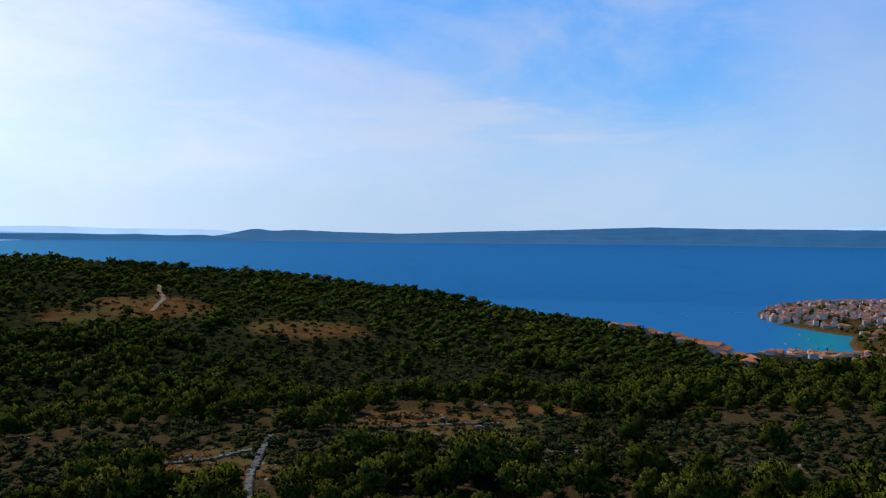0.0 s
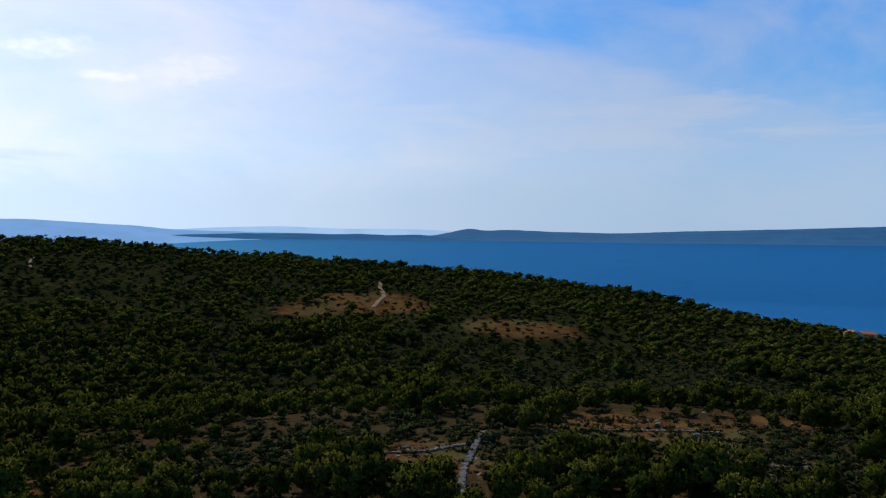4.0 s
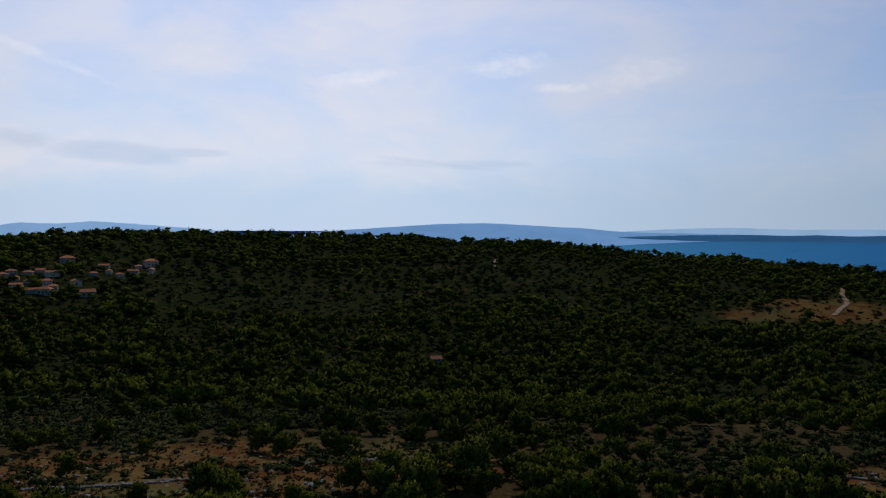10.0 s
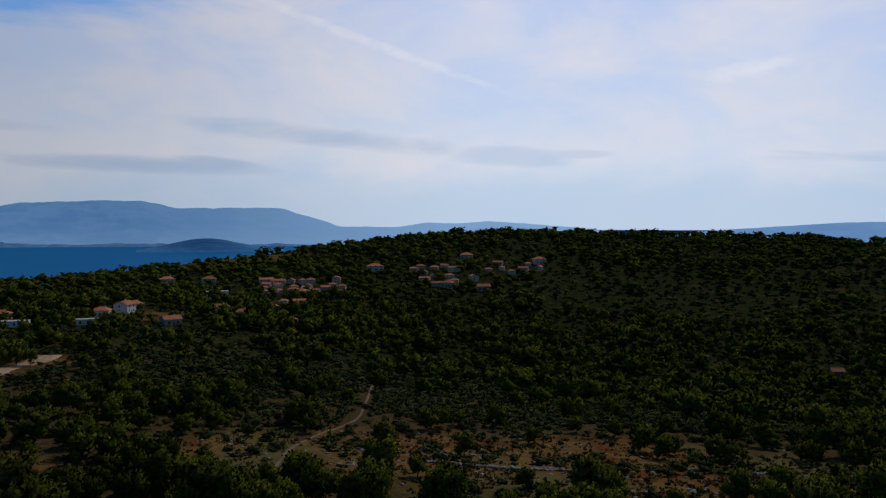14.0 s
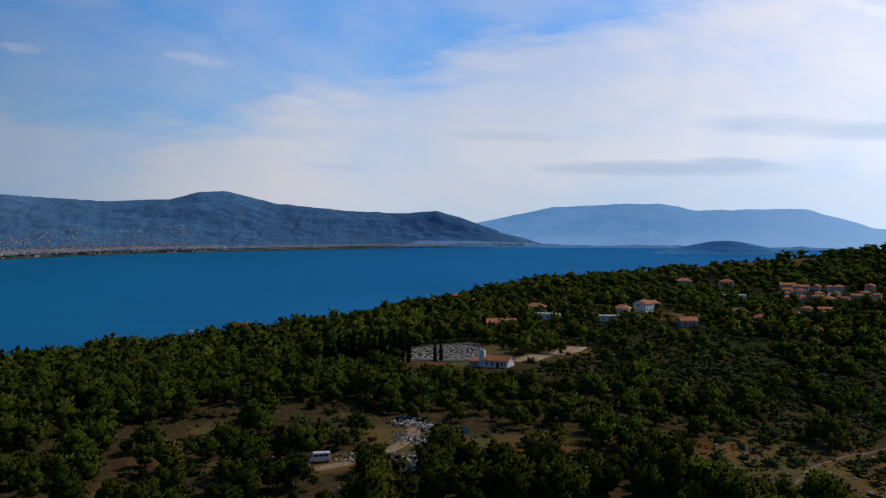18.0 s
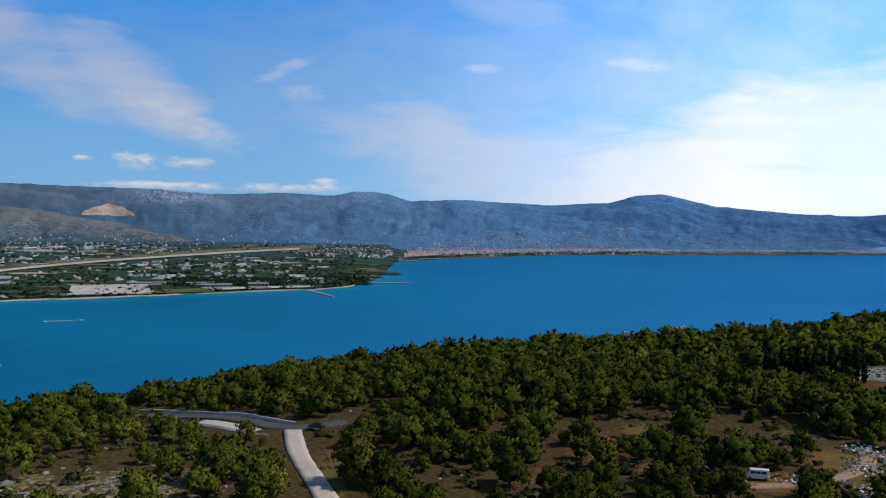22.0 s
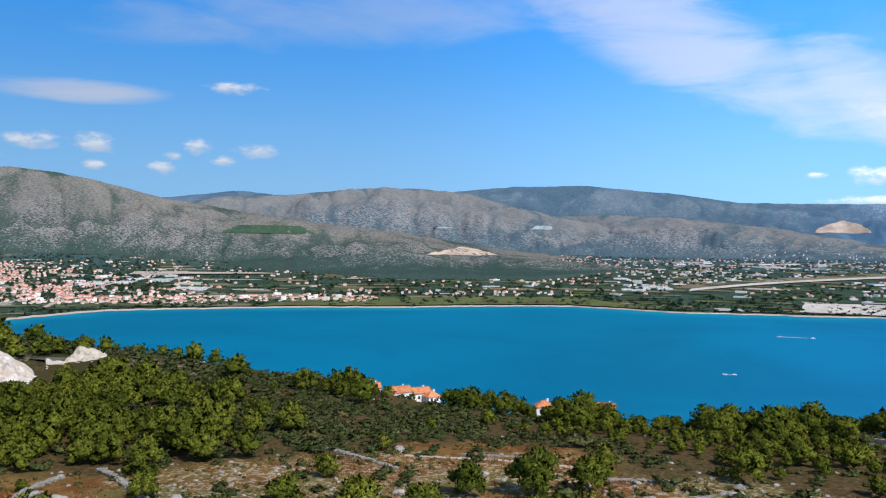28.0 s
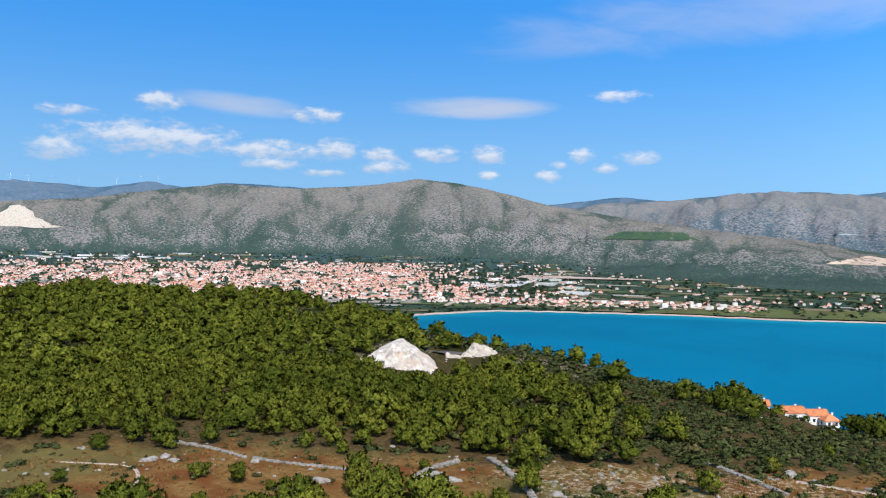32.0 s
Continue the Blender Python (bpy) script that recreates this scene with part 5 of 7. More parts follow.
def hangar(az, d, w, deep, h, turn, label):
    """A long shed with a shallow roof, a row of doors and a lean-to."""
    ob = tagged(new("hangar"), label, "hangar", "hangars at the seaplane base")
    for name, ww, dd, hh, at, mat in (("wall", w, deep, h, (0, 0, 0), M_shed_wall), ("lean_to", w * 0.9, 7, h * 0.45, (0, -deep / 2 - 3.5, 0), M_apron), ("eaves", w + 1.5, deep + 1.5, 0.7, (0, 0, h + 0.004), M_concrete)):
        bm = bmesh.new()
        box(bm, ww, dd, hh, at)
        part(name, bm, mat, ob)
    bm = roof_mesh(w, deep, h * 0.22, "gable", 0.3, 0.6)
    bmesh.ops.translate(bm, verts=bm.verts, vec=(0, 0, h + 0.9))
    part("roof", bm, M_shed_roof, ob)
    count = max(3, int(w / 12))
    for k in range(count):
        bm = bmesh.new()
        box(bm, w / count * 0.8, 0.3, h * 0.42, (-w / 2 + (k + 0.5) * w / count, -deep / 2 - 0.15, h * 0.50))
        part("window_band", bm, M_glass_dark, ob)
    x, y, z = far_place(np.array(az), np.array(d), plain_z(np.array(az), np.array(d)))
    ob.matrix_world = Matrix.Translation((x, y, z + 0.5)) @ Matrix.Rotation(radians(az + turn), 4, "Z")


M_shed_wall = grainy("weathered_shed_wall", (0.16, 0.16, 0.15), (0.24, 0.235, 0.22), 0.1, bump=0)
M_shed_roof = grainy("grey_shed_roof", (0.20, 0.21, 0.215), (0.30, 0.305, 0.31), 0.08, bump=0)
hangar(147.6, 2800, 92, 34, 11, 4, "long dark hangar with a grey roof by the water")
hangar(144.9, 2810, 62, 30, 13, -2, "tall pale-roofed hangar beside the slipway")
hangar(152.0, 2980, 104, 16, 6, 6, "long low barrack with a grey roof behind the apron")
hangar(148.6, 2960, 90, 15, 6, 4, "long low barrack with a grey roof under the pines")


def beach():
    az = np.arange(138.5, 207, 0.2)
    a, u = np.meshgrid(az, np.linspace(0, 1, 3))
    wide = 3 + 20 * np.clip(fbm(a * 0.8, a * 0 + 4, 3, 15) + 0.05, 0, 1) + 16 * np.clip((a - 198) / 5, 0, 1)
    d = coast(a) - 6 + wide * u
    ob = mesh_from("beach", far_place(a, d, 0.6 + 3.2 * u).reshape(-1, 3), grid_quads(3, len(az)), M_gravel, (), True)
    tagged(ob, "thin pale pebble beach along the far shore", "beach", kind="structure")


beach()


def bay_shore():
    az = np.arange(97, 135.6, 0.15)
    a, u = np.meshgrid(az, np.linspace(0, 1, 8))
    d = coast(a) - 4 + (60 + 640 * u * np.clip((a - 100) / 14, 0.15, 1)) * u
    ob = mesh_from("bay_shore", far_place(a, d, plain_z(a, d) + 1.5).reshape(-1, 3), grid_quads(8, len(az)), M_bay_ground, (), True)
    tagged(ob, "built-up pale shore of streets, yards and gardens", "town ground", kind="structure")


M_bay_ground = grainy("bay_town_yards", (0.34, 0.31, 0.31), (0.20, 0.21, 0.22), 0.05, (0.10, 0.14, 0.15), 0.012, bump=0)
bay_shore()
far_patch("approach_road", "pale road to the bridge across the plain", [(205.0, 2500, 5), (200.3, 3760, 12), (200.0, 3780, 12), (204.6, 2500, 5)], M_gravel, "road", 5)
far_patch("earthworks", "pale levelled earth beside the road", [(200.0, 4200, 20), (190.5, 4250, 22), (191.5, 4330, 24), (199.5, 4480, 26)], M_gravel, "earthworks", 7)
far_patch("earthworks", "pale cut along the hill's foot", [(183.5, 4300, 24), (176.6, 4700, 34), (176.8, 4850, 40), (183.0, 4480, 30)], M_spoil, "earthworks", 12)


def on_hill(name, label, side, az, el, half_az, half_el, material, category, power=2.0, pinch=0.8):
    """A scar or field lying on the side of a far hill."""
    u, v = np.meshgrid(np.linspace(-1, 1, 18), np.linspace(-1, 1, 12))
    squeeze = 1 - pinch * np.clip(v * 0.5 + 0.5, 0, 1) ** power + 0.12 * fbm(u * 0 + 3, v * 3, 2, 6)
    a = az + half_az * u * squeeze
    want = np.tan(np.radians(el + half_el * (v + 0.25 * fbm(u * 2.5, v * 2 + 5, 3, 9))))
    steps = np.linspace(0.01, 1.0, 120)
    d, z = np.array([HILLSIDE[side](a, 0 * a + k) for k in steps]).transpose(1, 0, 2, 3)
    first = np.argmax((z - EYE_Z) / d >= want, axis=0)
    d = np.take_along_axis(d, first[None], 0)[0] - 25
    ob = mesh_from(name, far_place(a, d, EYE_Z + d * want).reshape(-1, 3), grid_quads(12, 18), material, (), True)
    return tagged(ob, label, category, kind="structure")


on_hill("quarry_scar", "tan quarry scar on the blue ridge", "ridge_north", 154.2, 1.0, 1.5, 0.36, M_spoil_pink, "quarry")
on_hill("quarry_scar", "pale quarry on the scrub hill", "hill_above_town", 178.2, -0.78, 2.3, 0.26, M_spoil_pink, "quarry", 1.2)
on_hill("quarry_scar", "white limestone quarry beside the town", "hill_above_town", 231.8, 1.05, 3.0, 0.62, M_spoil, "quarry", 0.35)
on_hill("vineyard", "dark green vineyard on the hillside", "hill_above_town", 191.2, 0.55, 3.0, 0.26, M_vine, "vineyard", 0.8, 0.25)
on_hill("dam", "white retaining wall between two hills", "hills_inland", 172.8, 0.85, 0.8, 0.12, M_hazy_wall, "dam", 0.6, 0.3)
on_hill("terrace", "pale terraced cut on the far hills", "hills_inland", 179.5, 0.8, 1.6, 0.05, M_hazy_wall, "terrace", 0.5)

# ---- trees ----
def ico():
    p = (1 + 5**0.5) / 2
    v = np.array([(-1, p, 0), (1, p, 0), (-1, -p, 0), (1, -p, 0), (0, -1, p), (0, 1, p), (0, -1, -p), (0, 1, -p), (p, 0, -1), (p, 0, 1), (-p, 0, -1), (-p, 0, 1)], float)
    f = [(0, 11, 5), (0, 5, 1), (0, 1, 7), (0, 7, 10), (0, 10, 11), (1, 5, 9), (5, 11, 4), (11, 10, 2), (10, 7, 6), (7, 1, 8), (3, 9, 4), (3, 4, 2), (3, 2, 6), (3, 6, 8), (3, 8, 9), (4, 9, 5), (2, 4, 11), (6, 2, 10), (8, 6, 7), (9, 8, 1)]
    return v / np.linalg.norm(v[0]), np.array(f)


ICO_V, ICO_F = ico()
OCT_V = np.array([(1, 0, 0), (0, 1, 0), (-1, 0, 0), (0, -1, 0), (0, 0, 1), (0, 0, -1)], float)
OCT_F = np.array([(0, 1, 4), (1, 2, 4), (2, 3, 4), (3, 0, 4), (1, 0, 5), (2, 1, 5), (3, 2, 5), (0, 3, 5)])


def leafy(rng, lobes, radii, tufts, tuft_size, flat=0.85, middle=(0, 0, 0.35), rise=0.45):
    """A crown of soft lobes: each an uneven core under overlapping sprays that lift outwards and up from it."""
    vs, fs, ns, n = [], [], [], 0
    middle = np.array(middle, float)

    def facing(p, c):
        out, far = p - c, p - middle
        out = out / (np.linalg.norm(out, axis=1)[:, None] + 1e-9)
        far = far / (np.linalg.norm(far, axis=1)[:, None] + 1e-9)
        d = 0.5 * out + 0.5 * far + (0, 0, 0.05)
        return d / np.linalg.norm(d, axis=1)[:, None]

    for c, rad in zip(np.asarray(lobes, float), radii):
        turn = rng.uniform(0, 6.28)
        v = OCT_V * rng.uniform(0.62, 0.82, (6, 1)) * rad * (1, 1, flat) @ np.array([[math.cos(turn), -math.sin(turn), 0], [math.sin(turn), math.cos(turn), 0], [0, 0, 1]]) + c
        vs.append(v)
        ns.append(facing(v, c))
        fs.append(OCT_F + n)
        n += 6
        if not tufts:
            continue
        o = rng.normal(size=(tufts, 3)) + (0, 0, 0.55)
        o /= np.linalg.norm(o, axis=1)[:, None]
        slide = np.cross(o, rng.normal(size=(tufts, 3)))
        slide /= np.linalg.norm(slide, axis=1)[:, None] + 1e-9
        along = 0.75 * slide + 0.55 * o + (0, 0, rise)
        along /= np.linalg.norm(along, axis=1)[:, None]
        side = np.cross(along, o)
        side /= np.linalg.norm(side, axis=1)[:, None] + 1e-9
        size = tuft_size * rng.uniform(0.55, 1.5, (tufts, 1))
        root = c + o * rad * (1, 1, flat) * rng.uniform(0.72, 0.98, (tufts, 1)) - along * size * 0.35
        tri = np.stack([root - side * size * 0.5, root + side * size * 0.5, root + along * size * 1.25], 1)
        up = facing(root, c)
        wrong = (np.cross(tri[:, 1] - tri[:, 0], tri[:, 2] - tri[:, 0]) * up).sum(1) < 0
        tri[wrong] = tri[wrong][:, [1, 0, 2]]
        vs.append(tri.reshape(-1, 3))
        ns.append(np.repeat(up, 3, 0))
        fs.append(np.arange(tufts * 3).reshape(-1, 3) + n)
        n += tufts * 3
    return np.concatenate(vs), np.concatenate(fs), np.concatenate(ns)


def pine_shape(seed, lobes, tufts, tuft_size=0.075):
    """A pine crown one metre high: an uneven dome of rounded heads, with gaps between them."""
    rng = np.random.default_rng(seed)
    lean, broad = rng.uniform(-0.08, 0.08, 2), rng.uniform(0.36, 0.50)
    heads = rng.uniform(0, 6.28, 3)
    centres, radii = [], []
    for k in range(lobes):
        h = (k + 0.5) / lobes
        az = k * 2.4 + rng.uniform(-0.6, 0.6)
        out = rng.uniform(0.35, 1.1) if lobes > 4 else rng.uniform(0.2, 0.7)
        swell = 1 + 0.30 * max(math.cos(az - q) for q in heads) - 0.15
        girth = broad * swell * math.sin(math.pi * min(1, 0.30 + 0.58 * h)) ** 0.55
        rad = 0.60 * lobes ** -0.40 * rng.uniform(0.75, 1.2)
        reach = max(girth - rad * 0.4, 0) * out
        centres.append((math.cos(az) * reach + lean[0] * h, math.sin(az) * reach + lean[1] * h, 0.24 + 0.50 * h + rng.uniform(-0.05, 0.06)))
        radii.append(rad)
    return leafy(rng, centres, radii, tufts, tuft_size)


def shrub_shape(seed, lobes, tufts, tuft_size=0.11):
    """A low evergreen bush one metre wide."""
    rng = np.random.default_rng(seed + 500)
    az, out = rng.uniform(0, 6.28, lobes), np.sqrt(rng.uniform(0, 1, lobes)) * 0.33
    centres = np.stack([np.cos(az) * out, np.sin(az) * out, rng.uniform(0.10, 0.36, lobes)], 1)
    return leafy(rng, centres, rng.uniform(0.18, 0.28, lobes), tufts, tuft_size, 0.85, (0, 0, 0.1))


def joined(shapes, places, turns, scales, tints):
    """Arrays of many pieces set out as one mesh: places, faces, a tint for each piece, and the leaves' normals where the shapes have them."""
    vs, fs, ts, ns, n = [], [], [], [], 0
    for k, (sv, sf, *sn) in enumerate(shapes):
        pick = np.arange(len(places)) % len(shapes) == k
        p, a, s = places[pick], turns[pick], scales[pick]
        c, q = np.cos(a)[:, None], np.sin(a)[:, None]
        x = sv[None, :, 0] * c - sv[None, :, 1] * q
        y = sv[None, :, 0] * q + sv[None, :, 1] * c
        v = np.stack([x * s[:, :1], y * s[:, :1], np.broadcast_to(sv[None, :, 2], x.shape) * s[:, 1:2]], -1) + p[:, None, :]
        vs.append(v.reshape(-1, 3))
        for m in sn:
            ns.append(np.stack([m[None, :, 0] * c - m[None, :, 1] * q, m[None, :, 0] * q + m[None, :, 1] * c, np.broadcast_to(m[None, :, 2], x.shape)], -1).reshape(-1, 3))
        fs.append((sf[None] + (np.arange(len(p)) * len(sv))[:, None, None]).reshape(-1, 3) + n)
        ts.append(np.repeat(tints[pick], len(sv)))
        n += len(p) * len(sv)
    return np.concatenate(vs), np.concatenate(fs), np.concatenate(ts), np.concatenate(ns) if ns else None


ROAD = [(139.6, 158), (140.3, 168), (141.4, 186), (142.2, 203), (142.5, 216), (142.6, 226)]
BEND = [(139.2, 232), (141.4, 227), (143.4, 228.5), (144.9, 233), (146.4, 241), (148.7, 252), (152.6, 266)]
TRACK = [(81.5, 180), (80.5, 195), (79.2, 222), (77.0, 238), (75.2, 246), (74.9, 275), (74.3, 345)]
LANE = [(19.0, 726), (18.7, 742), (18.2, 770), (18.6, 800), (18.5, 835)]


def line_points(rows, n=60):
    pts = np.array([(-math.sin(radians(a)) * r, math.cos(radians(a)) * r) for a, r in rows])
    seg = np.concatenate([[0], np.cumsum(np.hypot(*np.diff(pts, axis=0).T))])
    t = np.linspace(0, seg[-1], n)
    fine = np.stack([np.interp(t, seg, pts[:, 0]), np.interp(t, seg, pts[:, 1])], 1)
    k = max(1, n // 9)
    padded = np.concatenate([2 * fine[0] - fine[k:0:-1], fine, 2 * fine[-1] - fine[-2:-k - 2:-1]])
    return np.stack([np.convolve(padded[:, c], np.ones(2 * k + 1) / (2 * k + 1), "valid") for c in (0, 1)], 1)


for rows, wide in ((ROAD, 7.5), (BEND, 7.0), (TRACK, 2.2), (LANE, 4.0)):
    KEEP_CLEAR += [(x, y, wide) for x, y in line_points(rows, 50)]


def scatter(r0, r1, spacing, seed, az0=-60, az1=300):
    """Places on a shaken grid within two distances and two bearings."""
    rng = np.random.default_rng(seed)
    g = np.arange(-r1, r1, spacing)
    x, y = np.meshgrid(g, g)
    x, y = (x + rng.uniform(-0.48, 0.48, x.shape) * spacing).ravel(), (y + rng.uniform(-0.48, 0.48, y.shape) * spacing).ravel()
    r, az = np.hypot(x, y), bearing_of(x, y)
    ok = (r > r0) & (r < r1) & (az > az0) & (az < az1) & (r < np.minimum(blend(az, SHORE_R) - 30, blend(az, RIDGE_R) + 55))
    x, y, r, az = x[ok], y[ok], r[ok], az[ok]
    for cx, cy, rad in KEEP_CLEAR:
        ok = np.hypot(x - cx, y - cy) > rad
        x, y, r, az = x[ok], y[ok], r[ok], az[ok]
    return x, y, r, az, rng


MACCHIA = [(188, 260, 14, 62), (173, 215, 8, 25), (-12, 225, 22, 45), (20, 215, 12, 40), (72, 340, 30, 105), (87, 420, 14, 100), (0, 560, 16, 60), (38, 800, 9, 80), (10, 640, 8, 60), (185, 400, 30, 90), (57, 700, 10, 90), (202, 520, 6, 80)]
DENSE = [(213, 300, 18, 75), (128, 350, 22, 100), (112, 275, 14, 32), (-22, 420, 14, 120), (155, 240, 16, 25), (100, 262, 16, 18), (148.8, 205, 3.4, 22)]
# woods with gaps of bare earth between the trees
SPARSE = [(106, 200, 10, 26), (60, 215, 34, 60), (86, 520, 14, 130), (70, 420, 18, 90)]
# lower trees: bearing, distance, half width, half depth
LOW = [(168, 228, 15, 34), (152, 240, 6, 20), (101, 288, 9, 30), (146, 205, 3.5, 22), (207.5, 345, 3.5, 25), (182.3, 305, 2.5, 35), (111, 318, 4, 30)]


def grow(r0, r1, spacing, seed, pine_shapes, shrub_shapes, name, bare_backs=True):
    x, y, r, az, rng = scatter(r0, r1, spacing, seed, -33 if bare_backs else -60, 239 if bare_backs else 300)
    open_here, low_here, dense = inside(az, r, OPEN), inside(az, r, MACCHIA), inside(az, r, DENSE)
    stand = value_noise(x / 26, y / 26, 91)
    pine_share = np.clip(0.62 + 0.55 * (stand - 0.5) * 2 - 0.72 * low_here + 0.5 * dense, 0.04, 0.97)
    gap = np.clip((0.6 * value_noise(x / 15, y / 15, 57) + 0.4 * value_noise(x / 6, y / 6, 58) - 0.24 - 0.10 * inside(az, r, SPARSE)) / 0.1, 0, 1)
    roll = rng.uniform(0, 1, len(x))
    share = np.full(len(x), 0.09)
    for a, d, wa, wr, k in THIN:
        share = np.where(((az - a) / wa) ** 2 + ((r - d) / wr) ** 2 < 1.3, np.maximum(share, k), share)
    kept = roll < (1 - (1 - share) * open_here) * (0.94 + 0.06 * dense) * np.maximum(np.maximum(gap, dense), np.clip((r - 420) / 200, 0, 1))
    is_pine = rng.uniform(0, 1, len(x)) < pine_share * (1 - 0.8 * open_here)
    z = ground_z(x, y)
    tint = np.clip(0.5 * value_noise(x / 40, y / 40, 17) + 0.5 * rng.uniform(0, 1, len(x)), 0, 1)
    # lower tint around bearing 115 paints the side-lit plants' shade
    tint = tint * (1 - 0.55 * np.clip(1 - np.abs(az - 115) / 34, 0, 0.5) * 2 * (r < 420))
    size = np.clip(np.exp(rng.normal(-0.03, 0.27, len(x))), 0.5, 1.55) * (0.85 + 0.35 * stand) * (1 - 0.35 * open_here * rng.uniform(0, 1, len(x)))
    size = size * (1 - 0.48 * inside(az, r, LOW))
    p = np.stack([x, y, z], 1)
    return p, size, tint, kept & is_pine, kept & ~is_pine, r, rng


def plant(name, label, p, size, tint, which, rng, shapes, material, height, width, sink, category):
    if not which.any():
        return
    q, s = p[which].copy(), size[which]
    q[:, 2] -= sink
    v, f, t, leaf = joined(shapes, q, rng.uniform(0, 6.28, len(q)), np.stack([s * width, s * height], 1), tint[which])
    tagged(mesh_from(name, v, f, material, {"tint": t}, True, leaf), label, category, kind="stuff")


PINE_FINE = [pine_shape(k, 20, 64, 0.055) for k in range(10)]
PINE_MID = [pine_shape(20 + k, 9, 26, 0.075) for k in range(10)]
PINE_FAR = [pine_shape(40 + k, 4, 12, 0.13) for k in range(8)]
PINE_TINY = [pine_shape(60 + k, 2, 5, 0.2) for k in range(8)]
PINE_DOT = [pine_shape(80 + k, 1, 3, 0.3) for k in range(8)]
SHRUB_MID = [shrub_shape(k, 5, 8, 0.12) for k in range(8)]
SHRUB_LOW = [shrub_shape(60 + k, 3, 13, 0.12) for k in range(8)]
SHRUB_FAR = [shrub_shape(20 + k, 2, 8, 0.16) for k in range(8)]
SHRUB_TINY = [shrub_shape(40 + k, 1, 5, 0.3) for k in range(6)]


def bark_mesh(seed):
    """A tapered, slightly bent trunk one metre high with limbs."""
    rng = random.Random(seed)
    bm = bmesh.new()

    def limb(a, b, ra, rb, sides=7):
        a, b = Vector(a), Vector(b)
        q = (b - a).to_track_quat("Z", "Y")
        rings = []
        for p, rad in ((a, ra), ((a + b) / 2 + Vector((rng.uniform(-0.01, 0.01), rng.uniform(-0.01, 0.01), 0)), (ra + rb) / 2), (b, rb)):
            rings.append([bm.verts.new(p + q @ Vector((math.cos(k * 6.283 / sides) * rad, math.sin(k * 6.283 / sides) * rad, 0))) for k in range(sides)])
        for lo, hi in zip(rings, rings[1:]):
            for k in range(sides):
                bm.faces.new((lo[k], lo[(k + 1) % sides], hi[(k + 1) % sides], hi[k]))

    limb((0, 0, -0.05), (0.01, 0, 0.4), 0.028, 0.02)
    limb((0.01, 0, 0.4), (0, 0.01, 0.8), 0.02, 0.008)
    for k in range(5):
        a, h = k * 1.9 + rng.uniform(-0.4, 0.4), 0.22 + 0.1 * k
        limb((0.005, 0, h), (math.cos(a) * 0.26, math.sin(a) * 0.26, h + 0.14), 0.010, 0.004, 5)
    me = bpy.data.meshes.new("trunk")
    bm.to_mesh(me)
    bm.free()
    me.materials.append(M_bark)
    return me


FIELD_PINES = [(227.0, 219, 5.0), (223.5, 225, 4.2), (220.8, 192, 4.0), (216.3, 180, 2.6), (209.2, 181, 2.4), (229.3, 195, 3.4), (230.4, 187, 3.6), (214.4, 175, 2.6), (226.2, 240, 6.0), (219.1, 237, 5.6), (183.5, 212, 4.6), (206.0, 196, 3.0)]


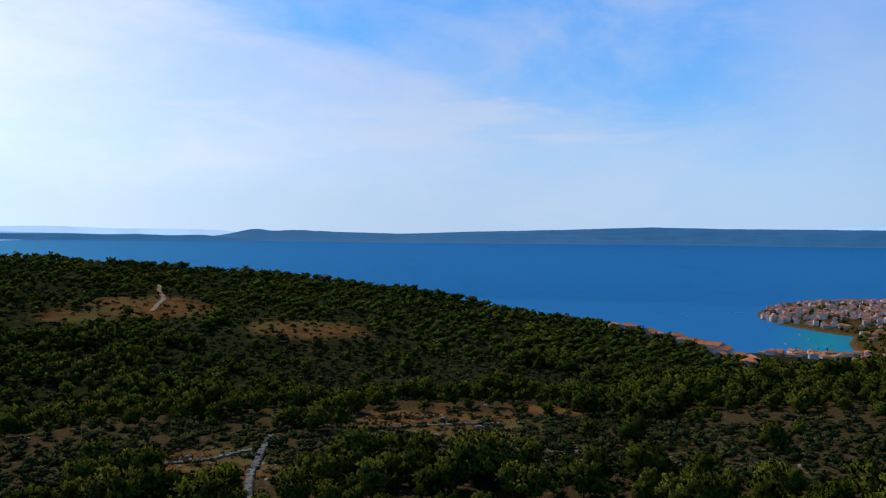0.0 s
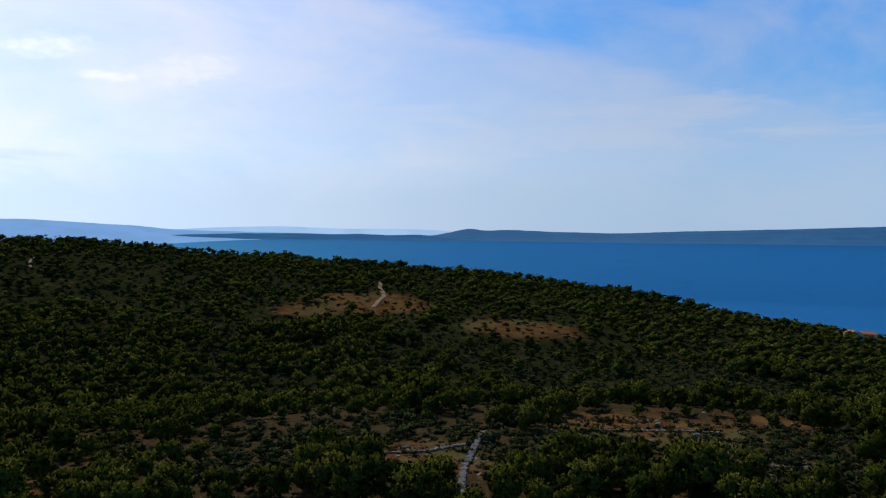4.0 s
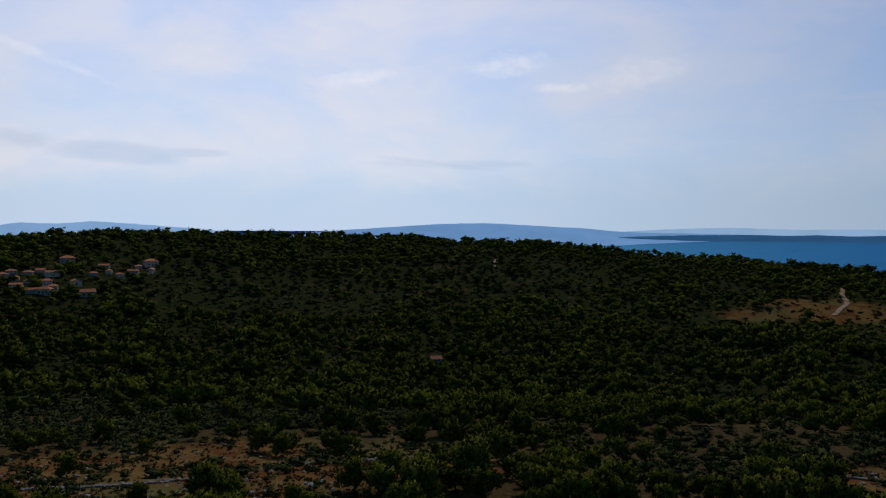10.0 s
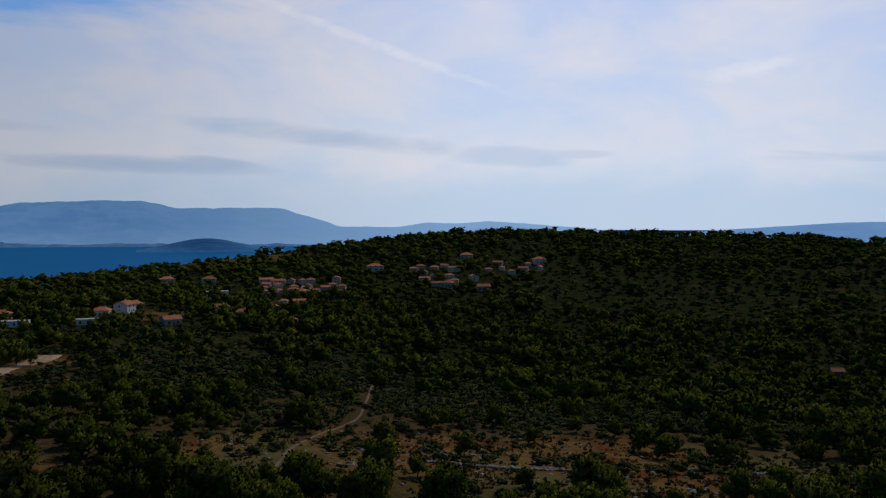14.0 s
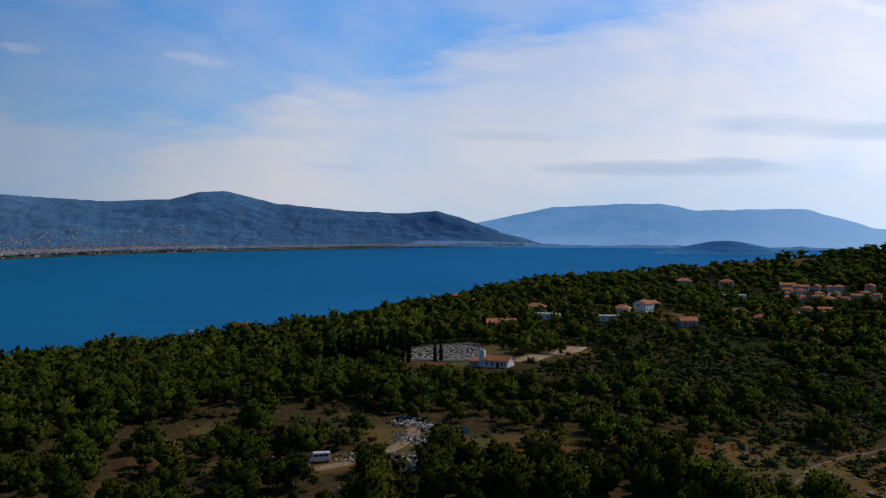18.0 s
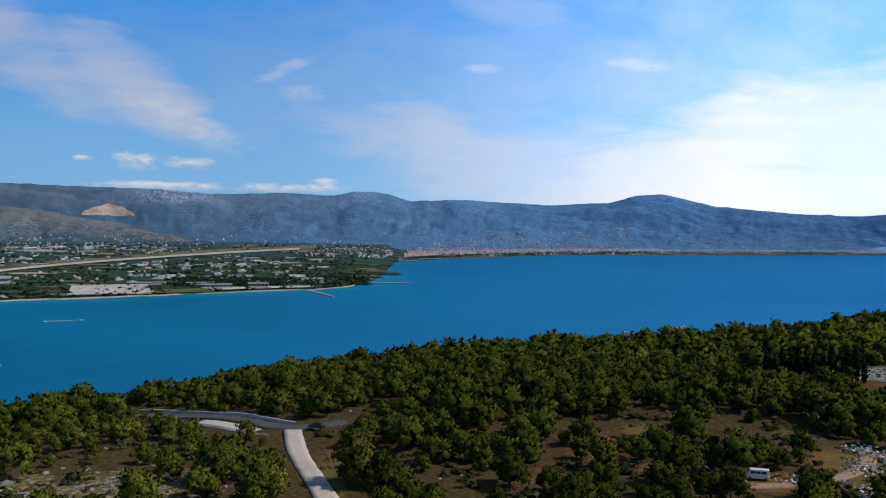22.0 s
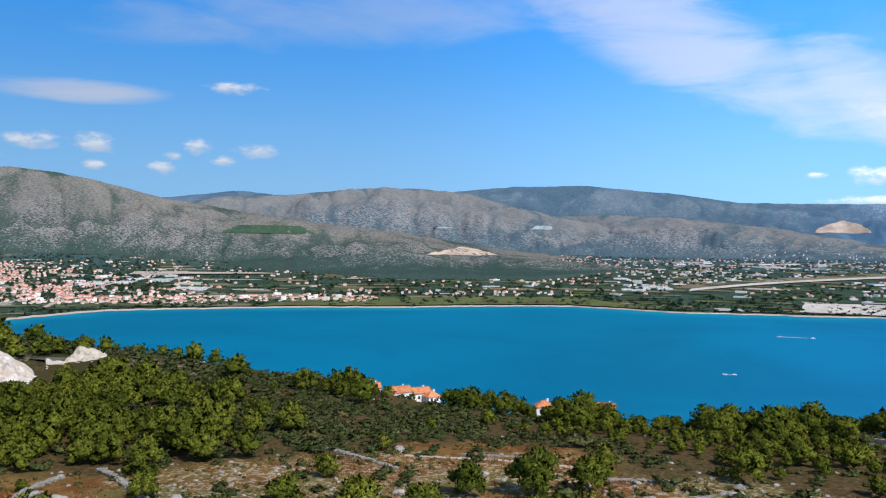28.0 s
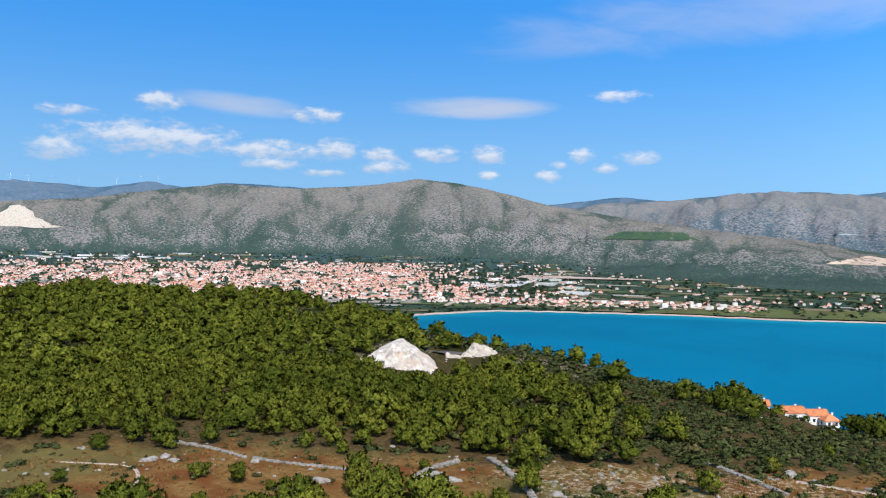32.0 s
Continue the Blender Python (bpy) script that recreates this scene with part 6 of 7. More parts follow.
def single_pines(p, size, tint, which, rng, limit):
    """The pines nearest the hovering point, each a tree of its own."""
    idx = np.nonzero(which)[0]
    idx = idx[np.argsort(np.hypot(p[idx, 0], p[idx, 1]))][:limit]
    crowns, shady, trunks = [], [], [bark_mesh(k) for k in range(4)]
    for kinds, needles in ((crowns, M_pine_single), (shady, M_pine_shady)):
        for v, f, leaf in PINE_FINE:
            ob = mesh_from("crown_shape", v, f, needles, (), True, leaf)
            kinds.append(ob.data)
            bpy.data.objects.remove(ob)
    for n, i in enumerate(idx):
        tree = tagged(new("pine_tree"), "green pine with a rounded clumpy crown" if size[i] < 1.15 else "tall green pine with a broad clumpy crown", "pine tree", "pines on the near slope")
        h = 7.6 * size[i]
        # bearings whose trees take the painted-shade needles
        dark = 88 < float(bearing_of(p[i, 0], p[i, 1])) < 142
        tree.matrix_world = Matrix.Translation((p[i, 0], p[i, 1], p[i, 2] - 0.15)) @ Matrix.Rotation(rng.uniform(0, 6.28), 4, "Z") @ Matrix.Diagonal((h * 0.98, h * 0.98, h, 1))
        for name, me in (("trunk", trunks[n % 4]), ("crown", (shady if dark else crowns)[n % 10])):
            o = new(name, me)
            o.parent = tree
    for n, (az, r, h) in enumerate(FIELD_PINES):
        tree = tagged(new("pine_tree"), "small round green pine alone in the dry grass", "pine tree", "pines in the field")
        tree.matrix_world = Matrix.Translation(spot(az, r, -0.15)) @ Matrix.Rotation(n * 1.7, 4, "Z") @ Matrix.Diagonal((h * 1.15, h * 1.15, h, 1))
        for name, me in (("trunk", trunks[n % 4]), ("crown", crowns[n % 10])):
            new(name, me).parent = tree
    for n in range(15):
        tree = tagged(new("umbrella_pine"), "dark umbrella pine with a bare trunk near the chapel", "pine tree", "umbrella pines by the chapel")
        h = 6.6 + (n * 7 % 5) * 0.8
        tree.matrix_world = Matrix.Translation(spot(95.6 + n * 0.21 + 0.16 * (n * 7 % 4), 342 + (n * 11 % 30), -0.15)) @ Matrix.Rotation(n * 2.1, 4, "Z") @ Matrix.Diagonal((h * 0.8, h * 0.8, h, 1))
        new("trunk", trunks[n % 4]).parent = tree
        crown = new("crown", crowns[(n + 3) % 10])
        crown.parent, crown.location, crown.scale = tree, (0, 0, 0.14), (1.2, 1.2, 0.9)
    for n in range(16):
        tree = tagged(new("umbrella_pine"), "small umbrella pine standing alone on the ridge", "pine tree", "pines on the skyline")
        az, h = 44.0 + n * 0.72 + 0.5 * math.sin(n * 2.3), 4.6 + (n * 5 % 4) * 0.7
        tree.matrix_world = Matrix.Translation(spot(az, float(blend(np.array(az), RIDGE_R)) + 4, -0.2)) @ Matrix.Rotation(n * 1.9, 4, "Z") @ Matrix.Diagonal((h, h, h, 1))
        new("trunk", trunks[n % 4]).parent = tree
        crown = new("crown", crowns[(n + 5) % 10])
        crown.parent, crown.location, crown.scale = tree, (0, 0, 0.40), (1.1, 1.1, 0.62)
    left = which.copy()
    left[idx] = False
    return left


def grow_all():
    p, size, tint, pines, shrubs, r, rng = grow(150, 335, 5.6, 1, None, None, "")
    pines = single_pines(p, size, tint, pines, rng, 290)
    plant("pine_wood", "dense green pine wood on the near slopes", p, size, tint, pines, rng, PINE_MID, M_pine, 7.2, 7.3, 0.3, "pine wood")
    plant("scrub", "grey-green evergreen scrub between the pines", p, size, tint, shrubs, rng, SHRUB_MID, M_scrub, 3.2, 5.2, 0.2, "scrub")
    x, y, r, az, rng = scatter(158, 400, 3.3, 21, -30, 236)
    ok = (inside(az, r, MACCHIA) * (1 - 0.72 * inside(az, r, OPEN)) > rng.uniform(0, 1, len(x)) * 1.1) & (value_noise(x / 7, y / 7, 63) > 0.2)
    p, tint = np.stack([x, y, ground_z(x, y)], 1), rng.uniform(0, 1, len(x))
    plant("scrub", "dense low evergreen scrub on the stony slopes", p, np.exp(rng.normal(0, 0.3, len(x))), tint, ok, rng, SHRUB_LOW, M_scrub, 2.6, 3.8, 0.25, "scrub")
    x, y, r, az, rng = scatter(158, 262, 3.6, 23, -30, 236)
    low = inside(az, r, OPEN) > 0.3
    lush = np.where((az > 86) & (az < 176), 0.40, 0.20)
    ok = low & (rng.uniform(0, 1, len(x)) < lush) & (value_noise(x / 8, y / 8, 65) > 0.3)
    p, tint = np.stack([x, y, ground_z(x, y)], 1), rng.uniform(0, 1, len(x))
    plant("scrub", "low bushes and herbs dotted over the dry clearings", p, np.exp(rng.normal(-0.1, 0.35, len(x))), tint, ok, rng, SHRUB_LOW, M_scrub, 1.7, 2.5, 0.2, "scrub")
    p, size, tint, pines, shrubs, r, rng = grow(335, 640, 5.9, 2, None, None, "")
    plant("pine_wood", "dark green pine wood in the valley", p, size, tint, pines, rng, PINE_FAR, M_pine_far, 7.4, 9.2, 0.3, "pine wood")
    plant("scrub", "grey-green scrub on the valley's slopes", p, size, tint, shrubs, rng, SHRUB_FAR, M_scrub_far, 3.8, 8.4, 0.2, "scrub")
    p, size, tint, pines, shrubs, r, rng = grow(640, 1120, 7.6, 3, None, None, "")
    plant("pine_wood", "dark pine wood on the far ridge", p, size, tint, pines, rng, PINE_TINY, M_pine_far, 5.6, 9.0, 0.2, "pine wood")
    plant("scrub", "dark scrub on the far ridge", p, size, tint, shrubs, rng, SHRUB_TINY, M_scrub_far, 3.4, 9.5, 0.2, "scrub")


grow_all()


# ---- roads and tracks ----
def strip(name, label, rows, width, material, category, lift=0.12, n=70, kind="structure"):
    """A road or path laid along the ground."""
    pts = line_points(rows, n)
    way = np.gradient(pts, axis=0)
    way /= np.linalg.norm(way, axis=1)[:, None]
    side = np.stack([-way[:, 1], way[:, 0]], 1)
    across = np.linspace(-0.5, 0.5, 5)
    wob = width * (1 + 0.12 * fbm(np.arange(n) * 0.4, np.zeros(n) + 3, 3, 3))
    g = pts[:, None, :] + side[:, None, :] * (across[None, :, None] * wob[:, None, None])
    z = ground_z(g[..., 0], g[..., 1]).max(axis=1, keepdims=True) * np.ones((1, 5)) + lift
    v = np.concatenate([g, z[..., None]], -1)
    skirt = v.copy()
    skirt[..., 2] -= 1.5
    rim = np.concatenate([skirt[:, :1], v, skirt[:, -1:]], 1)
    return tagged(mesh_from(name, rim.reshape(-1, 3), grid_quads(n, 7), material, (), True), label, category, kind=kind)


def wall_along(name, label, rows, height, thick, material, n=40):
    """A low solid wall following the ground."""
    pts = line_points(rows, n)
    way = np.gradient(pts, axis=0)
    way /= np.linalg.norm(way, axis=1)[:, None]
    side = np.stack([-way[:, 1], way[:, 0]], 1) * thick / 2
    z = ground_z(pts[:, 0], pts[:, 1])
    rows3 = [np.column_stack([pts + side * s, z + h]) for s, h in ((-1, -1), (-1, height), (1, height), (1, -1))]
    return tagged(mesh_from(name, np.stack(rows3, 1).reshape(-1, 3), grid_quads(n, 4), material), label, "wall", kind="structure")


strip("road", "pale gravel road through the pines", ROAD, 4.7, M_pale_road, "road", 0.3)
strip("road", "dark asphalt bend behind a pale wall", BEND, 5.4, M_asphalt, "road", 0.35)
wall_along("retaining_wall", "pale concrete wall along the road's bend", [(142.4, 231.5), (144.0, 235.5), (146.0, 246.5), (148.4, 259), (152.4, 275)], 0.9, 0.5, M_concrete)
strip("layby", "white gravel lay-by inside the bend", [(145.0, 226), (146.7, 232), (148.6, 241)], 5.0, M_pale_road, "lay-by", 0.25)
wall_along("kerb_wall", "low pale concrete edge of the lay-by", [(144.2, 222.5), (146.6, 227.5), (148.8, 237)], 0.3, 0.3, M_concrete)
strip("track", "narrow yellow earth track between olive terraces", TRACK, 0.8, M_trail, "track")
strip("lane", "pale earth lane over the brown field", LANE, 4.2, M_earth, "lane")
strip("lane", "pale footpath on the ridge", [(40.4, 830), (40.4, 862), (40.2, 880)], 2.4, M_earth, "lane")
strip("track", "earth track through the rubbish tip", [(112.5, 185), (109.0, 190), (106.5, 200), (105.4, 214), (106.0, 226)], 3.4, M_earth, "track")
strip("forecourt", "orange sandy ground beside the chapel", [(98.4, 322), (97.2, 338), (95.2, 352), (94.6, 376)], 10, M_sand, "forecourt")
strip("footpath", "pale footpath across the dry grass", [(229.5, 213), (227.5, 208), (225.2, 205), (224.6, 197), (224.9, 187)], 0.8, M_gravel, "footpath")
strip("footpath", "pale terrace path beside the field wall", [(168.0, 197), (172.0, 200), (176.5, 203), (182, 207)], 1.3, M_gravel, "footpath")
strip("village_street", "pale street between the village houses", [(79.0, 640), (78.9, 668), (78.7, 690)], 5.0, M_gravel, "street")

# ---- dry-stone walls, each of single stones ----
def stone_mesh(seed):
    rng = random.Random(seed)
    bm = bmesh.new()
    bmesh.ops.create_cube(bm, size=1.0)
    bmesh.ops.bevel(bm, geom=bm.edges[:], offset=0.16, segments=1, affect="EDGES")
    for v in bm.verts:
        v.co *= rng.uniform(0.82, 1.15)
    me = bpy.data.meshes.new("stone")
    bm.normal_update()
    bm.to_mesh(me)
    bm.free()
    me.materials.append(M_wallstone)
    return me


STONES = [stone_mesh(k) for k in range(6)]


def dry_wall(rows, courses, seed, size=0.75):
    pts = line_points(rows, 200)
    length = np.hypot(*np.diff(pts, axis=0).T).sum()
    n = max(4, int(length / (size * 0.9)))
    pts = line_points(rows, n)
    rng = random.Random(seed)
    thing = tagged(new("dry_stone_wall"), "grey dry-stone field wall, partly tumbled", "wall", "field walls")
    x0, y0 = pts[n // 2]
    thing.location = (x0, y0, float(ground_z(x0, y0)))
    for k in range(n):
        fallen = value_noise(k / 9.0, seed * 3.1, 3) < 0.22
        for c in range(1 if fallen else courses):
            for lane in (0, 1):
                o = new("stone", STONES[rng.randrange(6)])
                o.parent = thing
                s = size * rng.uniform(0.7, 1.25)
                x, y = pts[k] + np.array([rng.uniform(-0.2, 0.2), rng.uniform(-0.2, 0.2)]) * (3 if fallen else 1)
                x += (lane - 0.5) * size * 0.7
                o.location = Vector((x, y, float(ground_z(x, y)) + c * size * 0.55 + s * 0.2)) - thing.location
                o.rotation_euler, o.scale = (rng.uniform(-0.3, 0.3), rng.uniform(-0.3, 0.3), rng.uniform(0, 6.3)), (s * 1.25, s, s * 0.75)
    return thing


for n, (rows, courses) in enumerate((
        ([(222.8, 227), (220, 214), (218.1, 206)], 1), ([(217.4, 205), (213.5, 199), (209.5, 193)], 1), ([(206.9, 178), (206.6, 188), (205.4, 197), (203.8, 203)], 2), ([(201.6, 206), (200.8, 200), (199.1, 181), (198.4, 170)], 2),
        ([(168.6, 173), (166, 174.5), (163.4, 177.5), (161.6, 185)], 2), ([(168.2, 191), (164.4, 193)], 1), ([(188, 219), (186.4, 213), (182.6, 196)], 1), ([(12.9, 169), (12.8, 186), (12.2, 205), (11.4, 228)], 2),
        ([(4, 236), (0, 239), (-4, 246)], 1), ([(20, 205), (16, 206), (12.5, 214)], 1), ([(70.5, 198), (64, 196), (58, 198)], 1), ([(87, 265), (83.5, 268)], 2), ([(178, 207), (172, 205)], 1), ([(156, 186), (152.5, 190)], 1), ([(54, 209), (47, 212)], 1))):
    dry_wall(rows, courses, n + 1)


# ---- loose rocks ----
def rocks():
    rng = np.random.default_rng(9)
    n = 26000
    az, r = rng.uniform(-30, 236, n), rng.uniform(155, 420, n)
    ok = rng.uniform(0, 1, n) < 0.05 + 0.85 * inside(az, r, STONY) + 0.5 * inside(az, r, ROCKY) + 0.22 * inside(az, r, OPEN)
    az, r = az[ok], r[ok]
    x, y = -np.sin(np.radians(az)) * r, np.cos(np.radians(az)) * r
    ok = value_noise(x / 5, y / 5, 21) > 0.52
    x, y = x[ok], y[ok]
    n = len(x)
    shapes = [(ICO_V * rng.uniform(0.7, 1.2, (12, 1)), ICO_F) for k in range(8)]
    s = rng.uniform(0.25, 0.75, n) * (1 + (rng.uniform(0, 1, n) > 0.94) * 1.2)
    v, f, t, leaf = joined(shapes, np.stack([x, y, ground_z(x, y) + s * 0.1], 1), rng.uniform(0, 6.28, n), np.stack([s, s * 0.55], 1), rng.uniform(0, 1, n))
    tagged(mesh_from("loose_rocks", v, f, M_rock), "white limestone rocks scattered in the clearings", "rocks", kind="stuff")
    for a, d, w in ((205.5, 190, 2.6), (204.0, 186, 2.2), (213.0, 186, 2.4), (208.5, 188, 2.0), (224.0, 209, 2.6), (222.5, 206, 1.8), (207.8, 180, 1.7), (182.4, 212, 2.4), (160.4, 188, 2.4), (159.0, 184, 2.0), (165.5, 180, 1.6)):
        bm = bmesh.new()
        bmesh.ops.create_icosphere(bm, subdivisions=3, radius=1.0)
        for vert in bm.verts:
            vert.co *= 1 + 0.45 * noise.noise(vert.co * 1.7 + Vector((a, d, 0))) + 0.12 * noise.noise(vert.co * 5 + Vector((a, d, 0)))
            vert.co.z *= 0.42
        bmesh.ops.scale(bm, verts=bm.verts, vec=(w, w * 0.7, w))
        me = bpy.data.meshes.new("boulder")
        bm.to_mesh(me)
        bm.free()
        me.materials.append(M_rock)
        ob = tagged(new("boulder", me), "flat pale limestone outcrop in the dry grass", "rock", "limestone outcrops")
        stand(ob, a, d, a * 37 % 180, 0.25)


rocks()


# ---- the pit above the water ----
def heap(name, label, rows, depth, material, seed):
    """A cut rock face or heap: its crest by bearing, distance and height angle, sloping down towards the hovering point."""
    ka = np.array([q[0] for q in rows])
    order = np.argsort(ka)
    ka, kd, ke = (np.array([q[k] for q in rows])[order] for k in range(3))
    az = np.linspace(ka[0], ka[-1], 90)
    u = np.concatenate([np.linspace(0, 1, 36), [1.15, 1.4]])
    a, uu = np.meshgrid(az, u)
    d1, e1 = np.interp(a, ka, kd), np.interp(a, ka, ke)
    d = d1 + depth * (uu - 1)
    top = EYE_Z + d1 * np.tan(np.radians(e1))
    x, y = -np.sin(np.radians(a)) * d, np.cos(np.radians(a)) * d
    low = ground_z(x, y) - 1.5
    rise = np.where(uu <= 1, uu**0.8, 1 - (uu - 1) * 2.6)
    crag = 6.0 * np.abs(fbm(x / 8, y / 8, 4, seed)) + 2.2 * fbm(x / 2.2, y / 2.2, 3, seed + 5)
    z = low + np.maximum(top - low, 0.2) * rise + crag * np.sin(np.pi * np.clip(uu, 0, 1)) * 0.9
    tagged(mesh_from(name, np.stack([x, y, z], -1).reshape(-1, 3), grid_quads(len(u), len(az)), material, (), False), label, "quarry", kind="structure")


heap("quarry_face", "white freshly cut limestone face among the pines", [(205.2, 392, -8.6), (205.5, 394, -8.1), (205.9, 396, -7.75), (206.4, 398, -7.5), (206.7, 398, -7.2), (207.2, 400, -6.95), (207.6, 402, -6.65), (208.0, 402, -6.7), (208.6, 400, -6.98), (209.2, 400, -7.3), (209.8, 398, -7.75), (210.4, 394, -8.3), (210.7, 390, -8.8)], 46, M_cut, 4)
heap("spoil_heap", "grey-tan heap of dug earth", [(201.2, 446, -7.7), (201.6, 446, -7.3), (201.9, 446, -7.05), (202.4, 444, -6.92), (202.8, 442, -7.0), (203.2, 440, -7.4), (203.7, 434, -7.8), (204.3, 428, -8.4), (204.7, 424, -8.8)], 30, M_spoil, 14)
strip("pit_road", "dark asphalt in the pit", [(205.2, 418), (204.0, 428)], 9, M_asphalt, "road", 0.6)


# ---- vehicles ----
def plain(name, colour, rough=0.4, metal=0.0, spec=0.4):
    m, n, b = surface(name, rough, spec, metal)
    at = n.node("ShaderNodeTexCoord").outputs["Object"]
    n.put(b.inputs["Base Color"], n.mix(n.math("MULTIPLY", n.noise(at, 3.0).outputs[0], 0.35), colour, tuple(c * 0.7 for c in colour)))
    return m


M_paint_white, M_paint_black, M_paint_blue = plain("white_paint", (0.75, 0.76, 0.77)), plain("black_paint", (0.02, 0.02, 0.024), 0.25), plain("blue_plastic", (0.02, 0.14, 0.42), 0.5)
M_rubber, M_lamp_glass, M_grey_sheet = plain("rubber", (0.02, 0.02, 0.02), 0.9), plain("lamp_glass", (0.6, 0.58, 0.5), 0.15), plain("grey_sheet_metal", (0.20, 0.21, 0.22), 0.5)


def vehicle(name, label, paint, long, wide, high, van):
    ob = tagged(new(name), label, "van" if van else "car")
    bm = bmesh.new()
    side = [(-long / 2, 0.35), (-long / 2 + 0.05, 0.95), (-long * 0.28 if not van else -long * 0.40, 1.0), (-long * 0.14 if not van else -long * 0.30, high), (long * 0.30 if not van else long * 0.47, high), (long * 0.46, 1.0), (long / 2, 0.9), (long / 2, 0.35)]
    for s in (-1, 1):
        for x, z in side:
            bm.verts.new((x, s * wide / 2 * (0.88 if z > 1.2 else 1.0), z))
    bm.verts.ensure_lookup_table()
    k = len(side)
    for i in range(k):
        j = (i + 1) % k
        bm.faces.new((bm.verts[i], bm.verts[j], bm.verts[k + j], bm.verts[k + i]))
    bm.faces.new([bm.verts[i] for i in range(k)])
    bm.faces.new([bm.verts[k + i] for i in reversed(range(k))])
    bmesh.ops.recalc_face_normals(bm, faces=bm.faces)
    bmesh.ops.bevel(bm, geom=bm.edges[:], offset=0.06, segments=2, affect="EDGES")
    part("body", bm, paint, ob)
    for s in (-1, 1):
        for k in range(3 if van else 2):
            bm = bmesh.new()
            w = long * (0.20 if van else 0.17)
            box(bm, w, 0.06, (high - 1.1) * 0.75, (-long * 0.19 + k * (w + 0.12) + (0.15 if not van else 0), s * wide / 2 * 0.93, 1.08))
            part("side_window", bm, M_glass_dark, ob)
        bm = bmesh.new()
        box(bm, 0.08, 0.35, 0.2, (-long / 2 - 0.02, s * wide * 0.33, 0.65))
        part("headlight", bm, M_lamp_glass, ob)
        for fx in (-0.31, 0.31):
            bm = bmesh.new()
            bmesh.ops.create_cone(bm, cap_ends=True, segments=18, radius1=0.34, radius2=0.34, depth=0.24)
            bmesh.ops.rotate(bm, verts=bm.verts, matrix=Matrix.Rotation(math.pi / 2, 3, "X"))
            bmesh.ops.translate(bm, verts=bm.verts, vec=(fx * long, s * (wide / 2 - 0.1), 0.34))
            wheel = part("wheel", bm, M_rubber, ob)
            bm = bmesh.new()
            bmesh.ops.create_cone(bm, cap_ends=True, segments=12, radius1=0.2, radius2=0.16, depth=0.05)
            bmesh.ops.rotate(bm, verts=bm.verts, matrix=Matrix.Rotation(s * -math.pi / 2, 3, "X"))
            bmesh.ops.translate(bm, verts=bm.verts, vec=(fx * long, s * (wide / 2 + 0.03), 0.34))
            part("rim", bm, M_grey_sheet, wheel)
    bm = bmesh.new()
    x0 = -long * (0.35 if van else 0.21)
    box(bm, 0.05, wide * 0.78, (high - 1.1) * 0.8, (x0 - 0.04, 0, 1.06))
    part("windscreen", bm, M_glass_dark, ob)
    return ob


stand(vehicle("van", "white van parked at the rubbish tip", M_paint_white, 5.0, 1.95, 2.2, True), 111.9, 190.5, 6, -0.1)
stand(vehicle("car", "black car parked at the road's bend", M_paint_black, 4.3, 1.8, 1.5, False), 141.0, 224.5, -25, -0.5)
stand(vehicle("car", "abandoned blue car in the rubbish tip", M_paint_blue, 4.0, 1.75, 1.6, False), 103.8, 200, 30, -0.1)


# ---- rubbish tip ----
def tip():
    colours = (M_white, M_concrete, M_grey_sheet, M_earth, M_paint_blue, M_rock)
    for n, (a, d, wa, wr, count) in enumerate(((105.9, 224, 1.4, 5, 170), (104.6, 218, 1.3, 4, 120), (105.6, 206, 1.6, 5, 130), (108.8, 191, 2.2, 4, 150), (105.4, 186, 1.2, 7, 190), (103.6, 211, 1.2, 4, 80))):
        rng = np.random.default_rng(n)
        ob = tagged(new("rubbish_heap"), "heap of broken concrete, sheets and household rubbish", "rubbish heap", "rubbish heaps", "stuff")
        p0 = spot(a, d)
        ob.location = p0
        for c, mat in enumerate(colours):
            k = int(count * (0.36, 0.14, 0.08, 0.2, 0.05, 0.14)[c])
            aa, dd = a + rng.normal(0, wa * 0.45, k), d + rng.normal(0, wr * 0.5, k)
            x, y = -np.sin(np.radians(aa)) * dd, np.cos(np.radians(aa)) * dd
            bm = bmesh.new()
            for i in range(k):
                s = rng.uniform(0.18, 0.62)
                vs = box(bm, s * rng.uniform(0.6, 1.8), s, s * rng.uniform(0.15, 0.6), (0, 0, 0), rng.uniform(0, 6.28), 0.8)
                tilt = Matrix.Rotation(rng.uniform(-0.6, 0.6), 3, "X") @ Matrix.Rotation(rng.uniform(-0.5, 0.5), 3, "Y")
                bmesh.ops.rotate(bm, verts=vs, matrix=tilt)
                bmesh.ops.translate(bm, verts=vs, vec=Vector((x[i], y[i], float(ground_z(x[i], y[i])) + rng.uniform(0.0, 0.6))) - p0)
            part(("sheets", "slabs", "metal_scrap", "earth", "plastic", "rubble")[c], bm, mat, ob)
    tank = tagged(new("container"), "open grey metal skip in the tip", "skip")
    for name, w, d, h, at in (("floor", 4.2, 2.2, 0.15, (0, 0, 0)), ("side", 4.2, 0.12, 1.4, (0, -1.1, 0.15)), ("side", 4.2, 0.12, 1.4, (0, 1.1, 0.15)), ("end", 0.12, 2.0, 1.4, (-2.04, 0, 0.15)), ("end", 0.12, 2.0, 1.4, (2.04, 0, 0.15))):
        bm = bmesh.new()
        box(bm, w, d, h, at)
        part(name, bm, M_grey_sheet, tank)
    stand(tank, 102.4, 213, 15, 0.0)


tip()


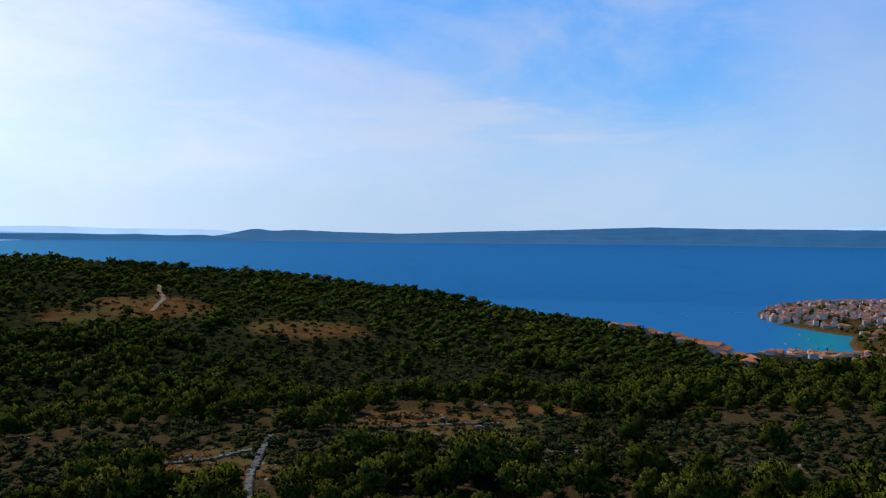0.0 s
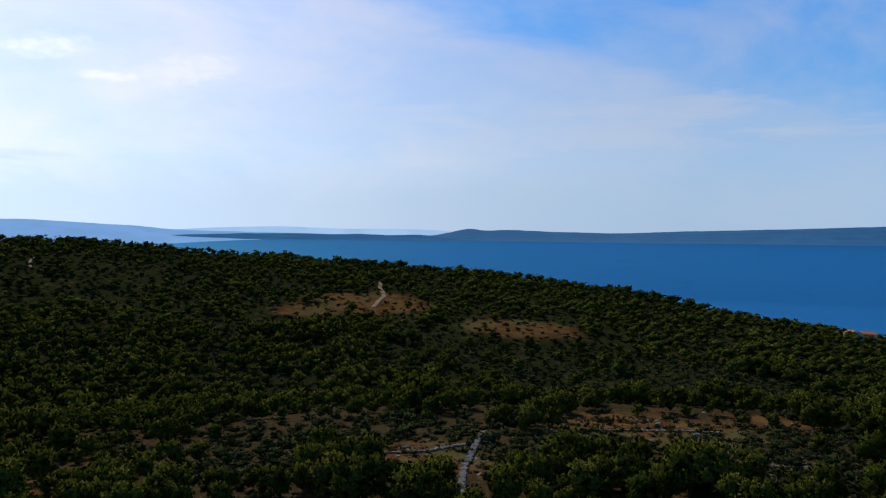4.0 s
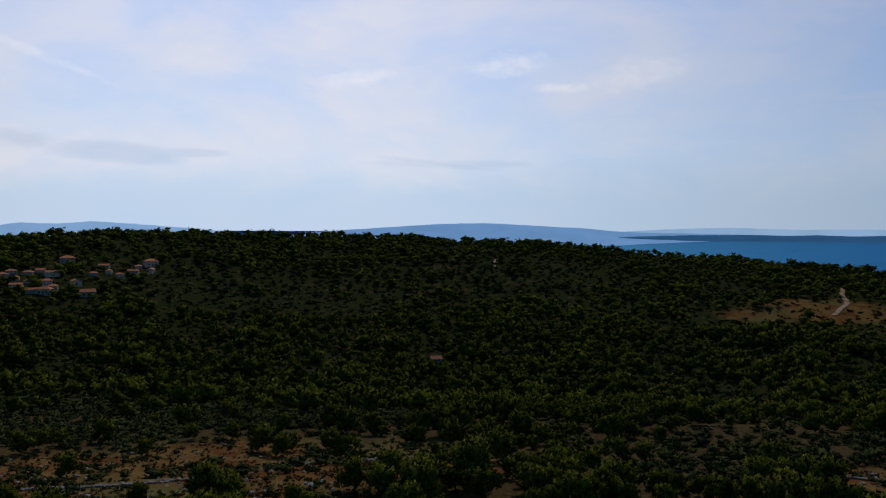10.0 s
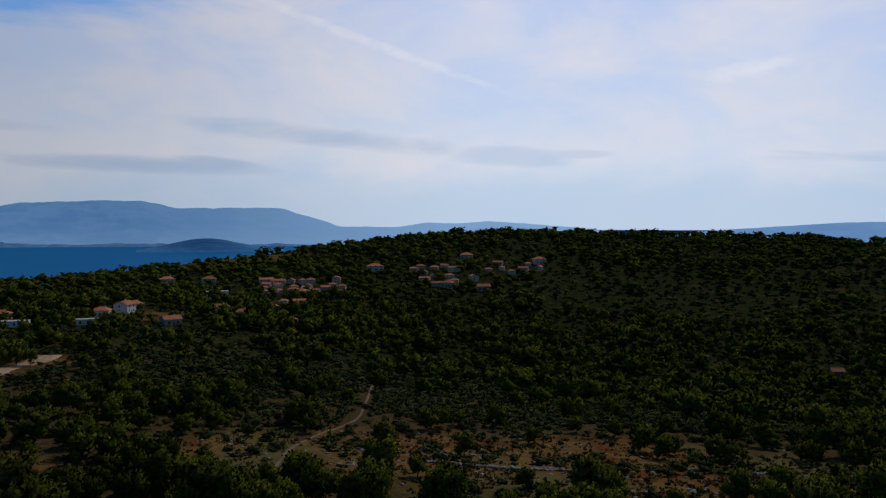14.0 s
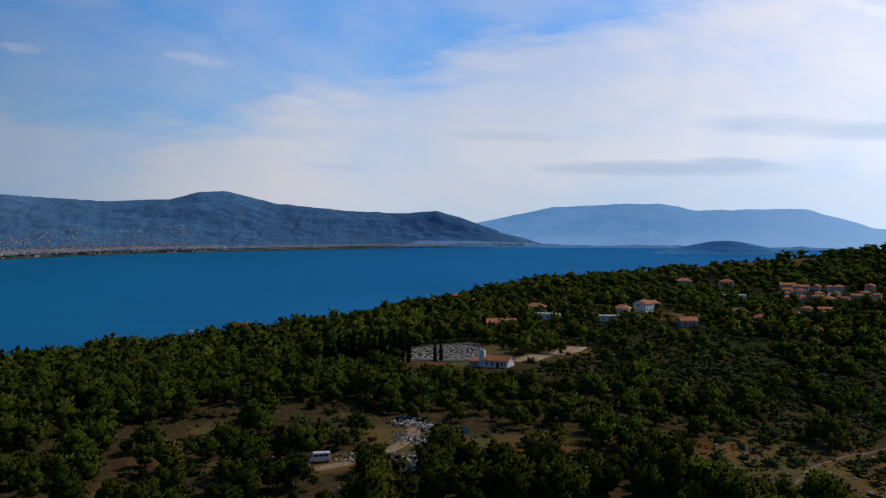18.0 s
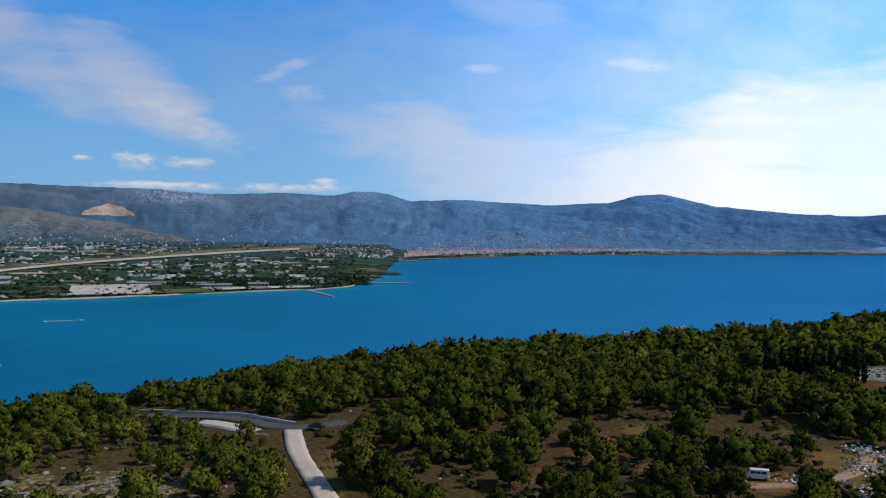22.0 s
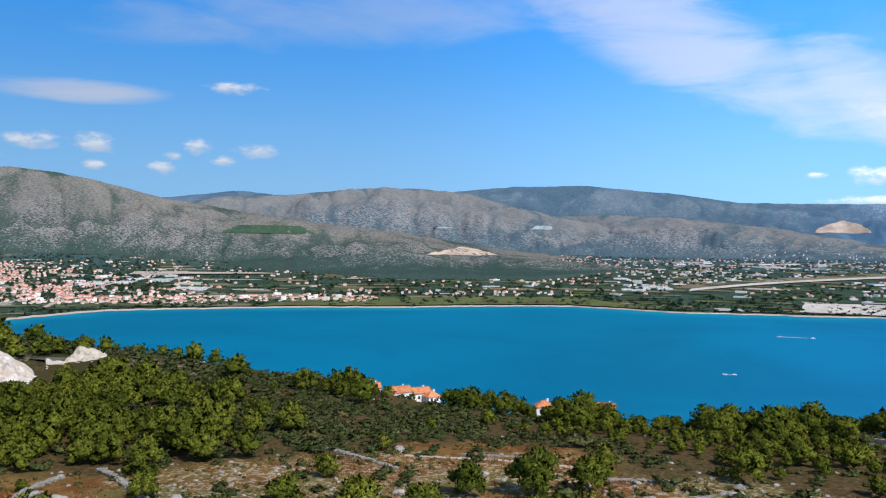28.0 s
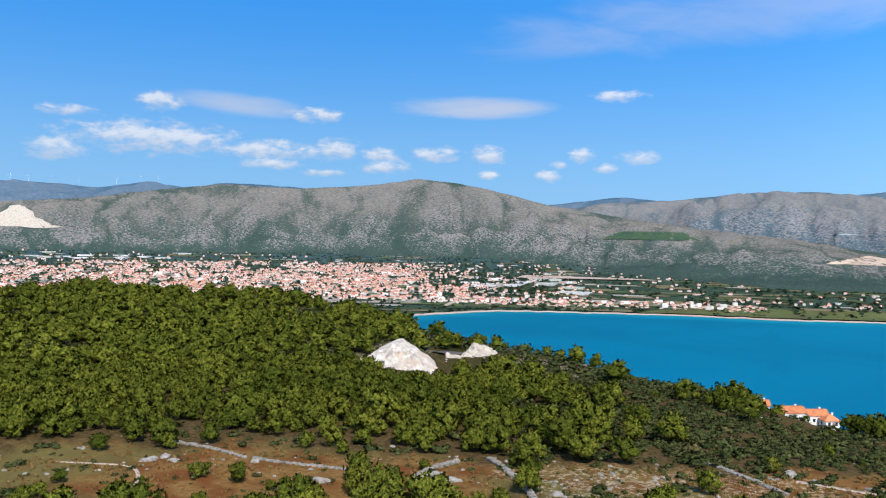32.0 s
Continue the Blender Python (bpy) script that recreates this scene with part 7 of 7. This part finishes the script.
# ---- chapel and graveyard ----
def chapel():
    ob = tagged(new("chapel"), "white chapel with an orange tile roof and bell tower", "chapel")
    part("nave_wall", wall_mesh(9.6, 6.4, 2.7, "gable", 1.9), M_white, ob)
    bm = roof_mesh(9.6, 6.4, 1.9, "gable")
    bmesh.ops.translate(bm, verts=bm.verts, vec=(0, 0, 2.8))
    part("roof", bm, M_tiles, ob)
    bm = bmesh.new()
    box(bm, 2.0, 1.6, 8.6, (-5.9, -1.8, -2.6))
    box(bm, 1.7, 1.3, 0.4, (-5.9, -1.8, 6.0), 0, 0.6)
    part("bell_tower", bm, M_white, ob)
    bm = bmesh.new()
    box(bm, 4.2, 5.0, 2.4, (-9.0, 0.6, -0.5))
    part("porch_wall", bm, M_cream, ob)
    bm = roof_mesh(4.4, 5.1, 1.2, "hip")
    bmesh.ops.translate(bm, verts=bm.verts, vec=(-9.0, 0.6, 2.0))
    part("porch_roof", bm, M_tiles, ob)
    for x in (-3.6, -1.4, 2.6, 4.0):
        bm = bmesh.new()
        box(bm, 0.7, 0.14, 1.2, (x, -3.2, 1.0))
        part("window", bm, M_glass_dark, ob)
    bm = bmesh.new()
    box(bm, 1.3, 0.16, 2.1, (0.8, -3.22, 0.0))
    part("door", bm, M_bark, ob)
    bm = bmesh.new()
    for k in range(3):
        box(bm, 0.5, 0.7, 2.2 - k * 0.2, (-4.3 + k * 4.3, -3.45, 0), 0, 0.7)
    part("buttresses", bm, M_white, ob)
    stand(ob, 99.75, 312, -24, 0.2)


M_graves_ground = grainy("graveyard_gravel", (0.10, 0.085, 0.065), (0.24, 0.20, 0.15), 0.35, (0.13, 0.095, 0.055), 0.07, bump=0.2)
M_grave = grainy("grave_cover_stone", (0.025, 0.025, 0.028), (0.14, 0.14, 0.14), 0.4, bump=0, random_by="object", spread=0.9)


def graveyard():
    grave = tagged(new("grave"), "pale marble grave with a headstone", "grave", "graves by the chapel")
    for name, w, d, h, at, mat in (("slab", 1.9, 2.7, 0.5, (0, 0, 0), M_white), ("headstone", 1.1, 0.22, 1.1, (0, 1.2, 0.5), M_grave), ("cover", 1.3, 2.1, 0.1, (0, 0, 0.504), M_grave)):
        bm = bmesh.new()
        box(bm, w, d, h, at, 0, 0.94)
        part(name, bm, mat, grave)
    first, dice = True, random.Random(12)
    for row in range(9):
        for k in range(13):
            if (row * 7 + k * 5) % 9 == 0:
                continue
            az, r = 101.5 + k * 0.43 + dice.uniform(-0.2, 0.2), 338 + row * 5.6 + dice.uniform(-1.5, 1.5)
            p = spot(az, r)
            m = Matrix.Translation(p) @ Matrix.Rotation(radians(70), 4, "Z") @ Matrix.Diagonal((dice.uniform(0.7, 1.1), dice.uniform(0.8, 1.1), dice.uniform(0.5, 0.9), 1))
            if first:
                grave.matrix_world, first = m, False
            else:
                copy_thing(grave, m)
    a, r = np.meshgrid(np.linspace(101.0, 107.4, 40), np.linspace(331, 392, 30))
    x, y = -np.sin(np.radians(a)) * r, np.cos(np.radians(a)) * r
    ob = mesh_from("graveyard_ground", np.stack([x, y, ground_z(x, y) + 0.12], -1).reshape(-1, 3), grid_quads(30, 40), M_graves_ground, (), True)
    tagged(ob, "white gravel of the graveyard", "graveyard", kind="structure")
    wall_along("graveyard_wall", "pale wall round the graveyard", [(101.0, 331), (107.4, 331), (107.4, 392), (101.0, 392), (101.0, 331)], 0.4, 0.4, M_wallstone, 160)


chapel()
graveyard()


# ---- cypresses ----
def cypress_mesh(seed):
    rng = np.random.default_rng(seed)
    centres, radii = [], []
    for k in range(26):
        h = (k + 0.5) / 26
        girth = 0.085 * math.sin(math.pi * min(1, 0.18 + 0.8 * h)) ** 0.8
        a = k * 2.4
        centres.append((math.cos(a) * girth * 0.6, math.sin(a) * girth * 0.6, 0.06 + 0.9 * h))
        radii.append(0.065 * (1 - 0.55 * h))
    v, f, leaf = leafy(rng, centres, radii, 12, 0.05, 1.4, (0, 0, 0.5), 1.0)
    ob = mesh_from("crown_shape", v, f, M_cypress, (), True, leaf)
    me = ob.data
    bpy.data.objects.remove(ob)
    return me


CYPRESS = [cypress_mesh(k) for k in range(3)]
TRUNK = bark_mesh(77)
ROW = [(105.9 + k * 0.31 + 0.12 * (k * 7 % 3), 326 + k * 5 % 11, 9.5 + (k * 11 % 7) * 0.75) for k in range(19)]
for n, (a, r, h) in enumerate(ROW + [(104.1, 330, 7), (103.7, 331, 7.5), (112.9, 515, 11), (150.1, 292, 7), (49.0, 410, 9), (49.4, 414, 10), (50.0, 408, 8), (48.2, 418, 9), (-24.6, 1500, 12), (-22.8, 1440, 11), (26.6, 480, 8)]):
    tree = tagged(new("cypress_tree"), "dark green slender cypress by itself" if n > 20 else "dark green slender cypress beside the graveyard", "cypress tree", "cypresses")
    p = spot(a, r)
    tree.matrix_world = Matrix.Translation(p - Vector((0, 0, 0.2))) @ Matrix.Rotation(n * 1.3, 4, "Z") @ Matrix.Diagonal((h * 1.25, h * 1.25, h, 1))
    for name, me in (("trunk", TRUNK), ("crown", CYPRESS[n % 3])):
        o = new(name, me)
        o.parent = tree
        if name == "trunk":
            o.scale = (0.3, 0.3, 0.5)


# ---- boats ----
M_foam = plain("sea_foam", (0.7, 0.78, 0.8), 0.9)


def boat(long, label):
    ob = tagged(new("motorboat"), label, "boat", "boats on the bay")
    bm = bmesh.new()
    w = long * 0.32
    ring = [(-0.5, 0.45), (-0.1, 0.5), (0.25, 0.38), (0.5, 0.0), (0.25, -0.38), (-0.1, -0.5), (-0.5, -0.45)]
    lo = [bm.verts.new((x * long * 0.92, y * w * 0.7, -0.2)) for x, y in ring]
    hi = [bm.verts.new((x * long, y * w, 0.9 + 0.3 * max(x, 0))) for x, y in ring]
    for k in range(len(ring)):
        j = (k + 1) % len(ring)
        bm.faces.new((lo[k], lo[j], hi[j], hi[k]))
    bm.faces.new(hi)
    bmesh.ops.recalc_face_normals(bm, faces=bm.faces)
    part("hull", bm, M_paint_white, ob)
    bm = bmesh.new()
    box(bm, long * 0.35, w * 0.6, 1.3, (-0.02 * long, 0, 0.9), 0, 0.8)
    part("cabin", bm, M_paint_white, ob)
    bm = bmesh.new()
    box(bm, 0.08, w * 0.5, 0.6, (long * 0.16, 0, 1.3))
    part("windscreen", bm, M_glass_dark, ob)
    return ob


def afloat(ob, az, d, turn, wake=0.0):
    x, y, z = far_place(np.array(az), np.array(d), np.array(0.0))
    ob.matrix_world = Matrix.Translation((x, y, z)) @ Matrix.Rotation(radians(az + turn), 4, "Z")
    if wake:
        bm = bmesh.new()
        for s in (-1, 1):
            vs = [bm.verts.new(v) for v in ((-4, s * 0.8, 0.25), (-wake, s * 7, 0.25), (-wake, s * 2.5, 0.25), (-4, s * 0.1, 0.25))]
            bm.faces.new(vs if s < 0 else vs[::-1])
        part("wake", bm, M_foam, ob, "white foam trail")


afloat(boat(11, "white motorboat speeding with a foam wake"), 155.8, 1927, 0, 70)
afloat(boat(9, "small white motorboat with a short wake"), 160.4, 1342, 0, 16)
afloat(boat(10, "white motorboat crossing off the headland"), -19.0, 2350, 180, 190)
for n, (a, d) in enumerate(((-23.2, 1830), (-23.6, 1800), (-23.0, 1870), (-24.4, 1700), (-24.0, 1660), (-24.8, 1720), (-22.2, 1700), (-16.2, 2150))):
    afloat(boat(7 + n % 3 * 2, "white boat moored in the cove"), a, d, n * 50)

# ---- wind turbines on the far hills ----
# turbine white dimmed to blue-grey, haze put into the paint colour
M_hazy_white = plain("hazed_turbine_white", (0.42, 0.52, 0.62), 0.6)
for n, az in enumerate((232.2, 231.2, 229.9, 228.4, 226.2, 224.8, 223.7)):
    d, z = HILLSIDE["hills_windfarm"](np.array(az), np.array(1.0))
    x, y, zz = far_place(np.array(az), d, z)
    ob = tagged(new("wind_turbine"), "white three-bladed wind turbine on the ridge", "wind turbine", "wind farm")
    ob.matrix_world = Matrix.Translation((x, y, zz - 2)) @ Matrix.Rotation(radians(az + 10), 4, "Z")
    bm = bmesh.new()
    bmesh.ops.create_cone(bm, cap_ends=True, segments=8, radius1=0.8, radius2=0.5, depth=28)
    bmesh.ops.translate(bm, verts=bm.verts, vec=(0, 0, 14))
    part("tower", bm, M_hazy_white, ob)
    bm = bmesh.new()
    box(bm, 1.6, 3.0, 1.6, (0, 0, 27.6))
    part("nacelle", bm, M_hazy_white, ob)
    for k in range(3):
        bm = bmesh.new()
        box(bm, 0.9, 0.3, 14, (0, -1.8, 0), 0, 0.3)
        bmesh.ops.rotate(bm, verts=bm.verts, matrix=Matrix.Rotation(k * 2.094 + n * 0.7, 3, "Y"))
        bmesh.ops.translate(bm, verts=bm.verts, vec=(0, 0, 28.4))
        part("blade", bm, M_hazy_white, ob)


# ---- fields and trees on the far plain ----
def dry_grass():
    """Tufts of dry grass and low herbs in the near clearings."""
    rng = np.random.default_rng(77)
    n = 60000
    az, r = rng.uniform(-30, 236, n), rng.uniform(155, 265, n)
    ok = inside(az, r, OPEN) > 0.5
    az, r = az[ok], r[ok]
    x, y = -np.sin(np.radians(az)) * r, np.cos(np.radians(az)) * r
    ok = value_noise(x / 3.5, y / 3.5, 41) + 0.4 * value_noise(x / 17, y / 17, 43) > 0.68
    x, y = x[ok][:15000], y[ok][:15000]
    n = len(x)
    shapes = []
    for k in range(6):
        a = rng.uniform(0, 6.28, 5)
        root = np.stack([np.cos(a), np.sin(a), 0 * a], 1) * 0.25
        side = np.stack([-np.sin(a), np.cos(a), 0 * a], 1) * 0.28
        tip = root * rng.uniform(1.5, 3.2, (5, 1)) + (0, 0, 1)
        shapes.append((np.stack([root - side, root + side, tip], 1).reshape(-1, 3), np.arange(15).reshape(-1, 3)))
    s = rng.uniform(0.35, 0.95, n)
    v, f, t, leaf = joined(shapes, np.stack([x, y, ground_z(x, y) - 0.05], 1), rng.uniform(0, 6.28, n), np.stack([s * 1.1, s * 0.7], 1), value_noise(x / 9, y / 9, 51) * 0.6 + rng.uniform(0, 0.4, n))
    tagged(mesh_from("dry_grass", v, f, M_dry_grass, {"tint": t}), "tufts of dry tan and olive grass", "grass", kind="stuff")


dry_grass()


def far_cover():
    rng = np.random.default_rng(31)
    n = 1700
    az = rng.uniform(100, 240, n)
    d = coast(az) + 90 + rng.uniform(0, 1, n) ** 1.3 * (7000 - coast(az)).clip(600)
    w, dp = rng.uniform(50, 190, n) / d, rng.uniform(25, 110, n)
    quads = []
    for sx, sy in ((-1, -1), (1, -1), (1, 1), (-1, 1)):
        a2, d2 = az + np.degrees(sx * w / 2) + sy * 0.15, d + sy * dp / 2
        quads.append(far_place(a2, d2, plain_z(a2, d2) + 2.5))
    ob = mesh_from("fields", np.stack(quads, 1).reshape(-1, 3), np.arange(n * 4).reshape(-1, 4), M_fields, {"tint": np.repeat(rng.uniform(0, 1, n), 4)})
    tagged(ob, "patchwork of green and tan fields", "fields", kind="stuff")
    n = 9500
    az = rng.uniform(137.5, 240, n)
    d = coast(az) + 40 + rng.uniform(0, 1, n) ** 1.4 * (7300 - coast(az)).clip(700)
    ok = (value_noise(az * 1.1, d / 330, 3) > 0.36) & ~on_runway(az, d)
    az, d = az[ok], d[ok]
    s = drawn_in(d) / d * rng.uniform(9, 26, len(az))
    v, f, t, leaf = joined(SHRUB_TINY, far_place(az, d, plain_z(az, d)), rng.uniform(0, 6.28, len(az)), np.stack([s * 1.5, s * 0.75], 1), rng.uniform(0, 1, len(az)))
    tagged(mesh_from("plain_trees", v, f, M_far_leaves, {"tint": t}, True, leaf), "dark trees and hedges on the plain", "trees", kind="stuff")
    az, d = np.concatenate([rng.uniform(198, 240, 3000), rng.uniform(143.0, 150.2, 700), rng.uniform(137.5, 143.5, 160), rng.uniform(199, 236, 700)]), np.concatenate([rng.uniform(2700, 5400, 3000), rng.uniform(2900, 3250, 700), rng.uniform(2900, 3600, 160), rng.uniform(5300, 6600, 700)])
    s = drawn_in(d) / d * rng.uniform(6, 14, len(az))
    v, f, t, leaf = joined(PINE_DOT, far_place(az, d, plain_z(az, d)), rng.uniform(0, 6.28, len(az)), np.stack([s * 1.4, s], 1), rng.uniform(0, 0.6, len(az)))
    tagged(mesh_from("town_trees", v, f, M_far_leaves, {"tint": t}, True, leaf), "dark pines and gardens between the town houses", "trees", kind="stuff")
    az, d = rng.uniform(-34, -20.3, 1300), rng.uniform(1500, 2780, 1300)
    z = headland_z(az, d)
    ok = z > 3.5
    az, d, z = az[ok], d[ok], z[ok]
    s = rng.uniform(6, 13, len(az))
    v, f, t, leaf = joined(PINE_DOT, far_place(az, d, z - 0.5), rng.uniform(0, 6.28, len(az)), np.stack([s * 1.1, s], 1), rng.uniform(0, 0.5, len(az)))
    tagged(mesh_from("town_trees", v, f, M_pine, {"tint": t}, True, leaf), "dark pines between the seaside houses", "trees", kind="stuff")


far_cover()
